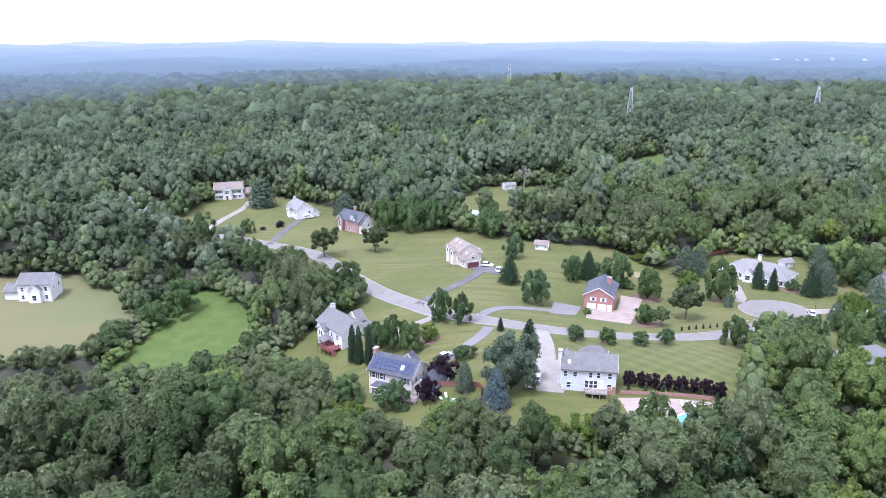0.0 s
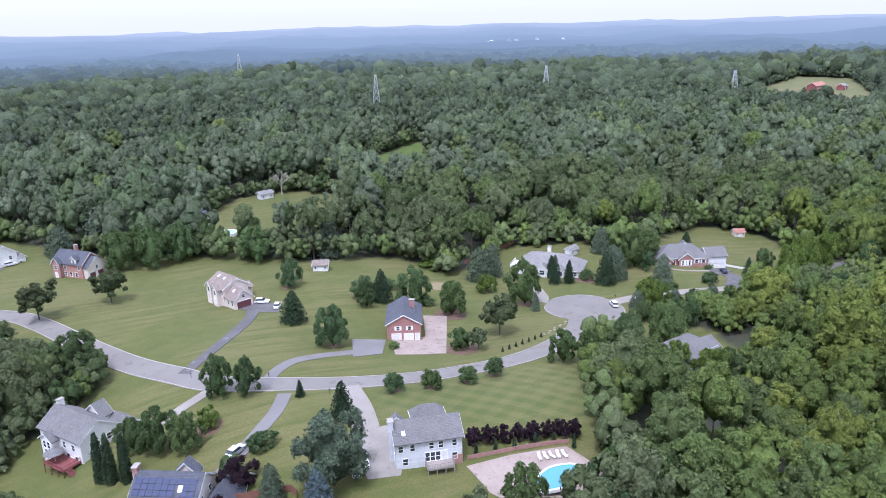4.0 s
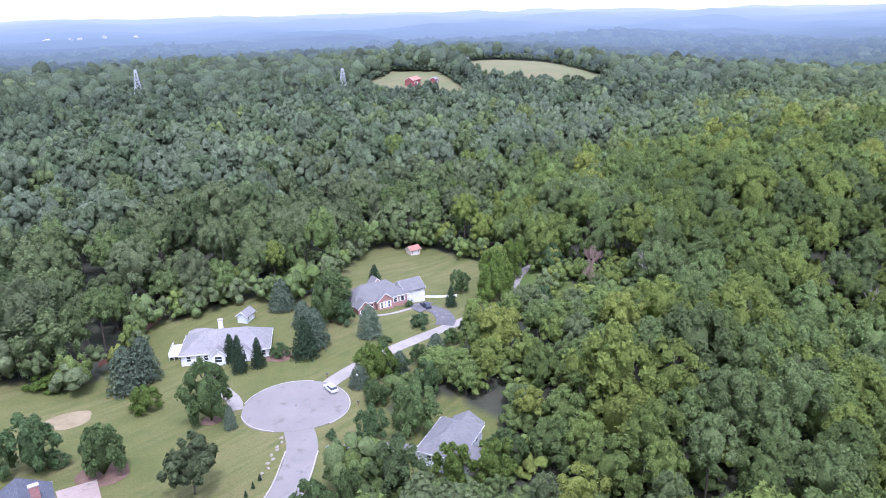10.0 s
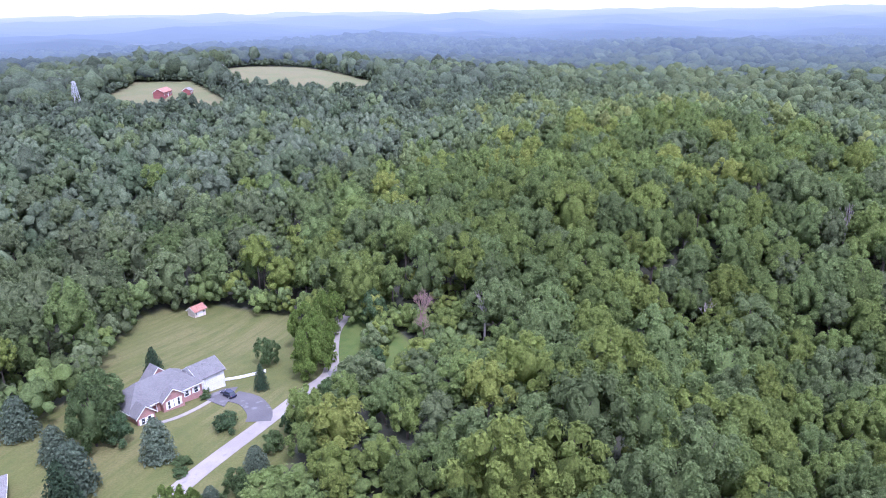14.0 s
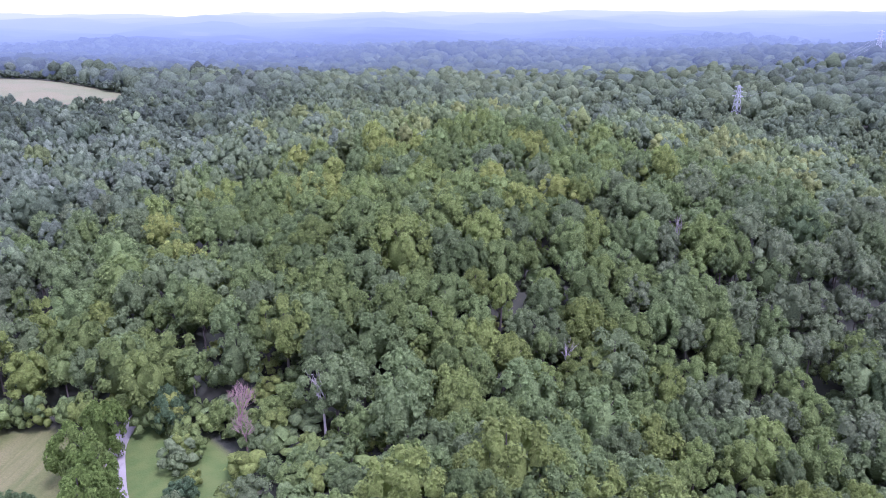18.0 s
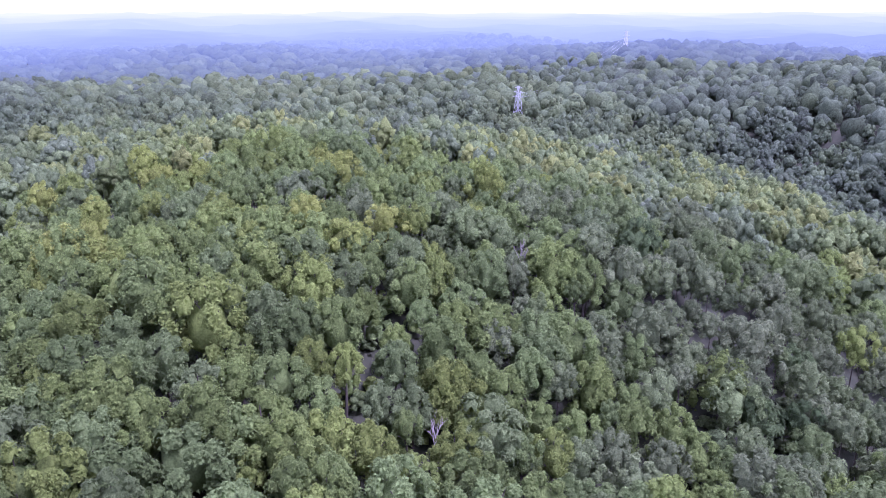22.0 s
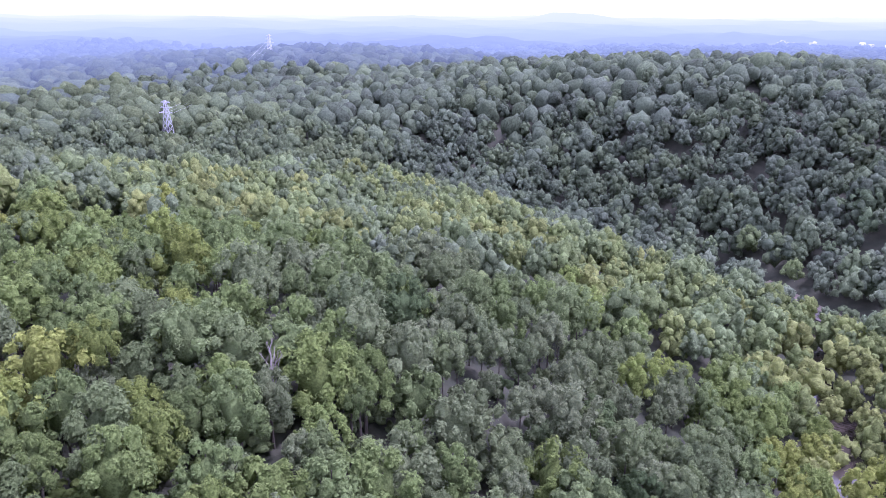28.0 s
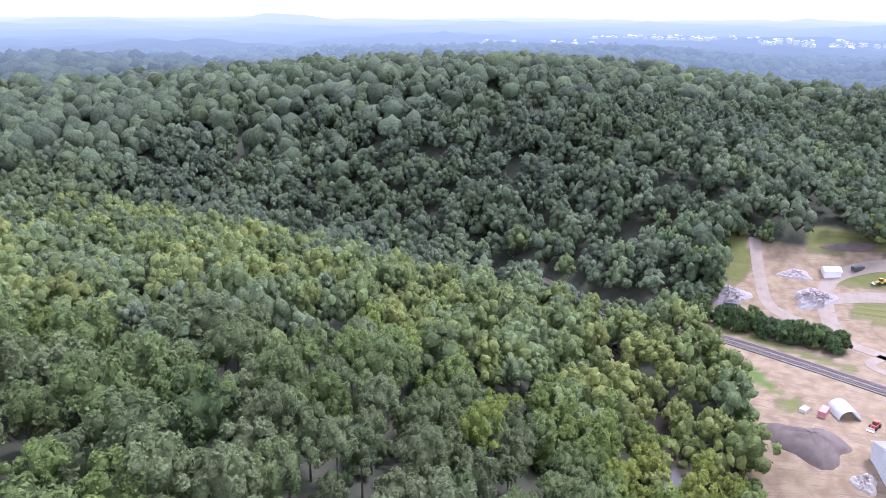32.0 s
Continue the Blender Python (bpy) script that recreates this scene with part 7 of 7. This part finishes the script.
for pts, width in (([(330, -246), (298, -226), (284, -219), (266, -214), (247, -207)], 4.0),
                   ([(140, -186), (165, -203), (178, -212), (184, -226), (186, -244), (182, -262), (166, -272), (140, -276)], 7.5),
                   ([(188, -222), (200, -226), (212, -236), (216, -256), (220, -284)], 6.0),
                   ([(130, -250), (160, -252), (184, -246)], 8.0), ([(165, -203), (172, -190), (150, -176), (120, -160)], 4.5)):
    tagged(band("gravel_road", pts, width, GRAVEL, 0.12, 3.0), "pale pinkish gravel road in the works yard", "road", kind="structure")


def heap(name, label, category, x, y, a, b, h, material, turn=0, seed=1, lumps=0.25):
    """A heap of loose material with an uneven top."""
    r = np.random.RandomState(seed)
    n, m = 30, 9
    verts = []
    for k in range(m):
        u = k / (m - 1)
        for j in range(n):
            t = math.tau * j / n
            q = 1 - u
            wob = 1 + 0.18 * math.sin(3 * t + seed) + 0.1 * math.sin(5 * t + 2 * seed)
            px, py = a * q * wob * math.cos(t), b * q * wob * math.sin(t)
            verts.append((px, py, h * (1 - q ** 2.2) * (1 + r.uniform(-lumps, lumps) * (u > 0.05)) - 0.3 * (k == 0)))
    v = np.array(verts)
    ca, sa = math.cos(radians(turn)), math.sin(radians(turn))
    wx, wy = x + v[:, 0] * ca - v[:, 1] * sa, y + v[:, 0] * sa + v[:, 1] * ca
    z0 = z_at(x, y)
    v[:, 2] += land(wx, wy) - z0
    i = np.array([(k * n + j, k * n + (j + 1) % n, (k + 1) * n + (j + 1) % n, (k + 1) * n + j) for k in range(m - 1) for j in range(n)])
    ob = new(name, raw_mesh(name, v, [i], material, lumps < 0.2))
    ob.matrix_world = pose(x, y, z0, 0, 0, turn)
    return tagged(ob, label, category, "heaps in the works yard")


SOIL = surface("dark_soil", (0.078, 0.060, 0.052), (0.122, 0.096, 0.082), 0.3, 4.0, 0.95, 0.08)
SCRAP = surface("broken_concrete", (0.19, 0.165, 0.16), (0.36, 0.325, 0.31), 1.4, 5.0, 0.9, 0.1, (0.12, 0.10, 0.10))
heap("soil_heap", "large heap of dark brown soil", "soil heap", 202, -117, 14, 10, 3.8, SOIL, -10, 2, 0.16)
heap("rubble_heap", "heap of grey broken concrete and scrap", "rubble heap", 232, -238, 11, 7.5, 3.6, SCRAP, 10, 5, 0.3)
heap("rubble_heap", "heap of grey broken concrete and scrap", "rubble heap", 191, -244, 10, 8, 3.4, SCRAP, 30, 6, 0.3)
heap("rubble_heap", "low heap of scrap by the gravel road", "rubble heap", 199, -262, 8, 4, 1.8, SCRAP, 5, 7, 0.3)
heap("rubble_heap", "low dark heap at the foot of the wooded slope", "rubble heap", 172, -285, 14, 3, 2.0, SOIL, 8, 8, 0.3)
heap("rubble_heap", "heap of timber scraps beside the grey building", "rubble heap", 186.5, -101, 4, 4, 2.4, DEADWOOD, 20, 9, 0.3)
heap("soil_heap", "low heap of dark soil", "soil heap", 158, -196, 9, 4, 1.8, SOIL, 10, 12, 0.2)
r = random.Random(5)
chunk = [raw_mesh("slab", np.array([(x * a, y * b, z * c) for z in (0, 1) for x, y in ((-1, -1), (1, -0.8), (0.8, 1), (-1, 0.9))], float),
                  [np.array([(3, 2, 1, 0), (4, 5, 6, 7), (0, 1, 5, 4), (1, 2, 6, 5), (2, 3, 7, 6), (3, 0, 4, 7)])], SCRAP) for a, b, c in ((0.9, 0.5, 0.3), (0.6, 0.6, 0.4), (1.2, 0.3, 0.25))]
heaps = [ob for ob in bpy.data.objects if ob.name.startswith("rubble_heap")][:2]
for ob in heaps:
    for i in range(90):
        a, q = r.uniform(0, math.tau), math.sqrt(r.uniform(0, 0.9))
        p = new("slab", chunk[i % 3])
        p.parent = ob
        p.location = (10 * q * math.cos(a), 7 * q * math.sin(a), 3.5 * (1 - q ** 2.2) + r.uniform(-0.1, 0.3))
        p.rotation_euler = (r.uniform(-0.7, 0.7), r.uniform(-0.7, 0.7), r.uniform(0, 6.3))

TARP = surface("white_tarpaulin", (0.68, 0.68, 0.66), (0.78, 0.77, 0.75), 0.3, 3.0, 0.5, 0.02)
shelter = thing("hoop_shelter", (188.5, -142, z_at(188.5, -142)), "white arched fabric shelter open at its front", "shelter", "", 200)
shelter.scale = (0.74, 0.8, 0.76)
bm = bmesh.new()
arc = [(5.4 * math.cos(t), 5.6 * math.sin(t) ** 0.85) for t in np.linspace(0.02, math.pi - 0.02, 15)]
loft(bm, [[(x * k, y, z * k) for x, z in arc] for y, k in ((-6, 1.0), (6, 1.0))], False, False)
bmesh.ops.solidify(bm, geom=bm.faces[:], thickness=0.12)
part("cover", bm, TARP, shelter)
bm = bmesh.new()
loft(bm, [[(x * 0.97, y, z * 0.97) for x, z in arc] for y in (5.8, 5.95)], True, True)
part("end_panel", bm, TARP, shelter)
for y in (-5.8, -2, 2, 5.6):
    bm = bmesh.new()
    pts = [Vector((x * 0.96, y, z * 0.96)) for x, z in arc]
    for p, q in zip(pts[:-1], pts[1:]):
        limb(bm, p, q, 0.07, 0.07, 5)
    part("hoop", bm, METAL, shelter)
for sgn in (-1, 1):
    part("footing_wall", boxed(sgn * 5.4 - 0.4, sgn * 5.4 + 0.4, -6, 6, -0.3, 0.8), KERB, shelter)

CONTAINER_PINK = surface("faded_red_container", (0.40, 0.16, 0.17), (0.5, 0.24, 0.25), 0.5, 5.0, 0.7, 0.01)
CONTAINER_PALE = surface("pale_container", (0.5, 0.5, 0.48), (0.6, 0.6, 0.58), 0.5, 5.0, 0.7, 0.01)


def container(label, x, y, turn, size, material):
    l, w, h = size
    ob = thing("container", (x, y, z_at(x, y)), label, "container", "containers in the works yard", turn)
    bm = bmesh.new()
    pts = []
    n = int(l / 0.4)
    for i in range(n * 2 + 1):
        pts.append((-l / 2 + i * 0.5 * l / n, -w / 2 - (0.05 if i % 2 else 0)))
    pts += [(-p[0], -p[1]) for p in pts]
    loft(bm, [[(px, py, z) for px, py in pts] for z in (0.1, h)])
    part("body", bm, material, ob)
    for sx in (-1, 1):
        for sy in (-1, 1):
            part("corner_post", boxed(sx * l / 2 - 0.1, sx * l / 2 + 0.1, sy * w / 2 - 0.1, sy * w / 2 + 0.1, 0, h + 0.05), material, ob)


container("faded red steel container beside the shelter", 195.5, -139, 70, (6.0, 2.4, 2.6), CONTAINER_PINK)
container("dark open skip by the rubble", 229.5, -230.5, 5, (6.0, 2.4, 1.8), SHUTTER)
container("pale storage box beside the shelter", 202, -139, 60, (3.5, 2.4, 1.6), CONTAINER_PALE)
container("dark trailer on the grass", 170, -270, 40, (6.0, 2.4, 2.2), SHUTTER)
tent = house("small white tent-like shed on the grass", (182.5, -266), 15, [(-4, 4, -3, 3, 2.4, 1.4, "gx")], TARP, TARP, (), [(0, "S", 0, 0, 1.8, 2.0, TRIM)], (), None, 0, "tent", "tent", "")
MACHINE = surface("orange_red_machine_paint", (0.45, 0.08, 0.04), (0.55, 0.13, 0.07), 0.6, 6.0, 0.5, 0.0)
YELLOW = surface("yellow_machine_paint", (0.55, 0.36, 0.04), (0.62, 0.42, 0.06), 0.6, 6.0, 0.5, 0.0)


def loader(label, x, y, turn, paint):
    ob = thing("wheel_loader", (x, y, z_at(x, y)), label, "machine", "machines in the works yard", turn)
    part("chassis", boxed(-2.4, 2.0, -0.9, 0.9, 0.7, 1.6), paint, ob)
    part("engine_hood", boxed(-2.4, -0.6, -0.8, 0.8, 1.6, 2.3), paint, ob)
    cab = part("cab", boxed(-0.5, 1.0, -0.75, 0.75, 1.6, 3.0), GLASS, ob)
    part("cab_roof", boxed(-0.6, 1.1, -0.85, 0.85, 3.0, 3.12), paint, cab)
    for sgn in (-1, 1):
        bm = bmesh.new()
        limb(bm, (1.4, sgn * 0.6, 1.5), (3.4, sgn * 0.6, 0.7), 0.16, 0.14, 5)
        part("lift_arm", bm, paint, ob)
        for px in (-1.5, 1.5):
            bm = bmesh.new()
            limb(bm, (px, sgn * 0.85, 0.75), (px, sgn * 1.35, 0.75), 0.75, 0.75, 14)
            part("wheel", bm, TYRE, ob)
    bm = bmesh.new()
    loft(bm, [[(3.3, y, 0.2), (4.3, y, 0.1), (4.4, y, 0.25), (3.6, y, 0.5), (3.5, y, 1.1), (3.3, y, 1.1)] for y in (-1.3, 1.3)])
    part("bucket", bm, METAL, ob)


loader("orange-red wheel loader beside the shelter", 179, -136, 60, MACHINE)
loader("yellow wheel loader on the gravel", 160, -262, 20, YELLOW)
loader("dark red wheel loader on the gravel", 152, -228, -30, MACHINE)
works = house("grey metal-clad works building", (170, -108), 14, [(-12, 12, -9, 9, 7, 2.4, "gx")], GREY_SIDING, ROOF_PALE, [(0, "S", (-6, 0, 6), 2, 1.6, 1.4)], [(0, "W", 0, 0, 4.4, 4.2, METAL)], (), None, 0, "works_building", "building", "")
# bushes between the railway and the yard
for i in range(26):
    rr_ = random.Random(900 + i)
    u = i / 25
    plant("round", 243 - 62 * u + rr_.uniform(-2, 2), -214 + 16 * u + rr_.uniform(-7.5, 2.5), rr_.uniform(7, 10) * (1 + 0.5 * (i % 3 == 0)), rr_.uniform(3.6, 5.0) * (1 + 0.35 * (i % 3 == 0)), "bushes by the railway", "dark green bushy tree beside the railway")
for i in range(8):
    rr_ = random.Random(950 + i)
    plant("oak", 250 - i * 1.5 + rr_.uniform(-4, 4), -224 - i * 4.5, rr_.uniform(11, 16), rr_.uniform(4.2, 5.4), "trees by the works yard", "tall green tree at the edge of the works yard")
